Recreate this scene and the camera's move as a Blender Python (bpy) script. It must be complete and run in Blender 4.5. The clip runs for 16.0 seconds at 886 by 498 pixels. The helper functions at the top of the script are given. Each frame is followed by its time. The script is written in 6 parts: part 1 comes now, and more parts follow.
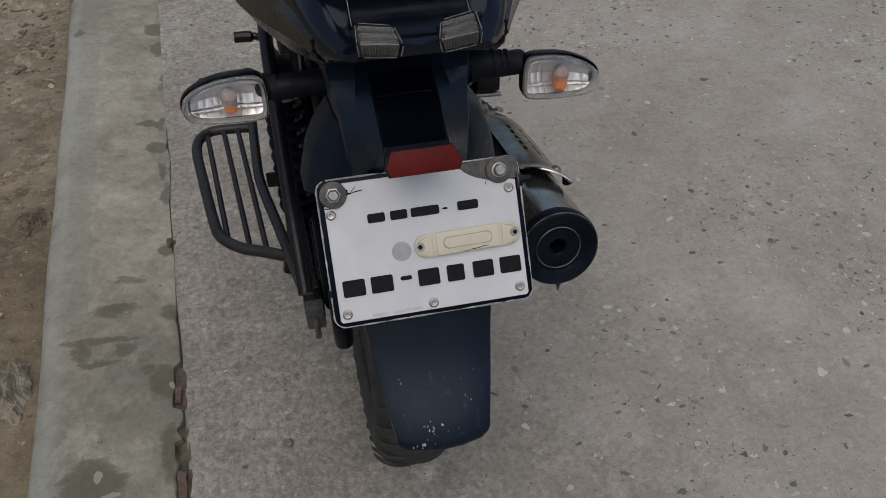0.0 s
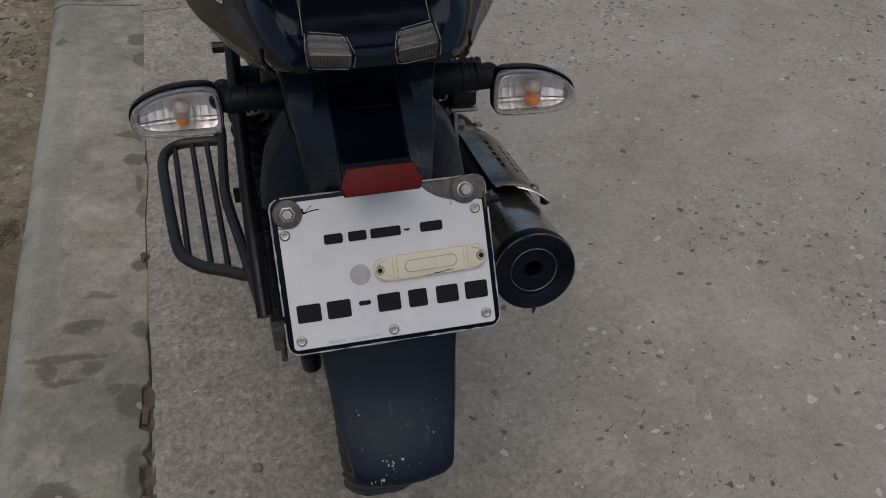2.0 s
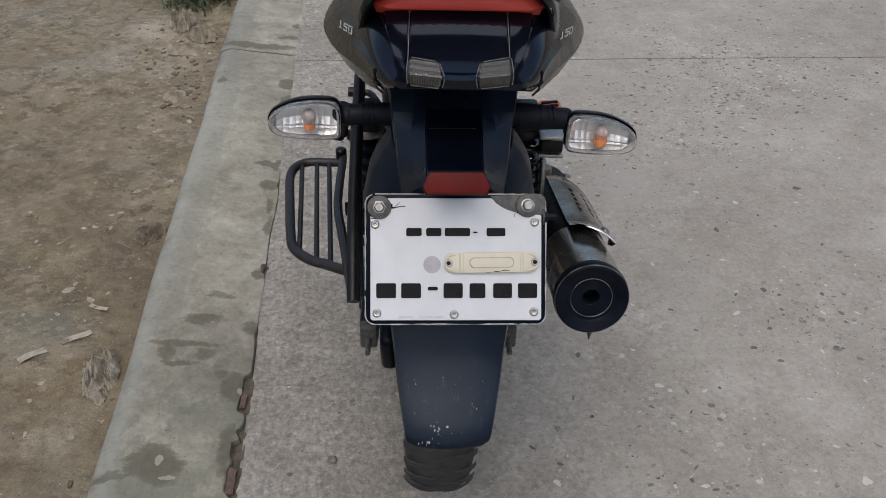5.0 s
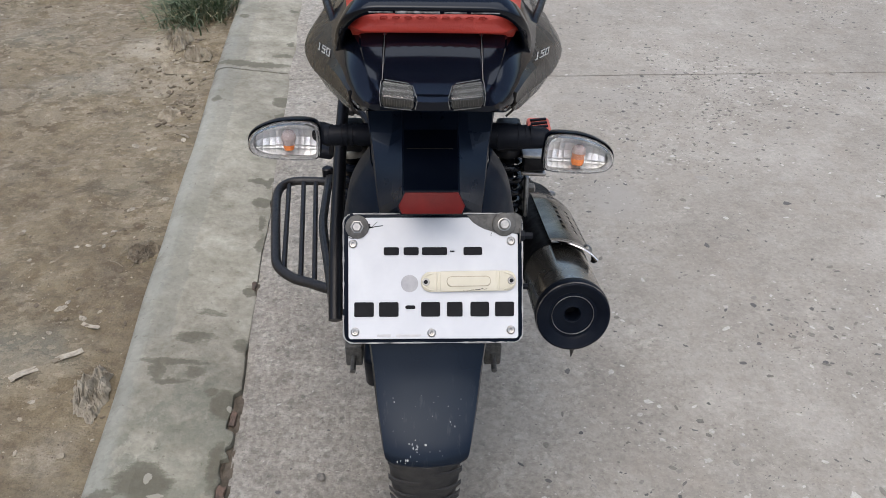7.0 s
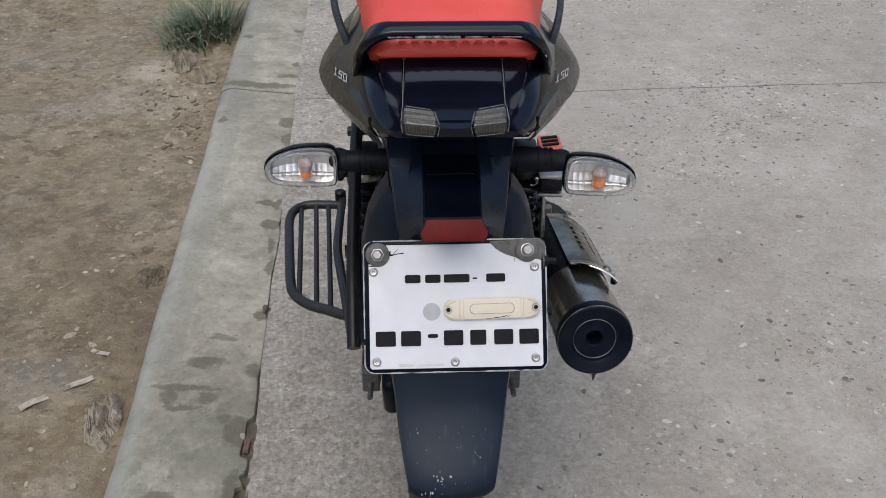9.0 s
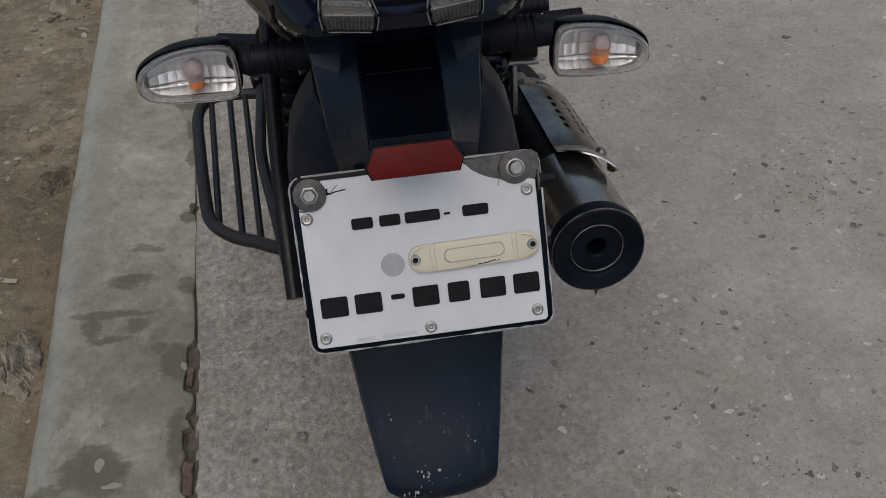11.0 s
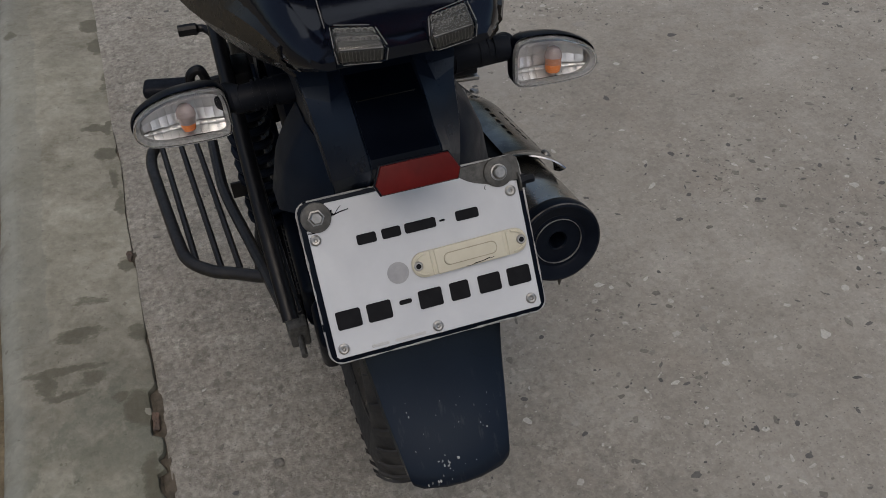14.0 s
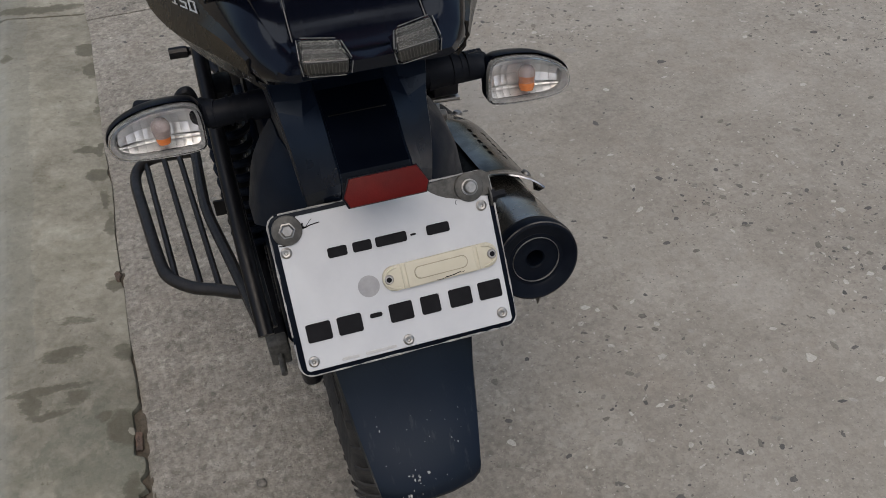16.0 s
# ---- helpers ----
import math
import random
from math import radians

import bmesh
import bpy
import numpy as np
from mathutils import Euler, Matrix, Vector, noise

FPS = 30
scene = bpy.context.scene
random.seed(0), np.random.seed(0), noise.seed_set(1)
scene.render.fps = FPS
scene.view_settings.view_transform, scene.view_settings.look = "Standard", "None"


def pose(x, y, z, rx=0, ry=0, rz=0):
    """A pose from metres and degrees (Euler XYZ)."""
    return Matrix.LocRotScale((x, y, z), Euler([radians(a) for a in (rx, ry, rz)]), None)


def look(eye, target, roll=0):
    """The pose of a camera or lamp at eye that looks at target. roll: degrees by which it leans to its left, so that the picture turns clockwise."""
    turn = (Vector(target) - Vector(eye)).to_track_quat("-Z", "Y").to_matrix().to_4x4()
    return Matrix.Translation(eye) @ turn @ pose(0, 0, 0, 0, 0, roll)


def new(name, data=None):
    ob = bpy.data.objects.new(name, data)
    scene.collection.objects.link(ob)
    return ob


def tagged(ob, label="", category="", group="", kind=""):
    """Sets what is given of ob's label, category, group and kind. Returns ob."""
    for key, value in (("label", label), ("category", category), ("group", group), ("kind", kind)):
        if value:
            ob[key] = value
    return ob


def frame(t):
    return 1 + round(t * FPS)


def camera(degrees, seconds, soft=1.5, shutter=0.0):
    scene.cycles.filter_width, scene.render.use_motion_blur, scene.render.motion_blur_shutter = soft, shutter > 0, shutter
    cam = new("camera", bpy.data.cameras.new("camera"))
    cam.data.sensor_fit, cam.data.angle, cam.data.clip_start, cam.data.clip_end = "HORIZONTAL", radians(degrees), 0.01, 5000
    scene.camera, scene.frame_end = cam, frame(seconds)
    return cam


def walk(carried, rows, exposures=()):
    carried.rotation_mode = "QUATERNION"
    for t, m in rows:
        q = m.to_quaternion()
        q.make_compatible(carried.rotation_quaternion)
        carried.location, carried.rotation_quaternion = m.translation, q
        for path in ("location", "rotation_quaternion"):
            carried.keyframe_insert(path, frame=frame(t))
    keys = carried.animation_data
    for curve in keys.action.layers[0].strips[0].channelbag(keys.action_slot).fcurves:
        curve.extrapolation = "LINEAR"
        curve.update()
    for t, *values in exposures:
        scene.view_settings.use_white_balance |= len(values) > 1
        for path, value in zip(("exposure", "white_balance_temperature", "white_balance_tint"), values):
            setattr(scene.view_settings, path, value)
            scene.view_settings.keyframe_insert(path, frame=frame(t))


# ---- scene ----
cam = camera(53.48, 16.0, soft=0.9)
PATH = [
    (0, (-0.1045, -0.5267, 1.1469), (0.3317, 1.5574, -0.8219), -0.56),
    (0.5, (-0.0897, -0.5184, 1.1376), (0.3723, 1.5732, -0.8174), 0.02),
    (1, (-0.0968, -0.5248, 1.1443), (0.3627, 1.5865, -0.7899), 0.02),
    (1.5, (-0.0934, -0.5152, 1.1301), (0.3673, 1.5974, -0.8025), -0.05),
    (2, (-0.0677, -0.4954, 1.1232), (0.3835, 1.6159, -0.813), 0.26),
    (2.3, (-0.0334, -0.4886, 1.1352), (0.3568, 1.6321, -0.8029), 0.31),
    (2.5, (-0.0029, -0.4759, 1.1264), (0.3131, 1.6631, -0.8063), -0.14),
    (2.8, (0.0421, -0.4342, 1.1005), (0.2173, 1.6554, -0.9), 0.38),
    (3, (0.0496, -0.4096, 1.0774), (0.2014, 1.6439, -0.9648), 1.76),
    (3.3, (0.0467, -0.4232, 1.1053), (0.1534, 1.6327, -0.9371), 1.06),
    (3.5, (0.0267, -0.4493, 1.1128), (0.1295, 1.6232, -0.9131), 1.37),
    (3.8, (0.0025, -0.5287, 1.1406), (0.0998, 1.606, -0.8168), 2.36),
    (4, (-0.0028, -0.5849, 1.154), (0.09, 1.6357, -0.7088), 2.18),
    (4.2, (-0.0096, -0.62, 1.1556), (0.0758, 1.6191, -0.6844), 1.95),
    (4.5, (-0.0245, -0.6484, 1.169), (0.0657, 1.6481, -0.5996), 1.04),
    (5, (-0.0403, -0.6556, 1.1589), (0.0481, 1.6634, -0.5801), 1.36),
    (5.2, (-0.0327, -0.6469, 1.154), (0.0568, 1.673, -0.5838), 1.53),
    (7.3, (-0.0156, -0.6608, 1.1678), (0.0633, 1.6893, -0.5295), 0.89),
    (7.5, (-0.0198, -0.6562, 1.1624), (0.0543, 1.694, -0.5349), 0.93),
    (8, (-0.0295, -0.6364, 1.1656), (0.0352, 1.7235, -0.5187), 0.79),
    (8.5, (-0.0265, -0.6222, 1.1608), (0.0469, 1.7384, -0.5222), 0.29),
    (9, (-0.0342, -0.6384, 1.1678), (0.0392, 1.7368, -0.4945), -0.07),
    (9.5, (-0.0203, -0.6095, 1.1491), (0.0709, 1.7556, -0.5265), -0.73),
    (9.8, (0.004, -0.5157, 1.1256), (0.0911, 1.7723, -0.65), -0.96),
    (10, (0.0112, -0.4454, 1.1029), (0.0992, 1.7678, -0.7691), -1.91),
    (10.2, (0.011, -0.3792, 1.0713), (0.09, 1.7089, -0.9396), -1.65),
    (12.3, (-0.112, -0.4487, 1.1211), (0.3498, 1.4754, -0.9989), -5.68),
    (12.5, (-0.1112, -0.4431, 1.1226), (0.3666, 1.4877, -0.9877), -5.17),
    (13, (-0.1011, -0.4369, 1.1235), (0.3992, 1.5129, -0.9641), -4.62),
    (13.5, (-0.1087, -0.4372, 1.1166), (0.4183, 1.5171, -0.9601), -3.78),
    (14, (-0.1131, -0.434, 1.121), (0.4216, 1.5437, -0.9315), -3.20),
    (14.5, (-0.108, -0.4338, 1.1312), (0.4351, 1.5809, -0.8827), -2.96),
    (15, (-0.1087, -0.4382, 1.1262), (0.4356, 1.6045, -0.8591), -2.81),
    (15.5, (-0.1062, -0.4495, 1.1268), (0.4395, 1.5987, -0.8523), -2.84),
    (16, (-0.0943, -0.4516, 1.1152), (0.4607, 1.5882, -0.87), -2.80),
]
EXPOSURES = [(0.0, -0.26, 6555, 10), (0.5, -0.26, 6555, 10), (1.0, -0.31, 6555, 10), (1.5, -0.31, 6555, 10), (2.0, -0.47, 6555, 10), (2.3, -0.5, 6555, 10), (2.5, -0.42, 6555, 10), (3.0, -0.42, 6555, 10), (3.5, -0.4, 6555, 10), (4.0, -0.26, 6500, 10), (4.2, -0.07, 6500, 10), (4.5, -0.12, 6500, 10), (5.0, 0.17, 6445, 10), (7.5, 0.62, 6362, 10), (8.0, 0.44, 6362, 10), (8.5, 0.42, 6362, 10), (9.0, 0.4, 6362, 10), (9.5, 0.3, 6362, 10), (9.8, -0.02, 6410, 10), (10.0, -0.11, 6445, 10), (12.5, -0.42, 6582, 9), (13.0, -0.39, 6582, 9), (13.5, -0.37, 6665, 9), (14.0, -0.43, 6665, 9), (14.5, 0.0, 6665, 9), (15.0, 0.27, 6665, 9), (15.5, 0.1, 6665, 9), (16.0, -0.11, 6665, 9)]
walk(cam, [(t, look(eye, target, roll)) for t, eye, target, roll in PATH], EXPOSURES)
# ---- light ----
world = bpy.data.worlds.new("sky")
scene.world = world
world.use_nodes = True
wn = world.node_tree.nodes
sky = wn.new("ShaderNodeTexSky")
sky.sky_type, sky.sun_disc = "NISHITA", False
sky.sun_elevation, sky.sun_rotation = radians(62), radians(200)
sky.air_density, sky.dust_density, sky.ozone_density = 1.0, 4.2, 0.85
wn["Background"].inputs["Strength"].default_value = 0.13
world.node_tree.links.new(sky.outputs["Color"], wn["Background"].inputs["Color"])
sun = new("sun", bpy.data.lights.new("sun", "SUN"))
sun.data.energy, sun.data.angle, sun.data.color = 1.3, radians(95), (1.0, 0.98, 0.95)
sun.matrix_world = look((0, 0, 9), (-1.0, 1.5, 0))


# ---- materials ----
def material(name, colour, rough=0.5, metal=0.0, **more):
    m = bpy.data.materials.new(name)
    m.use_nodes = True
    b = m.node_tree.nodes["Principled BSDF"]
    b.inputs["Base Color"].default_value = (*colour, 1)
    b.inputs["Roughness"].default_value = rough
    b.inputs["Metallic"].default_value = metal
    for key, value in more.items():
        b.inputs[key.replace("_", " ")].default_value = value
    return m


class Nodes:
    """Short hand for the nodes of one material."""

    def __init__(self, m):
        self.t = m.node_tree
        self.b = self.t.nodes["Principled BSDF"]
        self.pos = self.add("ShaderNodeTexCoord").outputs["Object"]

    def add(self, kind, **sets):
        n = self.t.nodes.new(kind)
        for key, value in sets.items():
            if key in n.inputs:
                n.inputs[key].default_value = value
        return n

    def link(self, a, b):
        self.t.links.new(a, b)
        return b

    def noise(self, scale, detail=4.0, rough=0.55, stretch=None):
        n = self.add("ShaderNodeTexNoise", Scale=scale, Detail=detail, Roughness=rough)
        src = self.pos
        if stretch:
            mp = self.add("ShaderNodeMapping", Scale=stretch)
            self.link(src, mp.inputs["Vector"])
            src = mp.outputs["Vector"]
        self.link(src, n.inputs["Vector"])
        return n.outputs["Fac"]

    def cells(self, scale, warp=0.4, stretch=(1, 1, 1)):
        """Ragged grains, each of its own value from 0 to 1, and how near a point lies to a grain's middle."""
        mp = self.add("ShaderNodeMapping", Scale=tuple(scale * k for k in stretch))
        self.link(self.pos, mp.inputs["Vector"])
        nz = self.add("ShaderNodeTexNoise", Scale=1.7, Detail=3.0, Roughness=0.6)
        self.link(mp.outputs["Vector"], nz.inputs["Vector"])
        off = self.t.nodes.new("ShaderNodeVectorMath")
        off.operation = "MULTIPLY_ADD"
        self.link(nz.outputs["Color"], off.inputs[0])
        off.inputs[1].default_value = (warp * 2,) * 3
        self.link(mp.outputs["Vector"], off.inputs[2])
        v = self.add("ShaderNodeTexVoronoi", Scale=1.0)
        self.link(off.outputs[0], v.inputs["Vector"])
        sep = self.add("ShaderNodeSeparateXYZ")
        self.link(v.outputs["Color"], sep.inputs[0])
        return sep.outputs[0], v.outputs["Distance"]

    def blend(self, *layers):
        """A weighted sum of noises: (weight, scale[, stretch])."""
        total = None
        for weight, scale, *rest in layers:
            term = self.calc("MULTIPLY", self.noise(scale, 6, 0.68, *rest), weight)
            total = term if total is None else self.calc("ADD", total, term)
        return total

    def ramp(self, fac, *stops):
        n = self.t.nodes.new("ShaderNodeValToRGB")
        el = n.color_ramp.elements
        while len(el) < len(stops):
            el.new(0.5)
        for e, (p, c) in zip(el, stops):
            e.position = p
            e.color = (*c, 1) if isinstance(c, tuple) else (c, c, c, 1)
        self.link(fac, n.inputs["Fac"])
        return n.outputs["Color"]

    def mix(self, fac, a, b, how="MIX"):
        n = self.t.nodes.new("ShaderNodeMixRGB")
        n.blend_type = how
        for slot, v in (("Fac", fac), ("Color1", a), ("Color2", b)):
            if isinstance(v, (int, float)):
                n.inputs[slot].default_value = v if slot == "Fac" else (v, v, v, 1)
            elif isinstance(v, tuple):
                n.inputs[slot].default_value = (*v, 1)
            else:
                self.link(v, n.inputs[slot])
        return n.outputs["Color"]

    def calc(self, how, a, b=0.0, c=0.0):
        n = self.t.nodes.new("ShaderNodeMath")
        n.operation = how
        for i, v in enumerate((a, b, c)):
            if isinstance(v, (int, float)):
                n.inputs[i].default_value = v
            else:
                self.link(v, n.inputs[i])
        return n.outputs[0]

    def bump(self, height, strength=0.3, dist=0.002):
        n = self.add("ShaderNodeBump", Strength=strength, Distance=dist)
        self.link(height, n.inputs["Height"])
        self.link(n.outputs["Normal"], self.b.inputs["Normal"])

    def colour(self, c):
        self.link(c, self.b.inputs["Base Color"])

    def rough(self, c):
        self.link(c, self.b.inputs["Roughness"])


def worn(name, a, b, scale, rough=(0.4, 0.6), metal=0.0, bump=0.15, dist=0.0006, fine=900.0, **more):
    """A surface of two tones, mottled, with a fine grain in its relief."""
    m = material(name, a, rough[0], metal, **more)
    n = Nodes(m)
    big = n.noise(scale, 5, 0.6)
    n.colour(n.ramp(big, (0.35, a), (0.68, b)))
    n.rough(n.ramp(n.noise(scale * 2.3, 4), (0.35, rough[0]), (0.7, rough[1])))
    n.bump(n.noise(fine, 2), bump, dist)
    return m


gloss_black = worn("gloss black paint", (0.0020, 0.0028, 0.0060), (0.0034, 0.0044, 0.0085), 14, (0.06, 0.13), bump=0.015, Specular_IOR_Level=0.36, Specular_Tint=(0.86, 0.93, 1.0, 1))
seam_dust = worn("dusty seam", (0.05, 0.05, 0.048), (0.16, 0.155, 0.145), 60, (0.6, 0.8), bump=0.2)
satin_black = worn("grey-black side panel paint", (0.009, 0.0086, 0.008), (0.015, 0.0138, 0.0125), 18, (0.2, 0.32), bump=0.04, Specular_IOR_Level=0.32)
plastic = worn("weathered black plastic", (0.0045, 0.0080, 0.0165), (0.0090, 0.0140, 0.0250), 22, (0.26, 0.42), bump=0.12, Specular_IOR_Level=0.30, Specular_Tint=(0.75, 0.87, 1.0, 1))
wing_plastic = worn("dull blue-black plastic", (0.0040, 0.0078, 0.0165), (0.0080, 0.0135, 0.0245), 22, (0.30, 0.46), bump=0.12, Specular_IOR_Level=0.12, Specular_Tint=(0.75, 0.87, 1.0, 1))
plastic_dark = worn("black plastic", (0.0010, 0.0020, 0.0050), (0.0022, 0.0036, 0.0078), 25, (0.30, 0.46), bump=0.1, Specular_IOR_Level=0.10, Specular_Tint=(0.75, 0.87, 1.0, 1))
flap = material("black fender plastic, dust streaks and painted sheen", (0.003, 0.005, 0.010), 0.25, 0.0, Specular_IOR_Level=0.24, Specular_Tint=(0.85, 0.93, 1.0, 1))
n = Nodes(flap)
xyz = n.add("ShaderNodeSeparateXYZ")
n.link(n.pos, xyz.inputs[0])
# reflected sky put into the colour: bluer and paler lower down, dust streaks over it
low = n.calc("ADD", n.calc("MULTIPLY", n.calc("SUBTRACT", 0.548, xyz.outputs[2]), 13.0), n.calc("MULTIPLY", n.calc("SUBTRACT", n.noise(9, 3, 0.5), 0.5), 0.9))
low_sheen = n.ramp(low, (0.0, 0.0), (0.45, 0.75), (1.0, 0.6))
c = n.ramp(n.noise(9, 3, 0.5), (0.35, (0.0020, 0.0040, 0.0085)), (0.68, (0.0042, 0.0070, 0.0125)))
c = n.mix(n.calc("MULTIPLY", low_sheen, 0.40), c, (0.0095, 0.0170, 0.0330))
streak = n.ramp(n.noise(150, 4, 0.7, (1.0, 0.25, 0.25)), (0.60, 0.0), (0.72, 1.0))
c = n.mix(n.calc("MULTIPLY", n.calc("MULTIPLY", streak, low_sheen), 0.30), c, (0.075, 0.078, 0.078))
n.colour(c)
n.rough(n.ramp(low_sheen, (0.0, 0.16), (0.8, 0.26)))
n.bump(n.noise(900, 2), 0.05, 0.0004)
frame_paint = worn("black tube paint", (0.0030, 0.0034, 0.0050), (0.0065, 0.0066, 0.0082), 60, (0.3, 0.5), bump=0.2, Specular_IOR_Level=0.26)
wall_dull = worn("dusty inner wall", (0.016, 0.018, 0.023), (0.032, 0.034, 0.038), 30, (0.5, 0.7), bump=0.2, Specular_IOR_Level=0.3)
bolt_grey = worn("dull bolt steel", (0.20, 0.20, 0.195), (0.34, 0.335, 0.325), 150, (0.3, 0.45), 0.9, bump=0.15)
spring_paint = worn("glossy spring paint", (0.003, 0.0036, 0.0055), (0.006, 0.0066, 0.009), 60, (0.2, 0.32), bump=0.1, Specular_IOR_Level=0.28)
guard_paint = worn("worn black tube paint", (0.008, 0.0082, 0.0095), (0.022, 0.020, 0.019), 90, (0.32, 0.5), bump=0.25, Specular_IOR_Level=0.38)
rubber = worn("tyre rubber", (0.013, 0.0132, 0.0145), (0.033, 0.031, 0.029), 26, (0.7, 0.9), bump=0.35, dist=0.001, fine=500)
rubber_black = worn("black rubber", (0.0035, 0.0046, 0.0080), (0.0070, 0.0085, 0.0125), 50, (0.45, 0.65), bump=0.2, Specular_IOR_Level=0.14)
steel = worn("dull steel", (0.32, 0.31, 0.29), (0.45, 0.44, 0.42), 120, (0.3, 0.5), 1.0, bump=0.1)
washer_grey = worn("grimy washer", (0.045, 0.045, 0.043), (0.10, 0.098, 0.092), 150, (0.5, 0.7), 0.2, bump=0.2)
chrome = worn("smoked chrome", (0.060, 0.059, 0.058), (0.27, 0.258, 0.242), 22, (0.10, 0.26), 1.0, bump=0.05)
pipe_black = worn("heat-faded black enamel", (0.014, 0.014, 0.016), (0.045, 0.040, 0.034), 20, (0.25, 0.42), 0.4, bump=0.1)
pipe_steel = worn("smoked silencer steel", (0.30, 0.282, 0.255), (0.50, 0.472, 0.425), 9, (0.20, 0.30), 0.95, bump=0.03)
soot = worn("sooty black", (0.0018, 0.0022, 0.0034), (0.0042, 0.0045, 0.0058), 40, (0.45, 0.65), bump=0.2, Specular_IOR_Level=0.16)
seat_red = worn("red seat vinyl", (0.50, 0.044, 0.028), (0.60, 0.066, 0.043), 9, (0.42, 0.55), bump=0.5, dist=0.0012, fine=420)
reflector_red = worn("red reflector", (0.066, 0.0036, 0.003), (0.10, 0.006, 0.005), 40, (0.4, 0.55), bump=0.25, fine=700, Specular_IOR_Level=0.12)
pedal_red = worn("faded red rubber", (0.35, 0.06, 0.04), (0.45, 0.12, 0.08), 80, (0.5, 0.7), bump=0.3)
plate_white = worn("reflective white sheeting", (0.47, 0.485, 0.51), (0.53, 0.545, 0.565), 20, (0.3, 0.42), bump=0.05)
ink = worn("black plate ink", (0.0040, 0.0042, 0.0055), (0.0075, 0.0078, 0.0095), 90, (0.5, 0.65), bump=0.1, Specular_IOR_Level=0.14)
ink_grey = worn("grey plate print", (0.40, 0.40, 0.40), (0.5, 0.5, 0.5), 90, (0.4, 0.5), bump=0.05)
seal_grey = worn("silver grey seal", (0.27, 0.27, 0.28), (0.33, 0.33, 0.335), 120, (0.35, 0.5), 0.2, bump=0.1)
cream = worn("cream plastic", (0.47, 0.44, 0.345), (0.53, 0.50, 0.405), 30, (0.35, 0.5), bump=0.1)
cream_darker = worn("darker cream plastic", (0.27, 0.245, 0.18), (0.36, 0.33, 0.255), 60, (0.45, 0.6), bump=0.1)
emblem = worn("silver emblem", (0.55, 0.55, 0.54), (0.7, 0.7, 0.68), 60, (0.25, 0.4), 0.6, bump=0.05)
silver = worn("lamp reflector silver", (0.60, 0.60, 0.60), (0.76, 0.76, 0.75), 120, (0.38, 0.5), 0.55, bump=0.1)
led_grey = worn("smoky lamp reflector", (0.075, 0.075, 0.074), (0.19, 0.19, 0.185), 420, (0.25, 0.4), 0.4, bump=0.1)
led_strip = worn("milky lamp strip", (0.055, 0.055, 0.051), (0.13, 0.128, 0.118), 260, (0.3, 0.5), 0.1, bump=0.2)
mirror_silver = worn("bright lamp mirror", (0.70, 0.70, 0.70), (0.82, 0.82, 0.81), 90, (0.34, 0.46), 0.7, bump=0.04)
rim_frost = worn("frosted lens rim", (0.20, 0.205, 0.21), (0.36, 0.36, 0.355), 320, (0.3, 0.45), 0.1, bump=0.3)
ring_grey = worn("worn grey ring", (0.06, 0.062, 0.066), (0.26, 0.26, 0.26), 45, (0.45, 0.6), bump=0.2)
lip_chrome = worn("flared lip chrome", (0.16, 0.163, 0.172), (0.62, 0.625, 0.64), 28, (0.10, 0.22), 1.0, bump=0.04)
lens_edge = worn("pale lens edge", (0.10, 0.10, 0.098), (0.22, 0.22, 0.213), 200, (0.3, 0.5), 0.0, bump=0.1)
cap_black = worn("black enamel", (0.0028, 0.0046, 0.0095), (0.0066, 0.0094, 0.0155), 30, (0.32, 0.45), 0.0, bump=0.06, Specular_IOR_Level=0.08)
rim_pale = worn("worn pale rim", (0.16, 0.16, 0.16), (0.42, 0.42, 0.41), 45, (0.5, 0.7), bump=0.2)
led_body = worn("dark lamp body", (0.020, 0.020, 0.0195), (0.045, 0.045, 0.043), 200, (0.3, 0.5), 0.1, bump=0.2)
# bulb turns mauve-grey upwards: reflected sky put into the glass colour
bulb_sky = worn("bulb glass with painted sky reflection", (0.22, 0.175, 0.172), (0.32, 0.27, 0.268), 60, (0.12, 0.22), bump=0.03)
bulb_mid = worn("rusty bulb glass", (0.30, 0.125, 0.07), (0.38, 0.18, 0.12), 60, (0.12, 0.22), bump=0.03)
scuff_sheen = material("scuffed rail edge with painted sheen", (0.02, 0.02, 0.02), 0.4)
n = Nodes(scuff_sheen)
n.colour(n.ramp(n.noise(130, 4, 0.7), (0.42, (0.010, 0.010, 0.012)), (0.58, (0.15, 0.15, 0.155))))
cap_glint = worn("black enamel with painted highlight", (0.006, 0.006, 0.007), (0.14, 0.13, 0.12), 70, (0.4, 0.6), bump=0.2)
amber = worn("amber bulb glass", (0.56, 0.145, 0.032), (0.64, 0.21, 0.06), 60, (0.15, 0.3), bump=0.02)
red_paint = worn("dusty brick", (0.070, 0.054, 0.042), (0.135, 0.088, 0.066), 70, (0.8, 0.95), bump=0.6, dist=0.003, fine=260)


def clear(name, colour, rough):
    m = material(name, colour, rough, 0.0, Transmission_Weight=1.0, IOR=1.3)
    n = Nodes(m)
    n.bump(n.noise(400, 2), 0.08, 0.0004)
    n.rough(n.ramp(n.noise(60, 4), (0.4, rough), (0.75, rough + 0.12)))
    return m


lens_clear = clear("clear lens plastic", (0.97, 0.97, 0.97), 0.02)
lens_smoke = clear("smoky lens plastic", (0.72, 0.72, 0.70), 0.06)

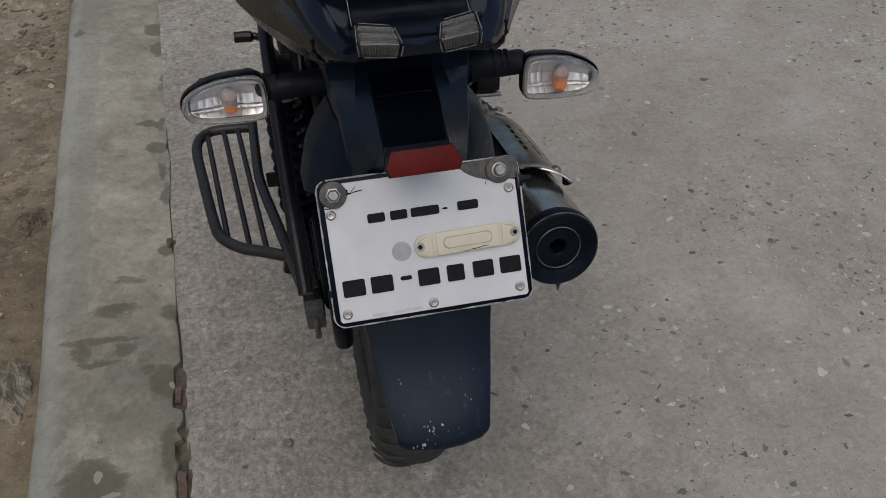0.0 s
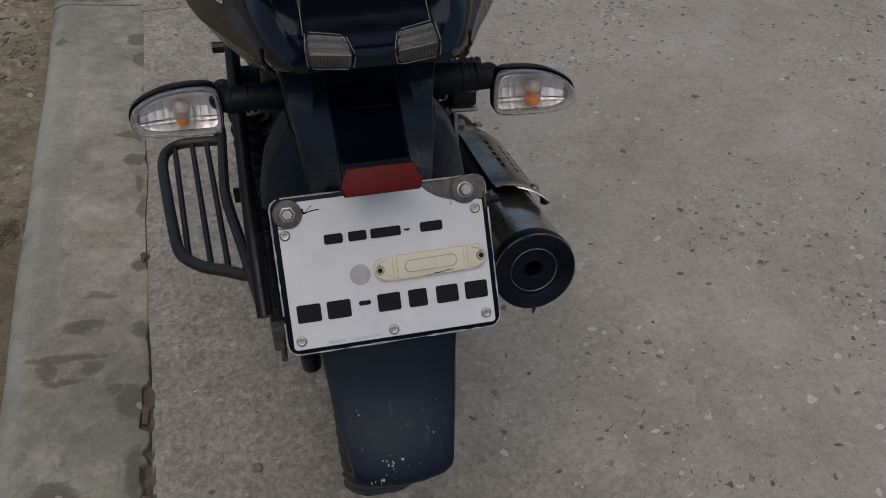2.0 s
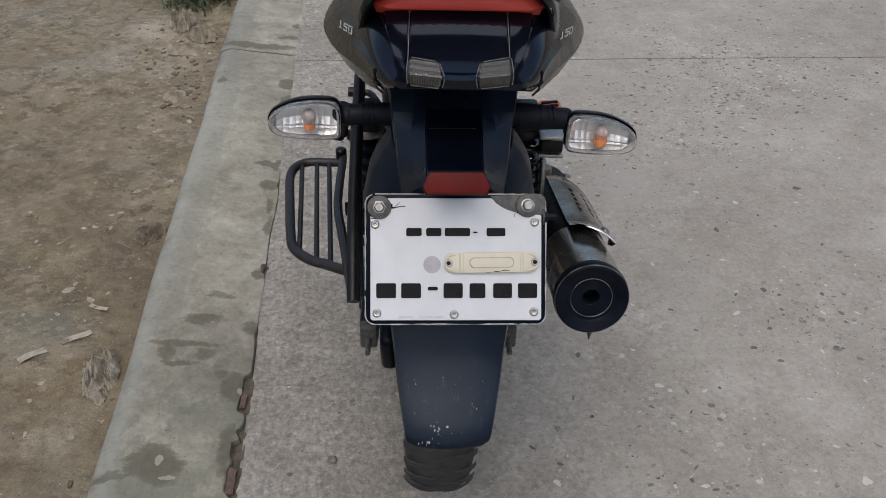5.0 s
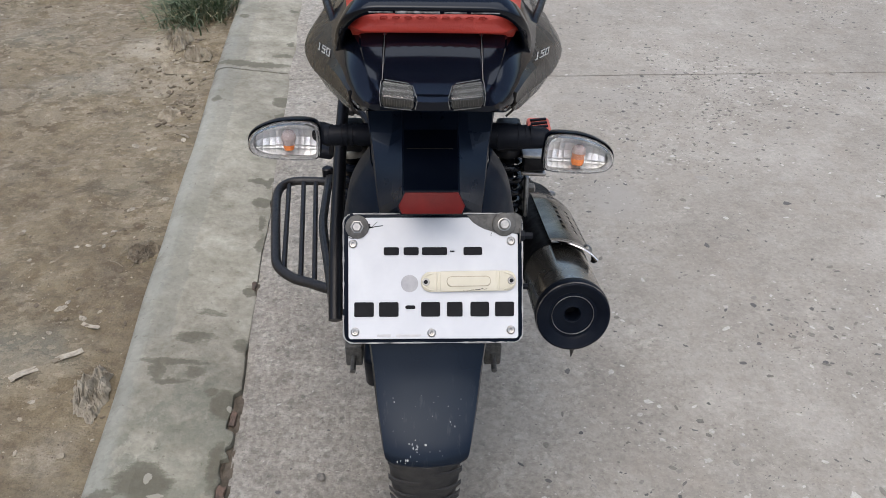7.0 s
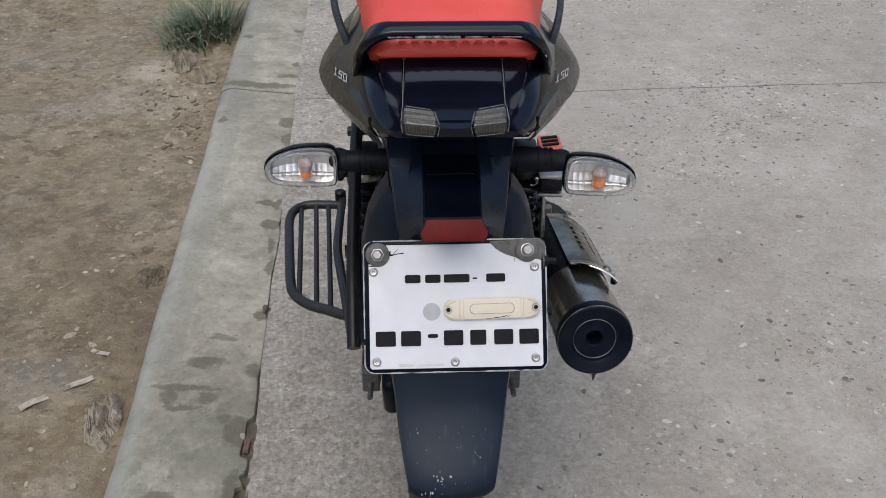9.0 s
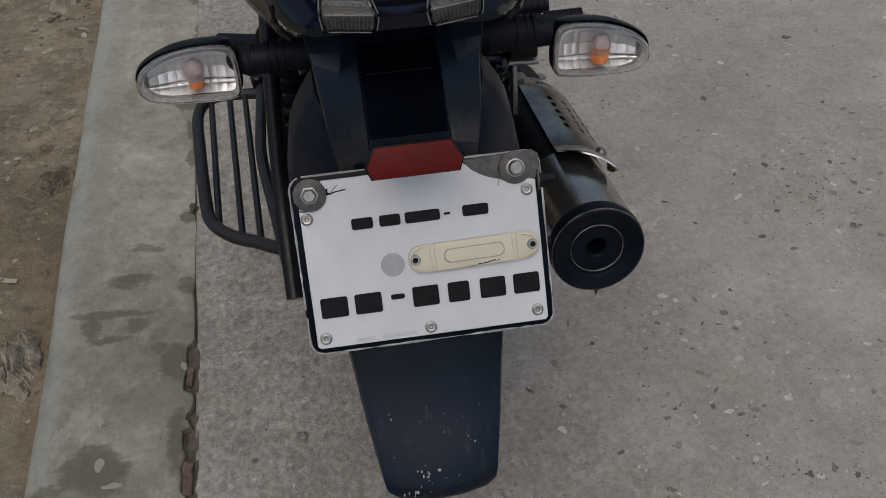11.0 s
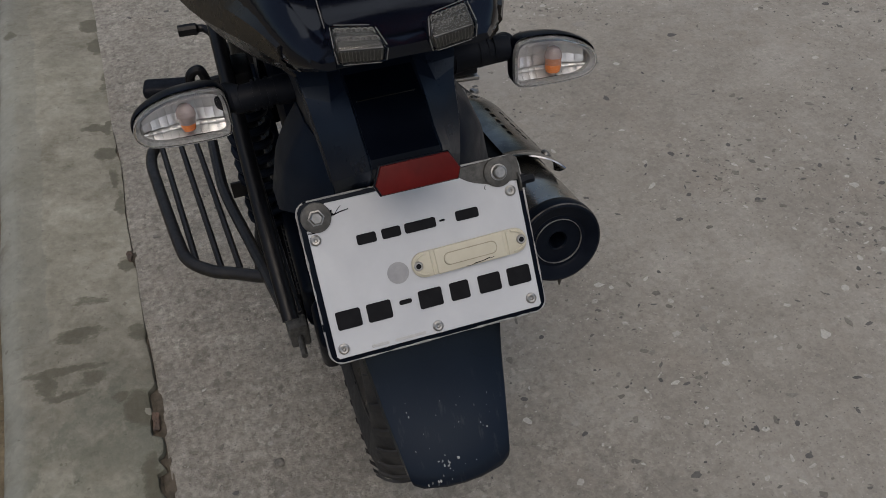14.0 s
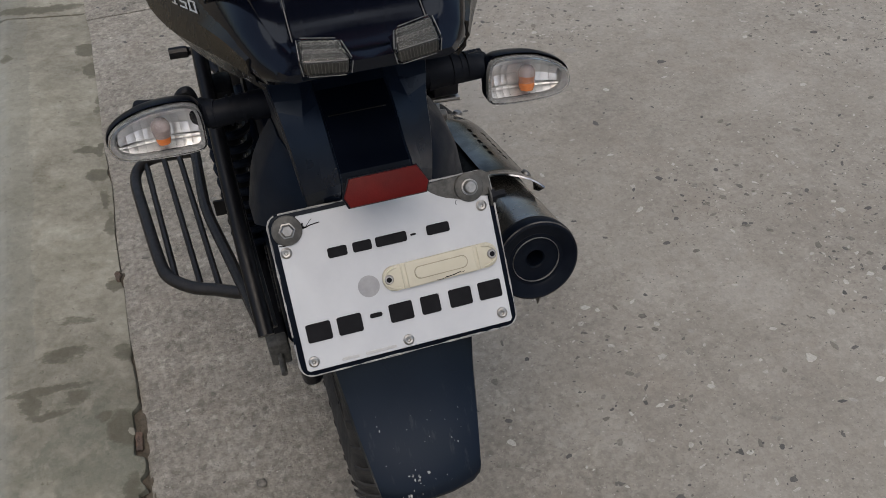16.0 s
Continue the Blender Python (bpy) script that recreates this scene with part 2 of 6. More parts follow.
def stain_masks(n, spots, warp=0.03):
    """Soft-edged patches (x, y, half width, half length), their outline frayed by noise."""
    nz = n.add("ShaderNodeTexNoise", Scale=14.0, Detail=5.0, Roughness=0.65)
    n.link(n.pos, nz.inputs["Vector"])
    off = n.t.nodes.new("ShaderNodeVectorMath")
    off.operation = "MULTIPLY_ADD"
    n.link(nz.outputs["Color"], off.inputs[0])
    off.inputs[1].default_value = (warp * 2,) * 3
    n.link(n.pos, off.inputs[2])
    xyz = n.add("ShaderNodeSeparateXYZ")
    n.link(off.outputs[0], xyz.inputs[0])
    total = None
    for x, y, a, b, depth in spots:
        dx = n.calc("DIVIDE", n.calc("ABSOLUTE", n.calc("SUBTRACT", xyz.outputs[0], x + warp)), a)
        dy = n.calc("DIVIDE", n.calc("ABSOLUTE", n.calc("SUBTRACT", xyz.outputs[1], y + warp)), b)
        far = n.calc("SQRT", n.calc("ADD", n.calc("MULTIPLY", dx, dx), n.calc("MULTIPLY", dy, dy)))
        mask = n.calc("MULTIPLY", n.calc("MINIMUM", 1.0, n.calc("MAXIMUM", n.calc("MULTIPLY", n.calc("SUBTRACT", 1.3, far), 1.3), 0.0)), depth)
        total = mask if total is None else n.calc("MAXIMUM", total, mask)
    return total


# concrete of the road: pale grey, mottled and gritty
concrete = material("road concrete", (0.3, 0.29, 0.27), 0.88)
n = Nodes(concrete)
f = n.blend((0.50, 1.6), (0.50, 7.0))
c = n.ramp(f, (0.36, (0.226, 0.209, 0.182)), (0.47, (0.268, 0.250, 0.219)), (0.54, (0.292, 0.274, 0.242)), (0.66, (0.345, 0.327, 0.294)))
xyz = n.add("ShaderNodeSeparateXYZ")
n.link(n.pos, xyz.inputs[0])
# gritty mottling: ragged grains of two sizes, stronger along the kerb, where the skin has worn off
beside = n.ramp(n.calc("ADD", xyz.outputs[0], n.calc("MULTIPLY", n.noise(2.5, 4, 0.6), 0.8)), (0.30, 1.0), (0.85, 0.35))
grit = n.calc("MULTIPLY", beside, n.ramp(n.noise(4.4, 5, 0.65), (0.34, 0.5), (0.60, 1.0)))
coarse, _ = n.cells(48, 1.0)
small, small_at = n.cells(125, 0.8)
c = n.mix(grit, c, n.ramp(coarse, (0.0, 0.70), (0.2, 0.92), (0.8, 1.05), (1.0, 1.28)), "MULTIPLY")
c = n.mix(n.calc("ADD", 0.18, n.calc("MULTIPLY", grit, 0.75)), c, n.ramp(small, (0.0, 0.74), (0.25, 0.96), (0.75, 1.02), (1.0, 1.25)), "MULTIPLY")
c = n.mix(n.calc("MULTIPLY", beside, 0.95), c, n.ramp(n.noise(95, 3, 0.6), (0.34, (0.67, 0.66, 0.645)), (0.50, (0.922, 0.925, 0.912)), (0.66, (1.10, 1.10, 1.08))), "MULTIPLY")
c = n.mix(n.calc("MULTIPLY", beside, 0.6), c, n.ramp(n.noise(40, 4, 0.65), (0.36, (0.84, 0.83, 0.80)), (0.50, 0.97), (0.64, 1.08)), "MULTIPLY")
c = n.mix(0.26, c, n.ramp(n.noise(240, 3, 0.6), (0.32, 0.74), (0.50, 1.0), (0.68, 1.26)), "MULTIPLY")
# rusty and damp tints
c = n.mix(n.calc("MULTIPLY", n.ramp(n.noise(5.0, 6, 0.7), (0.52, 0.0), (0.70, 1.0)), 0.26), c, (0.215, 0.180, 0.143))
# pale rubbed patches
pale = n.calc("MULTIPLY", n.ramp(n.noise(3.3, 7, 0.72), (0.53, 0.0), (0.70, 1.0)), n.ramp(n.noise(34, 5, 0.7), (0.40, 0.1), (0.60, 1.0)))
c = n.mix(n.calc("MULTIPLY", pale, 0.40), c, (0.40, 0.388, 0.362))
# small dark pits and pale flecks of sand
c = n.mix(n.calc("MULTIPLY", n.ramp(n.noise(125, 3, 0.55, (1, 1.5, 1)), (0.645, 0.0), (0.685, 1.0)), 0.50), c, (0.125, 0.117, 0.103))
c = n.mix(n.calc("MULTIPLY", n.ramp(n.noise(108, 3, 0.55, (1.2, 1.9, 1)), (0.655, 0.0), (0.70, 1.0)), 0.50), c, (0.47, 0.450, 0.41))
# smooth mortar patches
smooth = stain_masks(n, [(0.470, 1.165, 0.075, 0.105, 0.9), (0.10, 0.40, 0.09, 0.05, 0.35), (0.55, 1.72, 0.16, 0.06, 0.5)], 0.02)
c = n.mix(n.calc("MULTIPLY", smooth, 0.75), c, (0.262, 0.251, 0.229))
n.colour(c)
n.rough(n.ramp(n.noise(40, 4), (0.35, 0.78), (0.65, 0.95)))
h = n.calc("ADD", n.calc("MULTIPLY", n.noise(48, 3, 0.5), 0.8), n.calc("MULTIPLY", n.calc("SUBTRACT", 0.6, small_at), n.calc("MULTIPLY", small, 0.6)))
n.bump(n.mix(n.calc("SUBTRACT", 1.0, n.calc("MULTIPLY", n.calc("SUBTRACT", 1.0, smooth), n.calc("ADD", 0.3, n.calc("MULTIPLY", beside, 0.7)))), h, 0.5), 0.8, 0.006)

# kerb: beige trowelled topping, a grey zone and a cool cement face towards the soil, in one skin
kerb_concrete = material("kerb concrete", (0.3, 0.29, 0.25), 0.86)
n = Nodes(kerb_concrete)
xyz = n.add("ShaderNodeSeparateXYZ")
n.link(n.pos, xyz.inputs[0])
along = xyz.outputs[1]
slant = n.calc("ADD", n.calc("MULTIPLY", along, 0.049), xyz.outputs[0])
f = n.blend((0.40, 4.5), (0.34, 15.0), (0.26, 46.0))
c = n.ramp(f, (0.40, (0.178, 0.163, 0.128)), (0.46, (0.232, 0.217, 0.177)), (0.53, (0.288, 0.271, 0.226)), (0.60, (0.350, 0.332, 0.282)))
# damp green-grey skin on the near stretch, with dry beige sheets left in it
wet = n.ramp(n.calc("ADD", n.calc("MULTIPLY", along, 0.9), n.calc("MULTIPLY", n.noise(5.5, 6, 0.7), 1.0)), (0.86, 1.0), (1.18, 0.0))
dry = n.ramp(n.noise(8.5, 7, 0.66, (1, 0.7, 1)), (0.535, 1.0), (0.575, 0.25))
c = n.mix(n.calc("MULTIPLY", n.calc("MULTIPLY", wet, dry), 0.85), c, n.mix(n.noise(22, 6, 0.7), (0.120, 0.122, 0.096), (0.218, 0.217, 0.180)))
# grey trowelled zone with a frayed, crisp boundary, and the cool cement face below it
fray = n.calc("ADD", n.calc("MULTIPLY", n.noise(9, 5, 0.6), 0.050), n.calc("MULTIPLY", n.noise(60, 4, 0.6), 0.012))
out = n.calc("MULTIPLY", n.calc("ADD", n.calc("ADD", slant, 0.548), fray), 5.0)
zone = n.calc("MULTIPLY", n.ramp(out, (0.552, 1.0), (0.566, 0.0)), n.ramp(n.calc("ADD", along, n.calc("MULTIPLY", n.noise(12, 4, 0.6), 0.06)), (0.62, 0.15), (0.70, 1.0)))
c = n.mix(n.calc("MULTIPLY", zone, 0.55), c, n.mix(n.noise(30, 5, 0.65), (0.178, 0.174, 0.148), (0.238, 0.234, 0.205)))
face = n.ramp(n.calc("ADD", out, n.calc("MULTIPLY", n.calc("SUBTRACT", n.noise(24, 5, 0.6), 0.5), 0.12)), (0.30, 1.0), (0.40, 0.0))
c = n.mix(n.calc("MULTIPLY", face, 0.7), c, n.mix(n.noise(14, 6, 0.65), (0.212, 0.214, 0.192), (0.304, 0.304, 0.276)))
# mud splashed onto the face from the soil
mud = n.calc("MULTIPLY", n.ramp(out, (0.15, 1.0), (0.27, 0.0)), n.ramp(n.noise(16, 6, 0.72), (0.50, 0.0), (0.60, 1.0)))
c = n.mix(n.calc("MULTIPLY", mud, 0.55), c, (0.120, 0.102, 0.074))
# olive smears across the strip
c = n.mix(n.calc("MULTIPLY", n.ramp(n.noise(6.0, 6, 0.66, (0.55, 1.5, 1)), (0.52, 0.0), (0.66, 1.0)), 0.38), c, (0.158, 0.150, 0.112))
# brown seep along the broken edge, reaching in by uneven tongues
seep = n.calc("SUBTRACT", n.calc("ADD", slant, 0.317 + 0.072), n.calc("MULTIPLY", n.noise(9, 6, 0.7, (0.5, 1, 1)), 0.13))
c = n.mix(n.calc("MULTIPLY", n.ramp(n.calc("MULTIPLY", seep, 16.0), (0.0, 0.0), (0.5, 1.0)), 0.55), c, n.mix(n.noise(55, 5, 0.7), (0.092, 0.078, 0.056), (0.175, 0.156, 0.120)))
sand, sand_at = n.cells(130, 0.6)
c = n.mix(0.6, c, n.ramp(sand, (0.0, 0.84), (0.3, 0.97), (0.8, 1.02), (1.0, 1.12)), "MULTIPLY")
c = n.mix(1.0, c, n.ramp(n.noise(2.6, 5, 0.6), (0.34, 0.80), (0.52, 0.97), (0.68, 1.12)), "MULTIPLY")
c = n.mix(n.calc("MULTIPLY", n.ramp(n.noise(75, 3, 0.6), (0.67, 0.0), (0.71, 1.0)), 0.5), c, (0.085, 0.078, 0.060))
spots = [
    (-0.415, 1.685, 0.022, 0.032, 1.5), (-0.402, 1.580, 0.016, 0.030, 1.5), (-0.408, 1.240, 0.030, 0.013, 1.1), (-0.385, 1.240, 0.010, 0.022, 1.4), (-0.392, 1.142, 0.026, 0.020, 1.3), (-0.530, 1.932, 0.112, 0.020, 1.2),
    (-0.450, 2.005, 0.032, 0.016, 0.8), (-0.434, 2.108, 0.012, 0.020, 0.8), (-0.452, 2.397, 0.018, 0.012, 0.8), (-0.593, 1.672, 0.017, 0.020, 0.7), (-0.617, 2.314, 0.022, 0.020, 0.7),
    (-0.472, 0.570, 0.056, 0.010, 1.0), (-0.505, 0.545, 0.015, 0.024, 1.0), (-0.470, 0.520, 0.040, 0.010, 0.9), (-0.430, 0.545, 0.016, 0.018, 0.8), (-0.450, 0.645, 0.040, 0.015, 0.85), (-0.362, 0.462, 0.022, 0.036, 1.1), (-0.392, 0.489, 0.013, 0.010, 0.9),
    (-0.363, 0.629, 0.018, 0.020, 0.7), (-0.435, 0.722, 0.026, 0.012, 0.55), (-0.466, 0.284, 0.046, 0.036, 1.2), (-0.540, 0.262, 0.045, 0.010, 0.7), (-0.358, 0.330, 0.014, 0.055, 0.9), (-0.372, 0.980, 0.010, 0.040, 0.7), (-0.366, 0.800, 0.014, 0.020, 0.9), (-0.380, 1.060, 0.008, 0.035, 0.8), (-0.388, 1.420, 0.010, 0.05, 0.6),
]
blot = n.calc("ADD", stain_masks(n, spots, 0.030), n.calc("MULTIPLY", n.calc("SUBTRACT", n.noise(26, 8, 0.76, (0.6, 1.4, 1)), 0.5), 2.0))
c = n.mix(n.calc("MULTIPLY", n.ramp(blot, (0.20, 0.0), (0.50, 0.8), (0.85, 1.0)), 0.86), c, n.mix(n.noise(60, 5, 0.7), (0.068, 0.062, 0.044), (0.128, 0.119, 0.089)))
# plaster laid bare in the near stain
bare = n.add("ShaderNodeMath")
bare.operation = "GREATER_THAN"
n.link(stain_masks(n, [(-0.458, 0.292, 0.007, 0.012, 1.0), (-0.440, 0.262, 0.016, 0.004, 1.0), (-0.352, 0.455, 0.006, 0.008, 1.0)], 0.016), bare.inputs[0])
bare.inputs[1].default_value = 0.55
c = n.mix(n.calc("MULTIPLY", bare.outputs[0], 0.8), c, (0.30, 0.285, 0.245))
c = n.mix(1.0, c, (0.972, 0.985, 0.955), "MULTIPLY")
n.colour(c)
n.bump(n.calc("ADD", n.noise(30, 5, 0.62), n.calc("MULTIPLY", n.calc("SUBTRACT", 0.6, sand_at), 0.22)), 0.6, 0.004)

soil = material("damp brown soil", (0.16, 0.12, 0.08), 0.8)
n = Nodes(soil)
f = n.blend((0.30, 1.7), (0.34, 7.0), (0.36, 30.0))
c = n.ramp(f, (0.40, (0.088, 0.066, 0.037)), (0.46, (0.120, 0.093, 0.053)), (0.52, (0.150, 0.119, 0.070)), (0.58, (0.182, 0.149, 0.092)), (0.64, (0.235, 0.200, 0.135)))
xyz = n.add("ShaderNodeSeparateXYZ")
n.link(n.pos, xyz.inputs[0])
c = n.mix(n.calc("MULTIPLY", n.ramp(n.calc("ADD", n.calc("MULTIPLY", xyz.outputs[1], 0.5), n.calc("MULTIPLY", n.noise(2.2, 6, 0.7), 1.3)), (1.05, 0.0), (1.75, 1.0)), 0.6), c, n.mix(n.noise(16, 6, 0.7), (0.155, 0.126, 0.080), (0.270, 0.230, 0.158)))
# olive and grey damp sheets
c = n.mix(n.calc("MULTIPLY", n.ramp(n.noise(2.6, 6, 0.7), (0.50, 0.0), (0.62, 1.0)), 0.40), c, (0.128, 0.124, 0.092))
c = n.mix(n.calc("MULTIPLY", stain_masks(n, [(-1.05, 1.85, 0.13, 0.09, 0.8), (-0.79, 0.64, 0.12, 0.07, 0.8), (-1.30, 2.22, 0.15, 0.10, 0.7)], 0.06), 0.7), c, n.mix(n.noise(40, 5, 0.7), (0.085, 0.085, 0.066), (0.185, 0.182, 0.150)))
# thin dried crust, flaked off in ragged plates
away = n.calc("MULTIPLY", n.calc("SUBTRACT", xyz.outputs[1], 2.2), 0.75)
dry = n.calc("ADD", n.calc("DIVIDE", 0.30, n.calc("ADD", 1.0, n.calc("MULTIPLY", away, away))), n.noise(2.9, 5, 0.65))
plate, _ = n.cells(26, 1.1, (1.0, 1.5, 1))
fleck, fleck_at = n.cells(70, 0.9, (1.0, 1.4, 1))
flake = n.calc("MULTIPLY", n.ramp(dry, (0.55, 0.0), (0.76, 1.0)), n.ramp(plate, (0.50, 0.0), (0.54, 1.0)))
c = n.mix(n.calc("MULTIPLY", flake, 0.50), c, n.mix(n.noise(60, 5, 0.7), (0.185, 0.155, 0.104), (0.31, 0.272, 0.20)))
chip = n.calc("MULTIPLY", n.ramp(dry, (0.50, 0.05), (0.80, 1.0)), n.ramp(fleck, (0.86, 0.0), (0.90, 1.0)))
c = n.mix(n.calc("MULTIPLY", chip, 0.55), c, (0.30, 0.262, 0.19))
c = n.mix(n.calc("MULTIPLY", n.ramp(fleck, (0.06, 1.0), (0.10, 0.0)), 0.30), c, (0.066, 0.051, 0.032))
# pale dusty apron beside the grass and by the kerb
pale = n.calc("MULTIPLY", stain_masks(n, [(-0.900, 2.130, 0.09, 0.10, 0.9), (-0.775, 1.965, 0.080, 0.050, 1.0), (-0.80, 1.83, 0.09, 0.07, 0.5), (-0.95, 1.93, 0.08, 0.10, 0.45), (-0.66, 0.38, 0.05, 0.06, 0.5), (-0.80, 0.36, 0.06, 0.05, 0.5)], 0.05), n.ramp(n.noise(30, 5, 0.7), (0.32, 0.2), (0.55, 1.0)))
c = n.mix(pale, c, (0.315, 0.285, 0.222))
# brown wet strip along the kerb
c = n.mix(n.calc("MULTIPLY", n.ramp(n.calc("ADD", n.calc("ADD", xyz.outputs[0], n.calc("MULTIPLY", xyz.outputs[1], 0.06)), n.calc("MULTIPLY", n.noise(6, 5, 0.65), 0.22)), (-0.585, 0.0), (-0.50, 1.0)), 0.45), c, (0.125, 0.092, 0.060))
c = n.mix(0.6, c, n.ramp(n.noise(200, 4, 0.7), (0.30, 0.72), (0.50, 1.0), (0.70, 1.25)), "MULTIPLY")
n.colour(c)
n.rough(n.ramp(n.noise(3.1, 4), (0.35, 0.58), (0.65, 0.92)))
h = n.calc("ADD", n.calc("ADD", n.noise(30, 7, 0.7), n.calc("MULTIPLY", flake, 0.25)), n.calc("MULTIPLY", n.calc("SUBTRACT", 0.6, fleck_at), n.calc("MULTIPLY", fleck, 0.5)))
n.bump(h, 0.8, 0.008)


def island(name, stops, rough=0.8, bump=0.3, own=False):
    """Each joined piece, or each object, takes its own tone."""
    m = material(name, stops[0][1], rough)
    n = Nodes(m)
    g = n.add("ShaderNodeObjectInfo" if own else "ShaderNodeNewGeometry")
    c = n.ramp(g.outputs["Random" if own else "Random Per Island"], *stops)
    n.colour(n.mix(0.35, c, n.ramp(n.noise(220, 4, 0.7), (0.3, 0.05), (0.7, 0.55)), "OVERLAY"))
    n.bump(n.noise(500, 3), bump, 0.0008)
    return m


CHIP_TONES = ((0.0, (0.078, 0.078, 0.075)), (0.18, (0.118, 0.116, 0.108)), (0.42, (0.165, 0.152, 0.132)), (0.62, (0.236, 0.223, 0.199)), (0.72, (0.38, 0.362, 0.33)), (1.0, (0.50, 0.48, 0.445)))
chip_mat = island("embedded stone chips", CHIP_TONES)
chip_single = island("single stone chip", CHIP_TONES, own=True)
clod_mat = island("soil crumbs and flakes", ((0.0, (0.10, 0.078, 0.052)), (0.5, (0.165, 0.134, 0.092)), (0.78, (0.25, 0.215, 0.155)), (1.0, (0.40, 0.36, 0.28))))
grass_mat = island("grass blades", ((0.0, (0.048, 0.078, 0.038)), (0.55, (0.090, 0.130, 0.066)), (0.78, (0.17, 0.195, 0.115)), (1.0, (0.32, 0.29, 0.17))), 0.55, 0.1)
paper_mat = worn("muddy crumpled paper", (0.185, 0.162, 0.122), (0.36, 0.33, 0.27), 40, (0.8, 0.95), bump=0.7, dist=0.003, fine=110)
leaf_mat = worn("dark dried leaves", (0.085, 0.068, 0.048), (0.21, 0.178, 0.130), 60, (0.8, 0.95), bump=0.5)
joint_dirt = worn("dark joint dirt", (0.046, 0.037, 0.027), (0.130, 0.109, 0.080), 42, (0.85, 0.95), bump=0.6, dist=0.003, fine=120)
stone_mat = worn("dark pebble stone", (0.08, 0.075, 0.068), (0.24, 0.225, 0.20), 120, (0.75, 0.9), bump=0.4)
twig_mat = worn("dull dry stalks", (0.11, 0.095, 0.068), (0.24, 0.21, 0.16), 90, (0.7, 0.85), bump=0.3)
paper_pale = worn("pale grey-white paper", (0.23, 0.205, 0.160), (0.40, 0.372, 0.31), 60, (0.7, 0.85), bump=0.4)
crust_mat = worn("dry mud crust", (0.150, 0.124, 0.086), (0.33, 0.295, 0.225), 30, (0.85, 0.95), bump=0.7, dist=0.003, fine=140)
straw_mat = worn("dry pale straw", (0.20, 0.172, 0.122), (0.39, 0.355, 0.28), 90, (0.7, 0.85), bump=0.3)


# ---- mesh helpers ----
def mesh_of(name, bm, mat, angle=35.0):
    bmesh.ops.recalc_face_normals(bm, faces=bm.faces)
    me = bpy.data.meshes.new(name)
    bm.to_mesh(me)
    bm.free()
    me.materials.append(mat)
    me.shade_smooth()
    me.set_sharp_from_angle(angle=radians(angle))
    return me


def part(name, bm, mat, parent, label="", angle=35.0):
    """One bmesh as one mesh object under its thing."""
    ob = new(name, mesh_of(name, bm, mat, angle))
    ob.parent = parent
    return tagged(ob, label)


def thing(name, label, category, at=(0, 0, 0), group=""):
    return tagged(new(name), label, category, group)


def hull_box(size, m=None, bevel=0.0, seg=2):
    bm = bmesh.new()
    bmesh.ops.create_cube(bm, size=1.0)
    bmesh.ops.scale(bm, vec=size, verts=bm.verts)
    if bevel:
        bmesh.ops.bevel(bm, geom=bm.edges[:], offset=bevel, segments=seg, affect="EDGES", profile=0.5)
    if m is not None:
        bm.transform(m)
    return bm


def spline(points, per=6):
    """Catmull-Rom points through the given ones."""
    p = [Vector(q) for q in points]
    p = [2 * p[0] - p[1], *p, 2 * p[-1] - p[-2]]
    out = []
    for a, b, c, d in zip(p, p[1:], p[2:], p[3:]):
        for i in range(per):
            s = i / per
            out.append(0.5 * (2 * b + (c - a) * s + (2 * a - 5 * b + 4 * c - d) * s * s + (3 * b - a - 3 * c + d) * s ** 3))
    return out + [p[-2]]


def add_tube(bm, points, r, sides=10, smooth=6):
    """A round tube along points; r may be a list, one radius a point."""
    pts = spline(points, smooth) if smooth else [Vector(q) for q in points]
    rad = r if isinstance(r, (list, tuple)) else [r] * len(pts)
    up, rings = Vector((0.31, 0.17, 0.93)), []
    for i, q in enumerate(pts):
        way = (pts[min(i + 1, len(pts) - 1)] - pts[max(i - 1, 0)]).normalized()
        u = (up - way * up.dot(way)).normalized()
        v, up = way.cross(u), u
        rings.append([bm.verts.new(q + rad[min(i, len(rad) - 1)] * (u * math.cos(a) + v * math.sin(a))) for a in (2 * math.pi * k / sides for k in range(sides))])
    for a, b in zip(rings, rings[1:]):
        for k in range(sides):
            bm.faces.new((a[k], a[(k + 1) % sides], b[(k + 1) % sides], b[k]))
    bm.faces.new(rings[0][::-1]), bm.faces.new(rings[-1])


def tube(points, r, sides=10, smooth=6):
    bm = bmesh.new()
    add_tube(bm, points, r, sides, smooth)
    return bm


def lathe(profile, m, sides=48, cap=True):
    """(radius, height) pairs turned about the z axis of m."""
    bm = bmesh.new()
    rings = [[bm.verts.new((r * math.cos(a), r * math.sin(a), h)) for a in (2 * math.pi * k / sides for k in range(sides))] for r, h in profile]
    for a, b in zip(rings, rings[1:]):
        for k in range(sides):
            bm.faces.new((a[k], a[(k + 1) % sides], b[(k + 1) % sides], b[k]))
    if cap:
        bm.faces.new(rings[0][::-1]), bm.faces.new(rings[-1])
    bm.transform(m)
    return bm


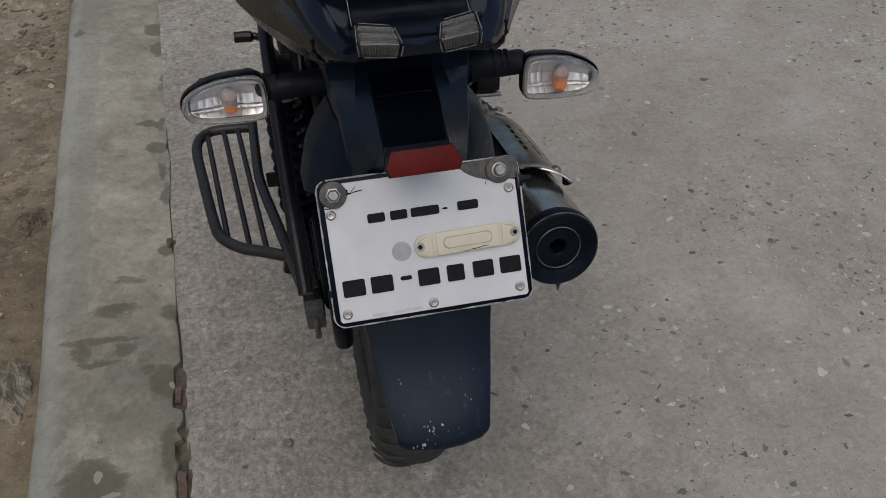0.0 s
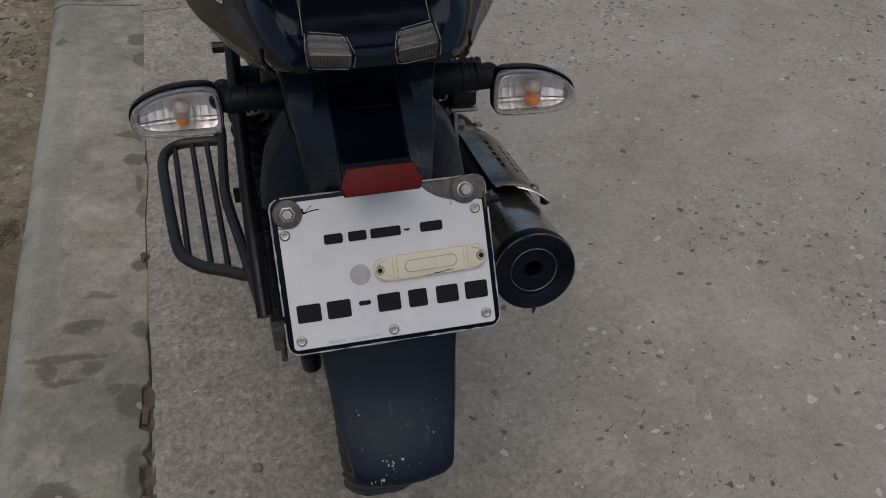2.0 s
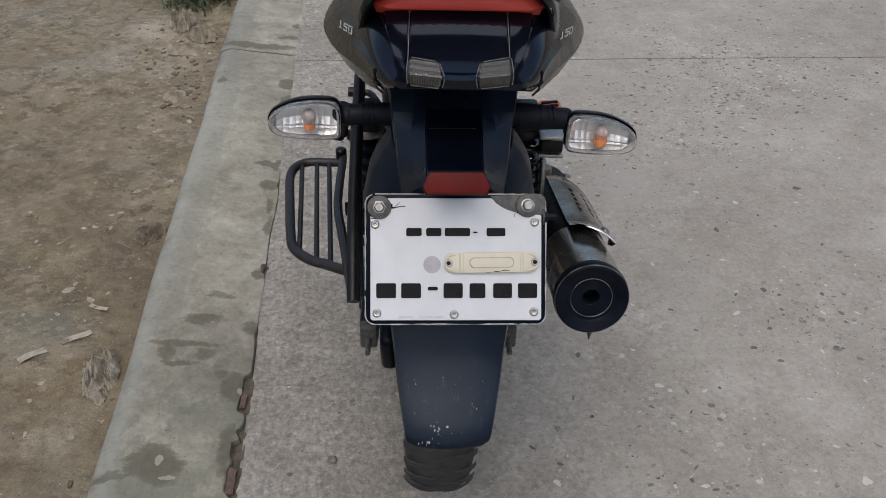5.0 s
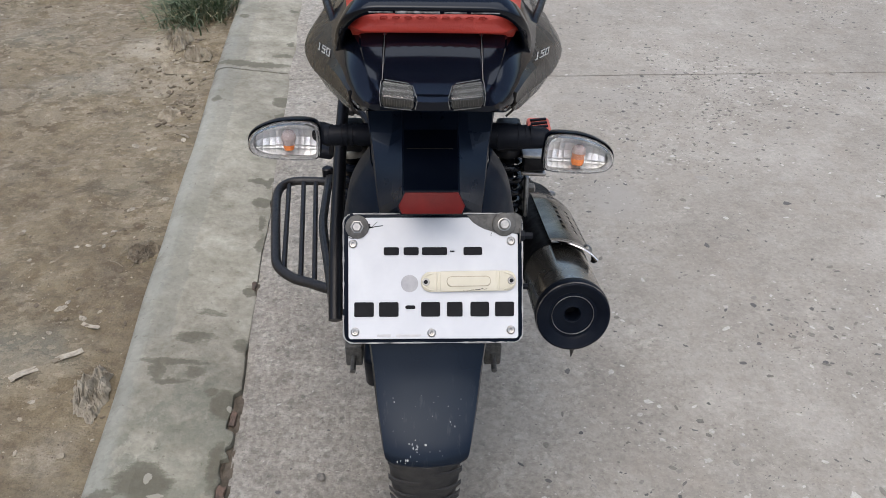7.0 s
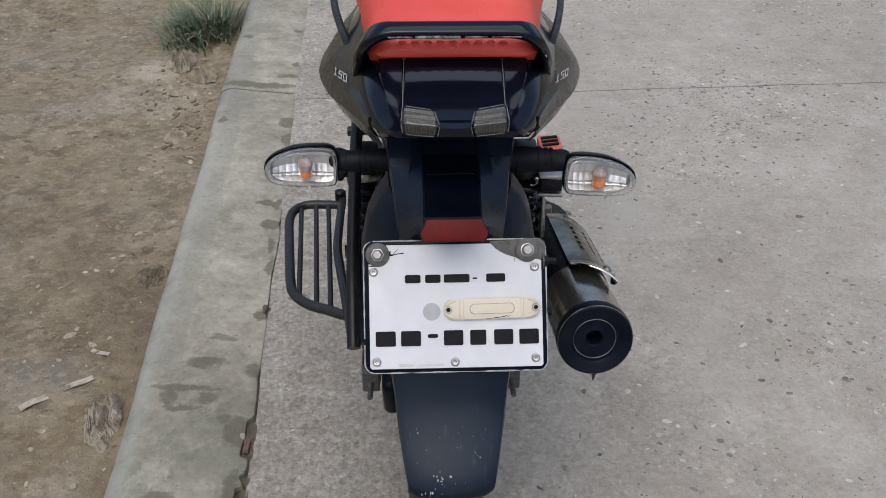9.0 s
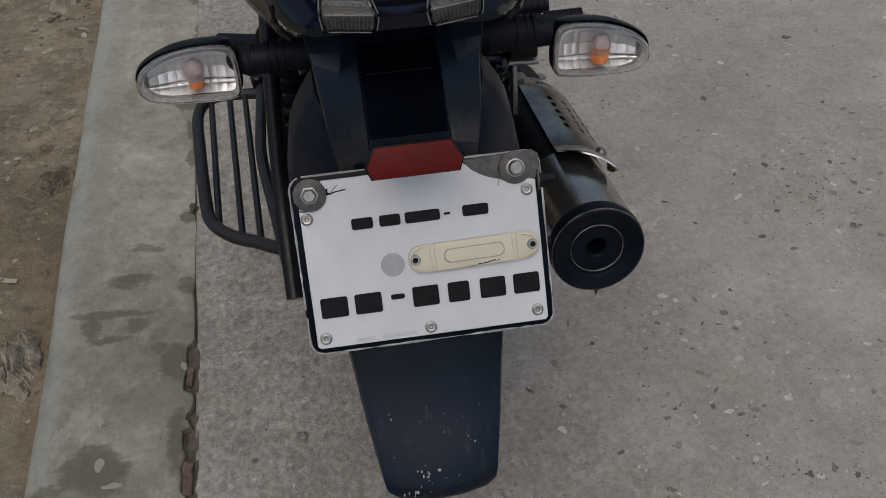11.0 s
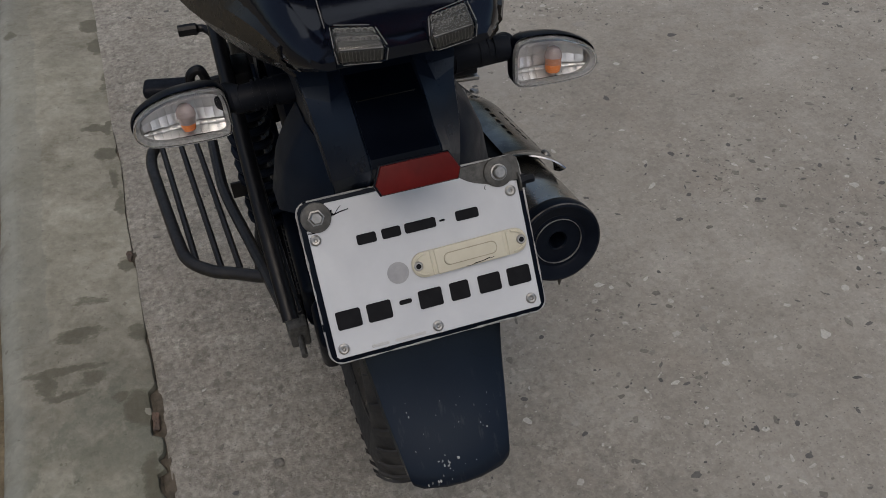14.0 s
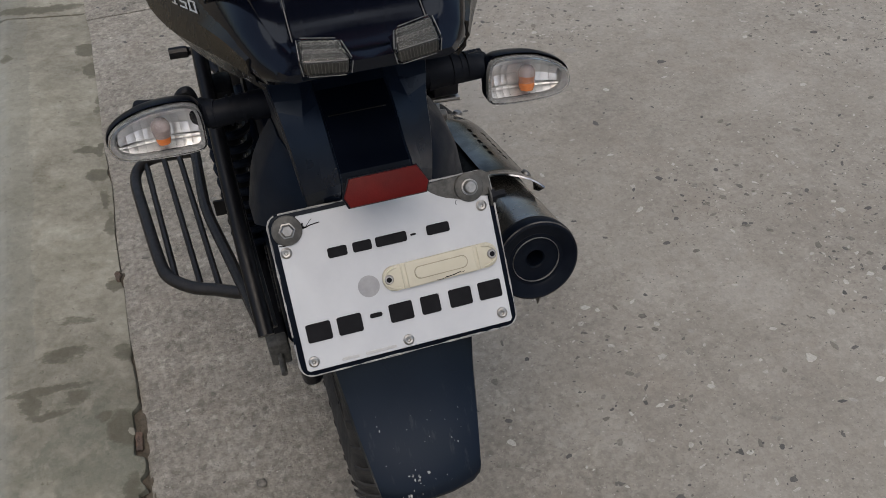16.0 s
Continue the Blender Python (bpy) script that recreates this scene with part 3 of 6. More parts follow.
def prism(outline, depth, m=None, bevel=0.0, seg=2):
    """A flat outline in x, y, thickened along z from 0 to depth, its upper edges rounded."""
    bm = bmesh.new()
    low = [bm.verts.new((x, y, 0)) for x, y in outline]
    high = [bm.verts.new((x, y, depth)) for x, y in outline]
    bm.faces.new(low[::-1])
    top = bm.faces.new(high)
    for i in range(len(low)):
        j = (i + 1) % len(low)
        bm.faces.new((low[i], low[j], high[j], high[i]))
    if bevel:
        bmesh.ops.bevel(bm, geom=top.edges[:], offset=bevel, segments=seg, affect="EDGES", profile=0.5)
    if m is not None:
        bm.transform(m)
    return bm


def rounded(w, h, r, seg=5, cx=0.0, cy=0.0):
    """The outline of a rounded rectangle."""
    out = []
    for sx, sy, a0 in ((1, 1, 0), (-1, 1, 90), (-1, -1, 180), (1, -1, 270)):
        for i in range(seg + 1):
            a = radians(a0 + 90 * i / seg)
            out.append((cx + sx * (w / 2 - r) + r * math.cos(a), cy + sy * (h / 2 - r) + r * math.sin(a)))
    return out


def loft(rows, closed=False, caps=False, per=1, thick=0.0):
    """A skin over rows of points, each row as long as the next; per: rows added between by spline."""
    if per > 1:
        cols = [spline([row[k] for row in rows], per) for k in range(len(rows[0]))]
        rows = [[col[i] for col in cols] for i in range(len(cols[0]))]
    bm = bmesh.new()
    grid = [[bm.verts.new(q) for q in row] for row in rows]
    count = len(rows[0])
    for a, b in zip(grid, grid[1:]):
        for k in range(count if closed else count - 1):
            j = (k + 1) % count
            bm.faces.new((a[k], a[j], b[j], b[k]))
    if caps:
        bm.faces.new(grid[0][::-1]), bm.faces.new(grid[-1])
    if thick:
        bmesh.ops.recalc_face_normals(bm, faces=bm.faces)
        bmesh.ops.solidify(bm, geom=bm.faces[:], thickness=thick)
    return bm


def mirrored(half):
    """A full cross-section from its right half, which runs from the middle outwards."""
    return [(-x, y, z) for x, y, z in reversed(half)] + [q for q in half if abs(q[0]) > 1e-6]


def frame_at(origin, x_way, y_way):
    """A pose with its x and y axes along the two ways."""
    x = Vector(x_way).normalized()
    z = x.cross(Vector(y_way)).normalized()
    m = Matrix((x, z.cross(x), z)).transposed().to_4x4()
    m.translation = origin
    return m


# ---- ground ----
def kerb_left(y):
    base = -0.548 - 0.049 * y if y < 1.885 else -0.645 - 0.040 * (y - 1.885)
    return base + 0.006 * noise.noise((y * 3.1, 2.0, 0))


def kerb_right(y):
    return -0.317 - 0.0495 * y + 0.007 * noise.noise((y * 5.0, 9.0, 0))


BITES = ((0.225, 0.345, 0.019), (0.350, 0.372, 0.010), (0.405, 0.505, 0.015), (0.800, 0.835, 0.009))


def kerb_bite(y):
    """How far the broken edge of the topping stands back from the road: a crack, with pieces broken out."""
    ragged = 0.0012 + 0.0034 * noise.noise((y * 24.0, 7.0, 3.0)) + 0.0016 * noise.noise((y * 75.0, 2.0, 8.0)) + 0.0012 * noise.noise((y * 190.0, 5.0, 1.0))
    if y < 0.62:
        gap = 0.0004
    elif y < 0.79:
        gap = -0.0034
    elif y < 1.22:
        gap = 0.0060 * max(0.0, noise.noise((y * 11.0, 31.0, 0)) + 0.02) - 0.0012
    else:
        gap = 0.0022 * max(0.0, noise.noise((y * 9.0, 31.0, 0)) - 0.1) - 0.0028
    for y0, y1, deep in BITES:
        near = min(y - y0, y1 - y) + 0.006 * noise.noise((y * 60.0, 3.0, y0))
        gap += deep * max(0.0, min(1.0, near / 0.008)) * (0.8 + 0.35 * noise.noise((y * 45.0, 8.0, y0)))
    return max(0.0002, gap + ragged)


def span(lo, hi, near_lo, near_hi, fine, growth=1.5):
    """Grid lines: even and fine in the near part, wider and wider outside it."""
    mid = list(np.arange(near_lo, near_hi + fine / 2, fine))
    step, a = fine, near_lo
    while a > lo:
        step *= growth
        a = max(lo, a - step)
        mid.insert(0, a)
    step, b = fine, mid[-1]
    while b < hi:
        step *= growth
        b = min(hi, b + step)
        mid.append(b)
    return mid


def soil_height(x, y):
    near = max(0.0, 1 - max(0.0, abs(x + 1.1) - 1.2) / 1.0) * max(0.0, 1 - max(0.0, abs(y - 1.5) - 2.0) / 1.0)
    z = -0.022 + near * (0.012 * noise.noise((x * 2.2, y * 2.2, 0)) + 0.007 * noise.noise((x * 9, y * 9, 4)) + 0.0050 * noise.noise((x * 27, y * 27, 7)) + 0.0022 * noise.noise((x * 60, y * 60, 3)))
    return min(z, -0.006)


def build_ground():
    xs = span(-400, 400, -2.3, -0.45, 0.014)
    ys = span(-400, 400, -0.1, 3.4, 0.014)
    verts = [(x, y, soil_height(x, y)) for y in ys for x in xs]
    w = len(xs)
    faces = [(j * w + i, j * w + i + 1, (j + 1) * w + i + 1, (j + 1) * w + i) for j in range(len(ys) - 1) for i in range(w - 1)]
    me = bpy.data.meshes.new("ground")
    me.from_pydata(verts, [], faces)
    me.materials.append(soil)
    me.shade_smooth()
    return tagged(new("ground", me), "damp brown bare soil beside the kerb", "ground", kind="structure")


def build_slab(name, y0, y1):
    """One concrete slab of the road, its kerb-side edge following the kerb, its ends skewed and uneven."""
    bm = bmesh.new()
    steps = 260
    cols = [0.0, 0.015] + [0.05 * k for k in range(1, 56)] + [3.1, 3.5]
    rows = []
    for i in range(steps + 1):
        y = y0 + (y1 - y0) * i / steps
        edge = kerb_right(y) + 0.0005 + 0.0015 * noise.noise((y * 23, 1, 3)) - 0.0045 * max(0.0, min(1.0, (y - 1.2) * 10))
        dip = -0.003 if y < 0.62 or 0.79 < y < 1.2 else 0.0
        row = []
        for cx in cols:
            x = edge + cx
            yy = y
            if i == 0 or i == steps:
                yy += 0.006 * noise.noise((x * 5, y * 0.01, 2)) + 0.0035 * noise.noise((x * 21, y * 0.01, 2)) + 0.0022 * noise.noise((x * 60, y, 5)) + 0.0335 * (x - 0.5)
            row.append((x, yy, 0.0 if cx else dip))
        rows.append(row)
    grid = [[bm.verts.new(q) for q in row] for row in rows]
    for a, b in zip(grid, grid[1:]):
        for k in range(len(cols) - 1):
            bm.faces.new((a[k], a[k + 1], b[k + 1], b[k]))
    rim = [e for e in bm.edges if e.is_boundary]
    low = bmesh.ops.extrude_edge_only(bm, edges=rim)
    for v in [g for g in low["geom"] if isinstance(g, bmesh.types.BMVert)]:
        v.co.z = -0.14
    return tagged(new(name, mesh_of(name, bm, concrete, 30)), "worn pale grey concrete road slab with stone chips", "road", kind="structure")


def build_kerb(name, y0, y1):
    """Concrete edging strip: rough topping and a smooth cement band that slopes down to the soil."""
    base = tagged(new(name), "stained concrete kerb strip with broken edge", "kerb", kind="structure")
    n_rows = int((y1 - y0) / 0.007)
    top, band = [], []
    for i in range(n_rows + 1):
        y = y0 + (y1 - y0) * i / n_rows
        a, b = kerb_left(y), kerb_right(y) - kerb_bite(y)
        seam = a + 0.036 + 0.009 * noise.noise((y * 4, 3, 1)) + 0.003 * noise.noise((y * 27, 3, 1)) + 0.0015 * noise.noise((y * 90, 3, 1))
        ledge = a + 0.078 + 0.012 * noise.noise((y * 5, 8, 1)) + 0.005 * noise.noise((y * 31, 6, 1))
        lift = lambda x: 0.0215 + 0.0008 * (x > ledge) + 0.0025 * noise.noise((x * 11, y * 6, 5)) + 0.0012 * noise.noise((x * 45, y * 45, 1)) - (0.0145 + 0.0080 * max(0.0, min(1.0, (y - 0.52) * 6))) * max(0.0, (x - seam) / (b - seam))  # noqa: B023, E731
        chew = 0.5 + 0.5 * noise.noise((y * 6.0, 17.0, 0))
        drop = 0.0008 + 0.004 * max(0.0, chew - 0.5)
        xs = sorted([seam + (b - seam) * k / 12 for k in range(13)] + [b - 0.018, b - 0.009, b - 0.004] + [ledge - 0.0008, ledge + 0.0008])
        row = [(x, y, max(0.0012, lift(x))) for x in xs]
        row[-2] = (row[-2][0], y, row[-2][2] - 0.25 * drop)
        row[-1] = (b - 0.0012, y, max(0.0008, lift(b) - drop))
        top.append([(seam, y, -0.06), *row, (b, y, 0.0004), (b + 0.002 * noise.noise((y * 50, 0, 0)), y, -0.06)])
        band.append([(a - 0.012, y, -0.06), (a, y, 0.002), (a + 0.006, y, 0.011), (a + 0.016 + 0.004 * noise.noise((y * 4, 8, 2)), y, 0.0165), (seam - 0.006, y, lift(seam) - 0.0012), (seam, y, lift(seam) - 0.0003), (seam + 0.004, y, -0.06)])
    part("topping", loft(top, closed=True, caps=True), kerb_concrete, base, angle=50)
    part("cement_band", loft(band, closed=True, caps=True), kerb_concrete, base, "smooth bluish grey cement band", angle=50)
    # dirt and broken brick in the joint beside the road
    fill = []
    for i in range(n_rows + 1):
        y = y0 + (y1 - y0) * i / n_rows
        b = kerb_right(y)
        bite = kerb_bite(y)
        row = []
        for k in range(7):
            u = k / 6
            shut = max(0.0, min(1.0, (y - 1.15) * 8.0))
            z = -0.0085 + 0.0062 * min(1.0, bite / 0.009) + 0.0035 * noise.noise((k * 0.8, y * 55, 6)) * (1 - 0.8 * shut) + 0.006 * max(0.0, noise.noise((y * 14.0, 41.0, 2)))  * (1 - shut)
            row.append((b - bite - 0.004 + (bite + 0.009) * u, y, z))
        fill.append(row)
    part("joint_dirt", loft(fill), joint_dirt, base, "dark dirt in the broken joint", angle=60)
    return base


build_ground()
slab_near = build_slab("road_slab_1", -14.0, 1.8730)
slab_far = build_slab("road_slab_2", 1.8785, 22.0)
joint = []
for i in range(121):
    x = -0.42 + 0.028 * i
    joint.append([(x, 1.8758 + 0.0335 * (x - 0.5) + dy, -0.0040 + 0.0045 * noise.noise((x * 13, dy * 40, 2))) for dy in (-0.02, -0.004, 0.0, 0.004, 0.02)])
tagged(new("road_joint", mesh_of("road_joint", loft(joint), joint_dirt, 60)), "dirt-filled joint between two concrete road slabs", "road joint", kind="structure")
build_kerb("kerb_1", -5.0, 1.880)
build_kerb("kerb_2", 1.888, 9.0)
# ---- motorcycle ----
from mathutils.bvhtree import BVHTree  # noqa: E402

bike = thing("motorcycle", "black commuter motorcycle with red seat parked on the concrete road", "motorcycle")
bike.location = (-0.003, 0, 0)
PLATE = frame_at((0.001, 0.0292, 0.6220), (1, 0, 0), (0, 0.592, 0.806))


def on_plate(u, v, w=0.0):
    return PLATE @ Matrix.Translation((u, v, w))


def cowl_row(y, top, b, c, d, e, f):
    """A cross-section of the tail: middle top, panel edge, crease, widest point, underside, keel."""
    return mirrored([(0, y, top), (b[0] * 0.6, y, top * 0.4 + b[1] * 0.6 + 0.001), (b[0], y, b[1]), (c[0], y, c[1]), ((c[0] + d[0]) / 2 + 0.002, y, (c[1] + d[1]) / 2 + 0.002), (d[0], y, d[1]), (e[0], y, e[1]), (e[0] * 0.55, y, f), (0, y, f)])


def block_mesh(w, h, d, x, y):
    """A small straight bar of a raised number."""
    bm = hull_box((w, h, d), Matrix.Translation((x, y, 0)), 0.0)
    me = bpy.data.meshes.new("bar")
    bm.to_mesh(me)
    bm.free()
    return me


def build_tail():
    rows = [
        cowl_row(0.036, 0.8212, (0.030, 0.8205), (0.048, 0.8185), (0.056, 0.8150), (0.050, 0.8125), 0.8130),
        cowl_row(0.060, 0.8222, (0.048, 0.8216), (0.062, 0.821), (0.069, 0.8075), (0.064, 0.8000), 0.803),
        cowl_row(0.074, 0.8245, (0.0535, 0.8238), (0.068, 0.8232), (0.0755, 0.8045), (0.069, 0.7940), 0.800),
        cowl_row(0.110, 0.8368, (0.067, 0.8350), (0.080, 0.825), (0.089, 0.796), (0.078, 0.780), 0.790),
        cowl_row(0.160, 0.8440, (0.075, 0.8400), (0.092, 0.820), (0.1085, 0.785), (0.090, 0.757), 0.760),
        cowl_row(0.220, 0.8420, (0.078, 0.8385), (0.100, 0.813), (0.1290, 0.772), (0.102, 0.738), 0.745),
        cowl_row(0.300, 0.835, (0.082, 0.833), (0.104, 0.807), (0.1465, 0.761), (0.112, 0.716), 0.725),
        cowl_row(0.400, 0.828, (0.084, 0.826), (0.104, 0.798), (0.147, 0.746), (0.114, 0.694), 0.70),
        cowl_row(0.520, 0.818, (0.082, 0.815), (0.100, 0.786), (0.130, 0.730), (0.106, 0.672), 0.68),
        cowl_row(0.640, 0.800, (0.078, 0.797), (0.092, 0.768), (0.112, 0.712), (0.094, 0.655), 0.66),
    ]
    body = part("tail_cowl", loft(rows, closed=True, caps=True, per=4), gloss_black, bike, "glossy black tail cowl", 55)
    # middle panel between the two seams
    prow = []
    top_line = ((0.0480, 0.8232), (0.0580, 0.8240), (0.0670, 0.8252), (0.0730, 0.8266), (0.0800, 0.8288), (0.0920, 0.8332), (0.1060, 0.8384), (0.1200, 0.8432), (0.1400, 0.8480))
    for y, z in top_line:
        hw = 0.044 if y > 0.07 else 0.041
        prow.append([(x * hw, y, z - 0.0010 * x * x) for x in (-1, -0.6, -0.2, 0.2, 0.6, 1)])
    part("tail_panel", loft(prow, per=3, thick=0.003), gloss_black, body, "glossy black middle panel")
    for s in (-1, 1):
        edge = tube([(s * 0.0455, y, z - 0.0008) for y, z in top_line[2:]], 0.00045, 6, 4)
        part("panel_seam", edge, seam_dust, body, "dusty panel joint")
        # wedge panel outside the seam, bent along its outer edge
        wedge = []
        for (y, z), wide in zip(top_line[1:], (0.002, 0.0055, 0.0090, 0.012, 0.016, 0.0195, 0.022, 0.024)):
            wedge.append([(s * (0.0470 + wide * u), y, z - 0.0012 - 0.0022 * u * u - (0.0030 if u == 1 else 0)) for u in (0, 0.35, 0.7, 0.93, 1)])
        part("wedge_panel", loft(wedge, per=3, thick=0.002), gloss_black, body, "glossy black wedge panel")
        # side panel, dull grey-black, with its number
        srow = []
        for y, (cx, cz), (dx, dz), (ex, ez), k in ((0.075, (0.0695, 0.8185), (0.0765, 0.8020), (0.0690, 0.7890), 0.7), (0.110, (0.080, 0.823), (0.089, 0.796), (0.078, 0.778), 1.0), (0.160, (0.092, 0.819), (0.1085, 0.785), (0.090, 0.757), 1.0), (0.220, (0.100, 0.813), (0.1290, 0.772), (0.102, 0.738), 1.0), (0.300, (0.104, 0.807), (0.1465, 0.761), (0.112, 0.716), 1.0), (0.400, (0.104, 0.798), (0.147, 0.746), (0.114, 0.694), 1.0), (0.520, (0.100, 0.786), (0.130, 0.730), (0.106, 0.672), 1.0)):
            cx, cz, lift = cx + 0.20 * (dx - cx), cz + 0.20 * (dz - cz), 0.0022 * k
            srow.append([(s * (cx + lift * 0.3), y, cz + lift * 0.3), (s * ((cx + dx) / 2 + 0.0022 + lift), y, (cz + dz) / 2 + 0.0022 + lift), (s * (dx - 0.0015 + lift), y, dz + 0.002 + lift), (s * (dx + lift), y, dz - 0.0005), (s * (dx - 0.003 + lift), y, dz - 0.004), (s * ((dx + ex) / 2 + 0.001 + lift), y, (dz + ez) / 2 - lift), (s * ex, y, ez - lift)])
        panel = part("side_panel", loft(srow, per=3, thick=0.002), satin_black, body, "dull grey-black side panel")
        # the number on the panel
        bm = bmesh.new()
        w, h, k = 0.0048, 0.0082, 0.0013
        bars = [(-0.0060, 0, k, h), (-0.0067, h / 2 - k / 2, 0.0016, k), (-0.0060, -h / 2 + k / 2, w * 0.8, k)]
        bars += [(0, y, w, k) for y in (h / 2 - k / 2, k * 0.3, -h / 2 + k / 2)] + [(-w / 2 + k / 2, h / 4, k, h / 2), (w / 2 - k / 2, -h / 4 + k * 0.3, k, h / 2)]
        bars += [(0.0060, y, w, k) for y in (h / 2 - k / 2, -h / 2 + k / 2)] + [(0.0060 + x, 0, k, h) for x in (-w / 2 + k / 2, w / 2 - k / 2)]
        for x, y, bw, bh in bars:
            bm.from_mesh(block_mesh(bw, bh, 0.0010, x + 0.12 * y, y))
        me = mesh_of("number_badge", bm, emblem)
        badge = new("number_badge", me)
        badge.parent = panel
        # laid onto the curved panel from behind and above
        skin = BVHTree.FromPolygons([v.co for v in panel.data.vertices], [p.vertices for p in panel.data.polygons])
        mid = Vector((-0.1120, 0.187, 0.8050)) if s < 0 else Vector((0.1120, 0.187, 0.8030))
        back = Vector((0.09 if s < 0 else -0.12, -0.905, 0.395)).normalized()
        right = Vector((0, 0, 1)).cross(back).normalized() * -1
        right = right if right.x > 0 else -right
        up = back.cross(right)
        up = up if up.z > 0 else -up
        for v in me.vertices:
            tx, ty, tz = v.co
            q = mid + right * ((0.80 if s < 0 else 0.78) * tx + 0.10 * ty) + up * ((-0.52 if s < 0 else 0.46) * tx + 0.98 * ty)
            hit = skin.ray_cast(q + back * 0.08, -back, 0.2)[0]
            v.co = (hit if hit else q) + back * (0.0030 + tz)
        tagged(badge, "raised silver number 150")


def build_tail_lamp(s):
    """Wedge lamp: a sloping top with two rows of cups over an upright clear strip."""
    lamp = part("tail_lamp", prism([(-0.0150, -0.010), (0.0150, -0.010), (0.0150, 0.010), (-0.0150, 0.010)], 0.010, frame_at((s * 0.0305, 0.046, 0.814), (1, 0, 0), (0, 1, 0)), 0.002), plastic_dark, bike, "smoky clear rear lamp")
    out = lambda x: s * x  # noqa: E731
    # top edge slopes inwards and down
    tl, tr = (0.0452, 0.0485, 0.8385), (0.0170, 0.0420, 0.8365)
    ml, mr = (0.0468, 0.0300, 0.8305), (0.0122, 0.0250, 0.8290)
    bl, br = (0.0455, 0.0290, 0.8198), (0.0145, 0.0248, 0.8183)
    back = [(0.0452, 0.0560, 0.8150), (0.0165, 0.0520, 0.8140)]
    corners = [Vector((out(x), y, z)) for x, y, z in (tl, tr, ml, mr, bl, br, *back)]
    heart = sum(corners, Vector()) / 8
    sides = ((0, 1, 3, 2), (2, 3, 5, 4), (4, 5, 7, 6), (0, 2, 4, 6), (1, 7, 5, 3), (0, 6, 7, 1))

    def block(scale, bevel, seg):
        bm = bmesh.new()
        p = [bm.verts.new(heart + (v - heart) * scale) for v in corners]
        for f in sides:
            bm.faces.new([p[i] for i in f])
        bmesh.ops.recalc_face_normals(bm, faces=bm.faces)
        bmesh.ops.bevel(bm, geom=bm.edges[:], offset=bevel, segments=seg, affect="EDGES", profile=0.5)
        return bm

    lens = part("lens", block(1.0, 0.0030, 4), lens_smoke, lamp, "smoky clear ribbed lens", 60)
    lens.visible_shadow = False
    part("lamp_body", block(0.86, 0.0024, 3), led_body, lamp, "grey lamp body")
    a, b, d, c2 = corners[0], corners[1], corners[2], corners[3]
    nrm = (b - a).cross(d - a).normalized()
    nrm = -nrm if nrm.z < 0 else nrm
    # arched cups in two rows, each a small half-dish lying along the slope
    bm = bmesh.new()
    for j in range(2):
        for i in range(7):
            u, v = (i + 0.5) / 7 * 0.80 + 0.10, 0.30 + 0.34 * j
            q = a.lerp(b, u).lerp(d.lerp(c2, u), v) - nrm * 0.0016
            way, across = (d - a).normalized(), (b - a).normalized()
            add_tube(bm, [q + across * 0.0019 * math.cos(g) - way * 0.0030 * math.sin(g) + nrm * 0.0006 * math.sin(g) for g in (0.0, 0.6, 1.2, 1.9, 2.5, 3.14)], 0.00055, 6, 2)
            bmesh.ops.create_uvsphere(bm, u_segments=8, v_segments=5, radius=0.0009, matrix=Matrix.Translation(q - way * 0.0008))
    part("reflector_cups", bm, led_grey, lamp, "silvery cups behind the lens")
    # pale strip behind the upright face, finely ribbed
    bm = bmesh.new()
    lo_l, lo_r = corners[4], corners[5]
    face = (c2 - d).cross(lo_l - d).normalized()
    face = -face if face.y > 0 else face
    for i in range(12):
        u0, u1 = 0.10 + 0.80 * i / 12, 0.10 + 0.80 * (i + 0.82) / 12
        quad = [d.lerp(c2, u).lerp(lo_l.lerp(lo_r, u), v) - face * (0.0022 if e else 0.0014) for u, v, e in ((u0, 0.20, 1), ((u0 + u1) / 2, 0.20, 0), (u1, 0.20, 1), (u1, 0.82, 1), ((u0 + u1) / 2, 0.82, 0), (u0, 0.82, 1))]
        vs = [bm.verts.new(q) for q in quad]
        bm.faces.new((vs[0], vs[1], vs[4], vs[5])), bm.faces.new((vs[1], vs[2], vs[3], vs[4]))
    part("lamp_strip", bm, led_strip, lamp, "milky ribbed strip")
    for e in ((0, 1), (2, 3), (4, 5), (0, 2), (1, 3), (2, 4), (3, 5)):
        p, q = (heart + (corners[i] - heart) * 0.952 for i in e)
        part("lens_edge", tube([p.lerp(q, 0.10), q.lerp(p, 0.10)], 0.00030, 6, 0), lens_edge, lamp)


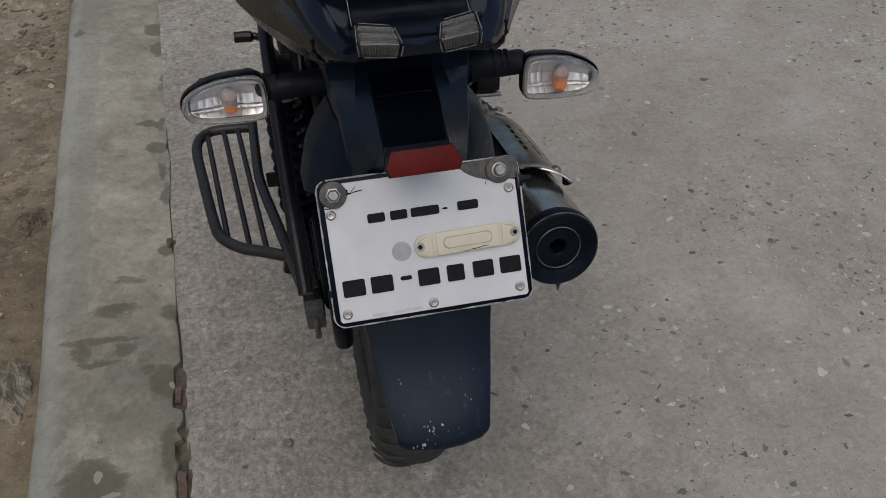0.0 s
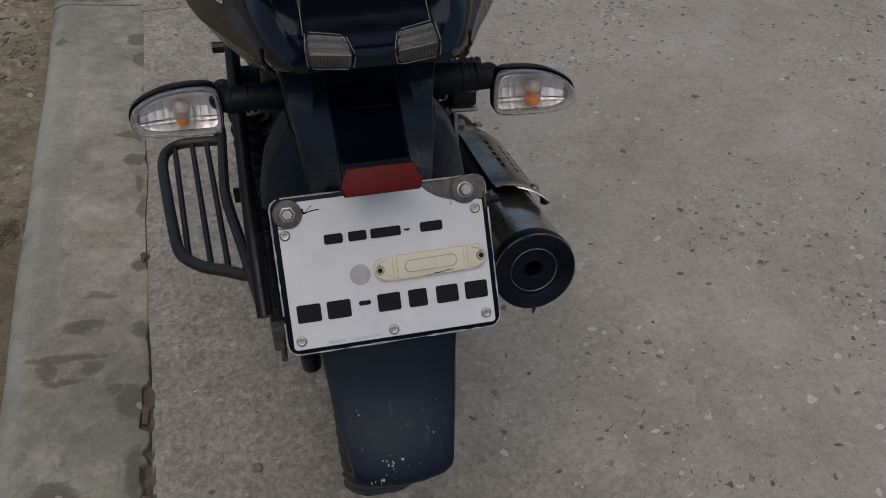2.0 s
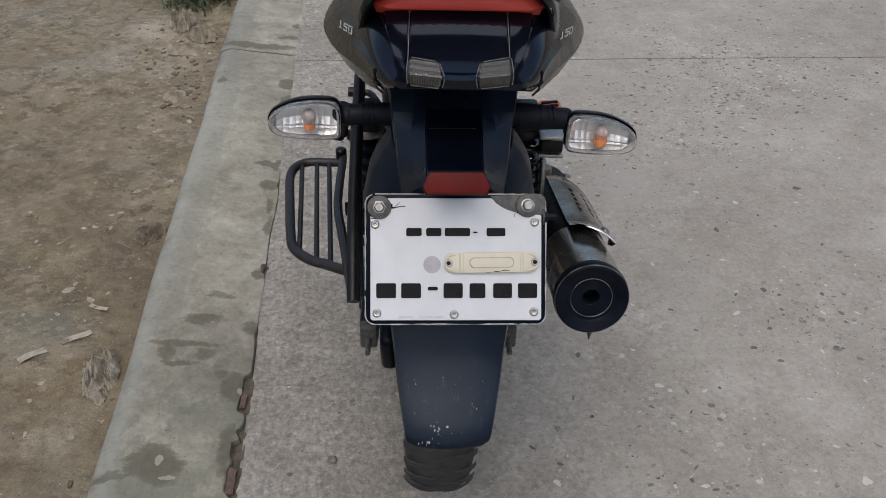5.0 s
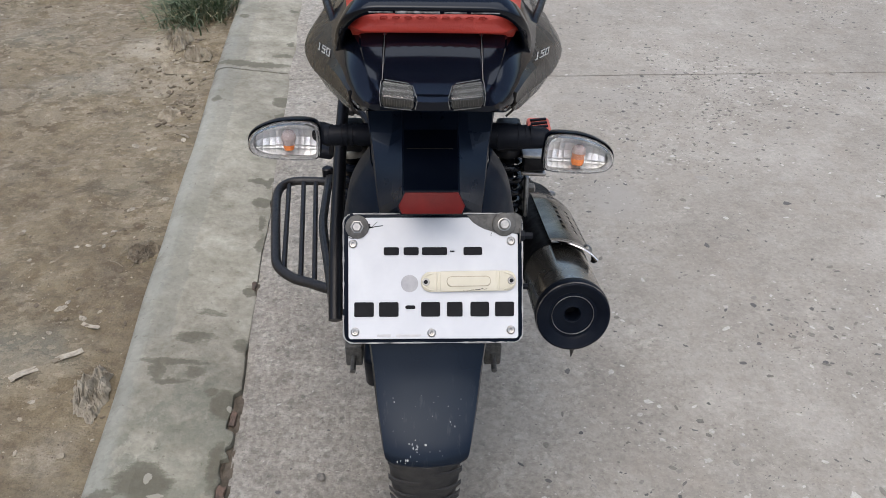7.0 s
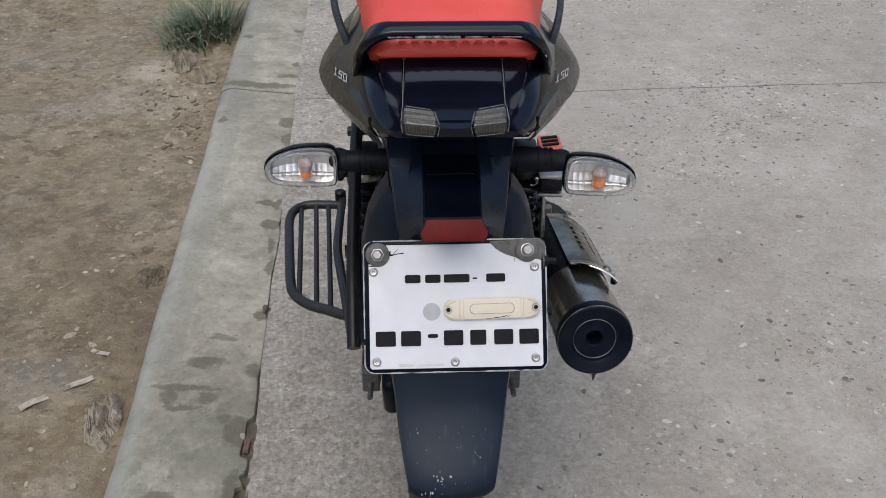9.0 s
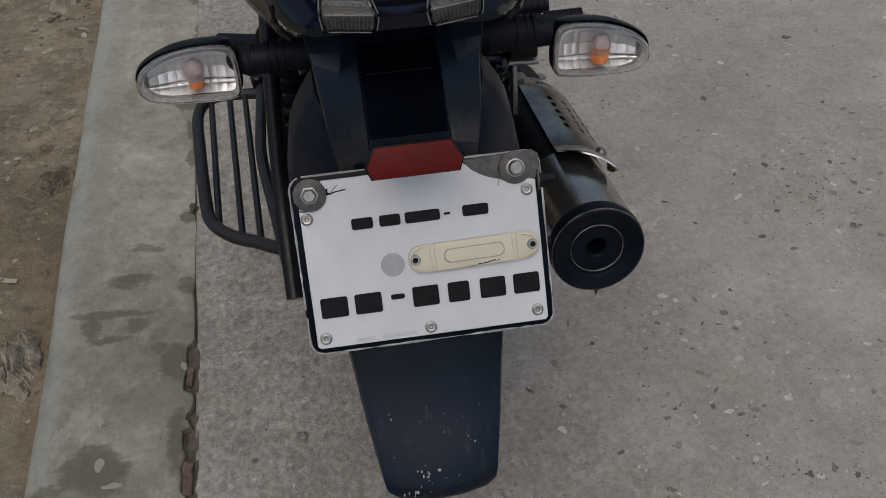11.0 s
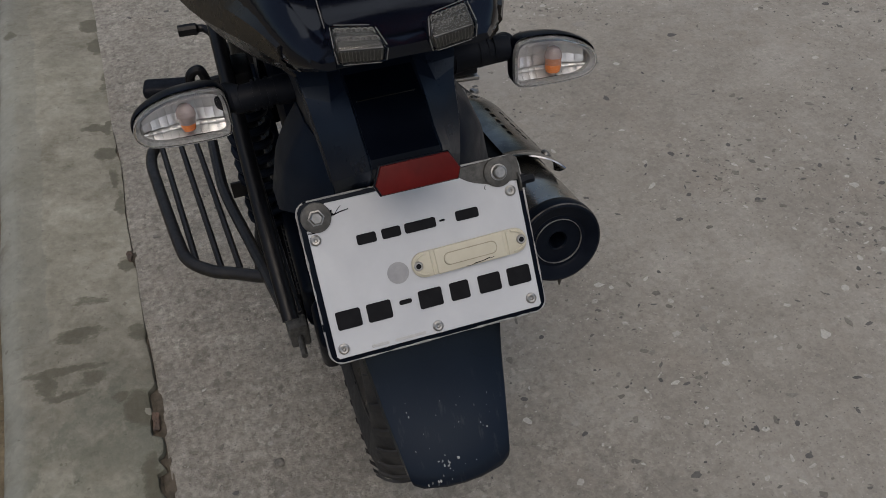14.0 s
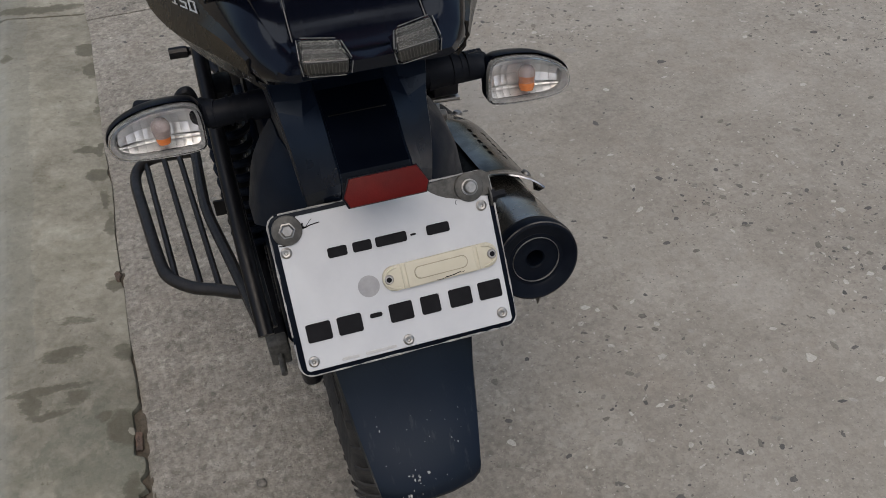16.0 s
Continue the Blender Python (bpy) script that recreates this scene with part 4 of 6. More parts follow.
def build_indicator(s):
    """Rubber stalk, tapering black housing, clear lens over a faceted silver bowl with an amber bulb."""
    cz, cy = 0.706, 0.168
    turn_x = Matrix.Rotation(radians(90), 4, "Y")
    if s < 0:
        stalk = part("indicator", tube([(s * 0.060, 0.178, 0.713), (s * 0.085, 0.178, 0.713), (s * 0.112, 0.178, 0.711)], 0.0112, 18, 2), rubber_black, bike, "clear turn indicator on a ribbed rubber stalk")
        bm = bmesh.new()
        for i in range(3):
            bmesh.ops.create_cone(bm, cap_ends=True, segments=20, radius1=0.0128, radius2=0.0128, depth=0.0024, matrix=Matrix.Translation((s * (0.0835 + 0.0056 * i), 0.178, 0.7125)) @ turn_x)
        bmesh.ops.create_cone(bm, cap_ends=True, segments=20, radius1=0.0124, radius2=0.0124, depth=0.016, matrix=Matrix.Translation((s * 0.0700, 0.178, 0.7128)) @ turn_x)
        part("stalk_ribs", bm, rubber_black, stalk)
        part("socket", tube([(s * 0.104, 0.178, 0.712), (s * 0.109, 0.180, 0.711), (s * 0.118, 0.190, 0.709)], 0.0118, 18, 2), rubber_black, stalk)
        part("mount_tab", prism(rounded(0.013, 0.004, 0.001, 2), 0.006, pose(s * 0.140, 0.178, 0.6865, 90), 0.001, 1), rubber_black, stalk)
    else:
        stalk = part("indicator", tube([(s * 0.058, 0.178, 0.712), (s * 0.070, 0.178, 0.7115), (s * 0.096, 0.178, 0.7100), (s * 0.122, 0.178, 0.7075)], [0.0138] * 2 + [0.0142] * 2 + [0.0134, 0.0120] + [0.0106] * 2, 18, 2), rubber_black, bike, "clear turn indicator on a lumpy rubber stalk")
        bm = bmesh.new()
        for x, r, d in ((0.0760, 0.0152, 0.0080), (0.0960, 0.0142, 0.0036), (0.1035, 0.0128, 0.0026), (0.1090, 0.0126, 0.0026)):
            bmesh.ops.create_cone(bm, cap_ends=True, segments=20, radius1=r, radius2=r * 0.97, depth=d, matrix=Matrix.Translation((s * x, 0.178, 0.7105)) @ turn_x)
        part("stalk_ribs", bm, rubber_black, stalk)
        part("socket", tube([(s * 0.108, 0.178, 0.709), (s * 0.114, 0.180, 0.708), (s * 0.124, 0.190, 0.703)], 0.0112, 18, 2), rubber_black, stalk)
    # outline of the lens in its own plane: x outwards from the stalk end, y up
    edge = [(0.0, -0.0125), (-0.0004, 0.0), (0.0004, 0.0110), (0.0030, 0.0168), (0.0085, 0.0200), (0.021, 0.0212), (0.036, 0.0207), (0.0504, 0.0182), (0.0640, 0.0130), (0.0732, 0.0064), (0.0768, -0.0020), (0.0752, -0.0098), (0.0675, -0.0158), (0.0504, -0.0190), (0.0244, -0.0204), (0.0062, -0.0198), (0.0014, -0.0172)]
    loop = spline([(x, y, 0) for x, y in edge] + [(*edge[0], 0)], 4)[:-1]
    m = frame_at((s * 0.1225, cy, cz - 0.0085), (1, -0.03, -0.075), (0, 0.24, 0.97)) if s > 0 else frame_at((s * 0.1165, cy + 0.004, cz + 0.003), (-1, -0.03, 0.02), (0, 0.22, 0.975))
    side = 1 if (m.to_3x3() @ Vector((0, 0, 1))).y < 0 else -1
    mid = Vector((0.034, 0, 0))

    def shell(levels, up=0.0):
        return [[m @ Vector(((q.x - mid.x) * k + mid.x, q.y * k + up, side * w)) for q in loop] for k, w in levels]

    part("housing", loft(shell([(0.970, 0.0010), (0.990, 0.0022), (1.004, 0.0005), (1.012, -0.003), (0.995, -0.010), (0.88, -0.020), (0.66, -0.030), (0.35, -0.037), (0.05, -0.039)], 0.0022), closed=True, caps=False, per=2), plastic_dark, stalk, "tapered black housing", 40)
    cover = loft(shell([(0.985, -0.001), (0.982, 0.0055), (0.962, 0.0092), (0.915, 0.0112), (0.80, 0.0122), (0.5, 0.0136), (0.12, 0.014)]), closed=True, caps=False, per=2)
    cap = [v for v in cover.verts if len([e for e in v.link_edges if e.is_boundary]) == 2 and ((m.inverted() @ v.co).to_2d() - mid.to_2d()).length < 0.009]
    cover.faces.new(sorted(cap, key=lambda v: math.atan2((m.inverted() @ v.co).y, (m.inverted() @ v.co).x - mid.x)))
    bmesh.ops.recalc_face_normals(cover, faces=cover.faces)
    bmesh.ops.solidify(cover, geom=cover.faces[:], thickness=0.0013)
    lens = part("lens", cover, lens_clear, stalk, "clear scuffed lens", 60)
    lens.visible_shadow = False
    # silver bowl behind a patchwork of small mirrors, each bent its own way
    part("reflector_bowl", loft(shell([(0.95, -0.001), (0.9, -0.012), (0.7, -0.020), (0.4, -0.0225), (0.03, -0.023)]), closed=True), silver, stalk, "silver bowl", 20)
    rng = random.Random(9 if s > 0 else 14)

    def reach(x):
        up = max([q.y for q in loop if abs(q.x - x) < 0.004] + [0.002])
        down = min([q.y for q in loop if abs(q.x - x) < 0.004] + [-0.002])
        return down * 0.93, up * 0.86

    bm = bmesh.new()
    lines = [0.0055, 0.0125, 0.0195, 0.0255, 0.0430, 0.0490, 0.0555, 0.0625, 0.0690]
    levels = (0.03, 0.20, 0.27, 0.50, 0.74, 0.97)
    for x0, x1 in zip(lines, lines[1:]):
        for j, (v0, v1) in enumerate(zip(levels, levels[1:])):
            tip_x, tip_y = rng.uniform(-0.10, 0.10), rng.uniform(-0.08, 0.13)
            grid = []
            for b in range(4):
                row = []
                for a in range(4):
                    x = x0 + (x1 - x0) * (a / 3 * 0.985 + 0.0075)
                    lo, hi = reach(x)
                    v = v0 + (v1 - v0) * (b / 3 * 0.98 + 0.01)
                    deep = -0.0165 * max(0.0, 1 - ((x - 0.034) / 0.044) ** 2) * (1 - 0.9 * (2 * v - 1) ** 2) - 0.0012
                    puff = 0.0009 * (1 - (a / 1.5 - 1) ** 2) * (1 - (b / 1.5 - 1) ** 2)
                    kick = tip_x * (x - (x0 + x1) / 2) + tip_y * (hi - lo) * (v - (v0 + v1) / 2)
                    row.append(bm.verts.new(m @ Vector((x, lo + (hi - lo) * v, side * (deep + puff + kick + (0.0028 if j == 1 else 0))))))
                grid.append(row)
            for r0, r1 in zip(grid, grid[1:]):
                for k in range(3):
                    bm.faces.new((r0[k], r0[k + 1], r1[k + 1], r1[k]))
    tagged(part("reflector_facets", bm, mirror_silver, stalk, "patchwork of curved mirror facets", 24), kind="stuff")
    # plain bright corner mirrors at both ends of the bowl
    for tri in () if s < 0 else (((0.0042, 0.0085), (0.0150, 0.0160), (0.0052, 0.0155)), ((0.0600, 0.0112), (0.0705, 0.0020), (0.0695, 0.0068))):
        part("corner_mirror", prism([(x, y) for x, y in tri], 0.0008, m @ Matrix.Translation((0, 0, side * 0.0012)) @ Matrix.Rotation(radians(-8), 4, "X"), 0.0002, 1), mirror_silver, stalk, "bright corner mirror")
    part("lens_rim", loft(shell([(0.972, 0.0005), (0.955, 0.0068), (0.862, 0.0028), (0.850, -0.002)]), closed=True, caps=False), rim_frost, stalk, "frosted ribbed lens rim", 20)
    bm = bmesh.new()
    for i in range(60):
        f = (0.10 + 0.42 * i / 59) * (len(loop) - 1)
        q = loop[int(f)].lerp(loop[int(f) + 1], f % 1)
        add_tube(bm, [m @ Vector(((q.x - mid.x) * e + mid.x, q.y * e, side * w)) for e, w in ((0.950, 0.0072), (0.868, 0.0036))], 0.00042, 4, 0)
    tagged(part("rim_ribs", bm, rim_frost, stalk, "fine ribs along the lens rim"), kind="stuff")
    bulb = m @ Vector((0.0385 if s > 0 else 0.034, -0.0035 if s > 0 else -0.0030, side * -0.0015))
    low = m.to_3x3() @ Vector((0, 1, 0))
    turn = frame_at(bulb, low.orthogonal(), low.cross(low.orthogonal()))
    part("bulb", lathe([(0.0005, -0.0085), (0.0058, -0.0082), (0.0070, -0.005), (0.0072, -0.0012)] if s > 0 else [(0.0005, -0.0082), (0.0048, -0.0078), (0.0058, -0.005), (0.0060, -0.0022)], turn, 24), amber, stalk, "amber bulb")
    part("bulb_neck", lathe([(0.0072, -0.0012) if s > 0 else (0.0060, -0.0022), (0.0070, 0.0020), (0.0078, 0.0048)], turn, 24), bulb_mid if s > 0 else bulb_sky, stalk, "rusty brown bulb glass")
    part("bulb_holder", lathe([(0.0078, 0.0048), (0.0074, 0.0085), (0.0052, 0.0124), (0.0025, 0.0140), (0.0003, 0.0143)], turn, 24), bulb_sky, stalk, "bulb tip with sky reflection painted mauve")
    return stalk


def build_under_tail():
    """Inner fender: a smooth middle panel, bent cheeks beside it, side walls and rounded lower wings."""
    mids = ((0.027, 0.085, 0.668), (0.027, 0.062, 0.706), (0.027, 0.085, 0.7170), (0.0275, 0.112, 0.7320), (0.0285, 0.160, 0.7480), (0.034, 0.205, 0.790))
    bends = ((0.040, 0.093, 0.655), (0.040, 0.079, 0.690), (0.0385, 0.094, 0.7090), (0.0435, 0.112, 0.7230), (0.0385, 0.146, 0.7480), (0.048, 0.190, 0.790))
    creases = ((0.0510, 0.102, 0.642), (0.0525, 0.098, 0.672), (0.0555, 0.108, 0.7030), (0.0585, 0.128, 0.7250), (0.0625, 0.139, 0.7490), (0.067, 0.170, 0.790))
    rows = [mirrored([(0, a[1], a[2]), a, (a[0] + 0.0012, a[1] - 0.002, a[2] + 0.001), c, d, (d[0] + 0.0012, d[1] + 0.004, d[2])]) for a, c, d in zip(mids, bends, creases)]
    body = part("inner_fender", loft(rows, per=3, thick=0.0025), plastic, bike, "dark weathered plastic inner fender", 14)
    part("fender_step", tube([(-0.024, 0.1105, 0.7335), (0.022, 0.1105, 0.7335)], 0.0006, 6, 0), satin_black, body)
    # inset skin in darker plastic: the recess's shade is put into its colour
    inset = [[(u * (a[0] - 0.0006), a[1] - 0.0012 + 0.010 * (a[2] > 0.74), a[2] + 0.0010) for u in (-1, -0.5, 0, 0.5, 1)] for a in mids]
    part("recess_panel", loft(inset, per=3, thick=0.001), plastic_dark, body, "smooth middle panel, recess shade painted near-black")
    for s in (-1, 1):
        wall = [[(s * (d[0] + 0.0018), d[1] + 0.005, d[2]), (s * (d[0] + 0.0045), d[1] + 0.028, d[2]), (s * (d[0] + 0.0075), d[1] + 0.060, d[2] - 0.004)] for d in creases]
        part("side_wall", loft(wall, per=3, thick=0.002), wall_dull, body, "dusty brown-grey side wall")
        wing = []
        for a, c in (((0.0575, 0.118, 0.702), (0.063, 0.141, 0.704)), ((0.0545, 0.110, 0.688), (0.077, 0.142, 0.682)), ((0.0535, 0.104, 0.672), (0.0862, 0.145, 0.660)), ((0.0525, 0.099, 0.655), (0.0915, 0.149, 0.635)), ((0.0515, 0.095, 0.635), (0.0965, 0.153, 0.610))):
            a, c = Vector(a), Vector(c)
            row = [a.lerp(c, t) + Vector((0, -0.005, 0.002)) * (4 * t * (1 - t)) ** 0.8 * (0.4 + 0.6 * min(1.0, (0.704 - a.z) / 0.03)) for t in (0, 0.15, 0.35, 0.55, 0.75, 0.9, 1)]
            wing.append([(s * q.x, q.y, q.z) for q in row] + [(s * (c.x + 0.001), c.y + 0.03, c.z)])
        part("lower_wing", loft(wing, per=3, thick=0.002), wing_plastic, body, "flared lower wing", 40)
    part("plate_bracket", hull_box((0.120, 0.060, 0.050), PLATE @ Matrix.Translation((0, 0.020, -0.034)), 0.004), plastic_dark, bike)


def build_wheel_arch():
    """Black inner mudguard bent over the tyre, with turned-down flanks."""
    rows = []
    for k in range(13):
        g = radians(62 + 10 * k)
        way = Vector((0, -math.cos(g), math.sin(g)))
        c = Vector((-0.005, 0.390, 0.305))
        rows.append([c + Vector((x, 0, 0)) + way * r for x, r in ((-0.066, 0.285), (-0.068, 0.315), (-0.062, 0.330), (-0.03, 0.336), (0.03, 0.336), (0.062, 0.330), (0.068, 0.315), (0.066, 0.285))])
    part("inner_mudguard", loft(rows, per=2, thick=0.002), plastic_dark, bike, "black plastic inner mudguard over the tyre", 40)


def build_rear_fender():
    """Lower fender blade under the plate: steep above, flaring out below, its flanks turned forwards."""
    rows = []

    def spine(v):
        k = v / 0.1515
        return 0.030 - 0.100 * k + 0.011 * math.sin(math.pi * k) ** 1.2, 0.600 - 0.128 * k

    for v, hw, lift in ((0.0, 0.0625, 0.0), (0.040, 0.0582, 0.001), (0.070, 0.0538, 0.002), (0.097, 0.0500, 0.003), (0.118, 0.0462, 0.0035), (0.132, 0.0436, 0.003), (0.142, 0.0418, 0.001), (0.149, 0.0390, -0.002), (0.1515, 0.033, -0.0045)):
        y, z = spine(v)
        y -= lift
        rows.append([(x * hw - 0.0025 - 0.0025 * v / 0.15, y + d, z + d * 0.3) for x, d in ((-0.97, 0.016), (-1, 0.008), (-0.97, 0.003), (-0.85, 0.0), (-0.4, -0.0035), (0, -0.0045), (0.4, -0.0035), (0.85, 0.0), (0.97, 0.003), (1, 0.008), (0.97, 0.016))])
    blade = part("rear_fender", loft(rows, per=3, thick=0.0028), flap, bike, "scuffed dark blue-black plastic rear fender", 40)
    skin = BVHTree.FromPolygons([v.co for v in blade.data.vertices], [p.vertices for p in blade.data.polygons])
    out = Vector((0, -0.72, 0.69)).normalized()
    rng = random.Random(4)
    bm = bmesh.new()
    # a chipped cluster near the lower edge, a few specks and scratches above it
    specks = [(rng.gauss(-0.012, 0.0060), 0.137 + rng.gauss(0, 0.0028), rng.uniform(0.0005, 0.0012)) for _ in range(11)]
    specks += [(rng.uniform(-0.038, 0.034), rng.uniform(0.085, 0.146), rng.uniform(0.00025, 0.0006)) for _ in range(26)]
    specks += [(rng.uniform(-0.034, -0.006), rng.uniform(0.1465, 0.150), rng.uniform(0.0004, 0.0009)) for _ in range(7)]
    for u, v, size in specks:
        y, z = spine(v)
        q = skin.ray_cast(Vector((u - 0.004, y, z)) + out * 0.05, -out, 0.1)[0]
        if q is None:
            continue
        m = frame_at(q + out * 0.0003, (1, 0, 0), (0, 0.69, 0.72))
        long = rng.uniform(0.6, 2.4)
        bm.faces.new([bm.verts.new(m @ Vector((size * rng.uniform(0.5, 1.2) * math.cos(a), size * long * rng.uniform(0.6, 1.2) * math.sin(a), 0.0))) for a in (k * 1.047 for k in range(6))])
    tagged(part("scuff_marks", bm, island_white, blade, "pale chipped scuffs"), kind="stuff")


def build_plate():
    holder = part("plate_holder", prism(rounded(0.1800, 0.1300, 0.010, 5, 0.001, 0.0085), 0.006, on_plate(0, 0, -0.0075), 0.0015), plastic_dark, bike, "black plastic plate holder with a chipped pale rim")
    # worn pale rim, broken into runs of uneven thickness
    rng = random.Random(17)
    ring = [on_plate(0, 0, -0.0019) @ Vector((x, y, 0)) for x, y in rounded(0.1790, 0.1290, 0.0095, 5, 0.001, 0.0085)]
    fine = []
    for p, q in zip(ring, ring[1:] + ring[:1]):
        count = max(1, round((q - p).length / 0.006))
        fine += [p.lerp(q, k / count) for k in range(count)]
    fine.append(fine[0])
    at = 0
    while at < len(fine) - 3:
        run = rng.randint(6, 22)
        piece = fine[at:min(len(fine), at + run)]
        if len(piece) > 2:
            part("rim_edge", tube(piece, [rng.uniform(0.00045, 0.0011) for _ in piece], 6, 0), rim_pale, holder, "pale worn rim")
        at += run - 1 + (rng.random() < 0.5)
    # the sheet, its upper corner broken off
    pts = [(-0.0835, -0.0500), (-0.0815, -0.0520), (0.0840, -0.0520), (0.0860, -0.0500), (0.0860, 0.0520), (0.0780, 0.0535), (0.0700, 0.0500), (0.0620, 0.0545), (0.0520, 0.0575), (0.0460, 0.0600), (0.0410, 0.0640), (0.0365, 0.0690), (-0.0660, 0.0690), (-0.0690, 0.0640), (-0.0640, 0.0625), (-0.0600, 0.0640), (-0.0625, 0.0605), (-0.0560, 0.0580), (-0.0640, 0.0585), (-0.0690, 0.0540), (-0.0760, 0.0500), (-0.0835, 0.0510)]
    plate = part("number_plate", prism(pts, 0.0016, on_plate(0, 0, -0.0015), 0.0005, 1), plate_white, bike, "white plate with black bars and a broken corner", 20)
    part("corner_backing", prism([(0.0350, 0.0715), (0.0405, 0.0640), (0.0520, 0.0565), (0.0640, 0.0530), (0.0780, 0.0520), (0.0900, 0.0530), (0.0900, 0.0700), (0.0850, 0.0735)], 0.0028, on_plate(0, 0, -0.0035), 0.0006, 1), washer_grey, holder, "grimy grey broken corner")

    def bar(u0, u1, v0, v1, mat, name="mark_bar", deep=0.0012, r=0.0016):
        part(name, prism(rounded(abs(u1 - u0), abs(v1 - v0), min(r, abs(v1 - v0) * 0.45, abs(u1 - u0) * 0.45), 3, (u0 + u1) / 2, (v0 + v1) / 2), deep, on_plate(0, 0, 0.0001), 0.0004, 1), mat, plate)

    for u0, u1 in ((-0.0482, -0.0330), (-0.0284, -0.0134), (-0.0101, 0.0150), (0.0314, 0.0500)):
        bar(u0, u1, 0.0315, 0.0395, ink)
    bar(0.0179, 0.0224, 0.0345, 0.0360, ink)
    for u0, u1 in ((-0.0777, -0.0582), (-0.0531, -0.0336), (-0.0112, 0.0078), (0.0146, 0.0302), (0.0381, 0.0567), (0.0627, 0.0818)):
        bar(u0, u1, -0.0298, -0.0152, ink)
    bar(-0.0269, -0.0168, -0.0222, -0.0186, ink)
    bar(-0.0555, -0.0410, -0.0500, -0.0472, ink_grey, "print_bar", 0.0002)
    bar(-0.0365, -0.0108, -0.0500, -0.0472, ink_grey, "print_bar", 0.0002)
    part("round_seal", lathe([(0.0086, 0), (0.0086, 0.0004), (0.0001, 0.0005)], on_plate(-0.0226, 0.0032, 0.0002), 40), seal_grey, plate, "silver grey round seal")
    # cream tag: rounded ends dished round the rivets, a raised middle block with a sunk-edged field
    tag_at = lambda w: on_plate(0.0363, 0.0054, w) @ Matrix.Rotation(radians(0.8), 4, "Z")  # noqa: E731
    tag = part("plate_tag", prism(rounded(0.0950, 0.0200, 0.0092, 8), 0.0030, tag_at(0.0002), 0.0012, 3), cream, bike, "cream plastic tag riveted to the plate")
    part("middle_block", prism(rounded(0.0570, 0.0204, 0.0012, 3), 0.0016, tag_at(0.0028), 0.0009, 3), cream, tag)
    # the wider, lower field is darker cream and outlines the upper one
    for w, h, z in ((0.0440, 0.0104, 0.0007), (0.0424, 0.0088, 0.0011)):
        part("raised_field", prism(rounded(w, h, h * 0.44, 6), z, tag_at(0.0041), 0.0004, 1), cream if z > 0.0008 else cream_darker, tag)
    for u in (-0.0315, 0.0315):
        part("ridge", prism(rounded(0.0013, 0.0196, 0.0005, 2, u), 0.0012, tag_at(0.0028), 0.0004, 1), cream, tag)
    for side in (-1, 1):
        part("end_rim", tube([tag_at(0.0034) @ Vector((side * (0.0330 + 0.0135 * math.cos(g)), 0.0086 * math.sin(g), 0)) for g in (-1.4, -1.0, -0.5, 0, 0.5, 1.0, 1.4)], 0.0009, 8, 3), cream, tag)
    for (u0, v0), (u1, v1), r in (((0.002, -0.0088), (0.0145, -0.0074), 0.00040), ((0.0135, -0.0078), (0.0180, -0.0076), 0.00022), ((-0.006, -0.0094), (0.003, -0.0088), 0.0002)):
        part("scratch", tube([tag_at(0.0044) @ Vector((u0, v0, 0)), tag_at(0.0044) @ Vector(((u0 + u1) / 2, (v0 + v1) / 2 - 0.0005, 0)), tag_at(0.0044) @ Vector((u1, v1, 0))], r, 6, 2), ink, tag)
    for u in (-0.0427, 0.0427):
        rivet = part("rivet", lathe([(0.0040, 0), (0.0038, 0.0010), (0.0030, 0.0017), (0.0021, 0.0017)], tag_at(0.0030) @ Matrix.Translation((u, 0, 0)), 20), steel, tag)
        part("rivet_hole", lathe([(0.0021, 0), (0.0019, 0.0002), (0.0001, 0.0002)], tag_at(0.0047) @ Matrix.Translation((u, 0, 0)), 16), ink, rivet)
    # cracks that run out from the bolts and the broken corner
    for pts, r in ((((-0.0655, 0.0600), (-0.0600, 0.0594), (-0.0560, 0.0602), (-0.0490, 0.0610)), 0.0005), (((-0.0600, 0.0596), (-0.0575, 0.0622), (-0.0545, 0.0648)), 0.0003), (((-0.0832, 0.0492), (-0.0800, 0.0486), (-0.0750, 0.0488)), 0.0005), (((0.0600, 0.0540), (0.0590, 0.0520), (0.0594, 0.0505)), 0.0003)):
        part("crack", tube([on_plate(u, v, 0.0000).translation for u, v in pts], r, 6, 3), ink, plate, "dark crack in the sheet")
    for u, v in ((-0.0770, -0.0446), (-0.0007, -0.0460), (0.0785, -0.0435), (-0.0788, 0.0430), (0.0790, 0.0455)):
        part("plate_screw", lathe([(0.0044, 0), (0.0042, 0.0012), (0.0030, 0.0020), (0.0016, 0.0018), (0.0010, 0.0006), (0.0001, 0.0004)], on_plate(u, v, 0.0002), 24), steel, plate)
    for u, v in ((-0.0746, 0.0598), (0.0721, 0.0620)):
        washer = part("bolt_washer", lathe([(0.0118, 0), (0.0116, 0.0016), (0.0108, 0.0021), (0.0001, 0.0021)], on_plate(u, v, 0.0002), 36), washer_grey, holder, "grimy rubber washer")
        part("bolt", lathe([(0.0066, 0.0), (0.0066, 0.0012), (0.0055, 0.0014), (0.0050, 0.0048), (0.0040, 0.0056), (0.0001, 0.0056)], on_plate(u, v, 0.0022), 6 if u < 0 else 24), bolt_grey, washer)
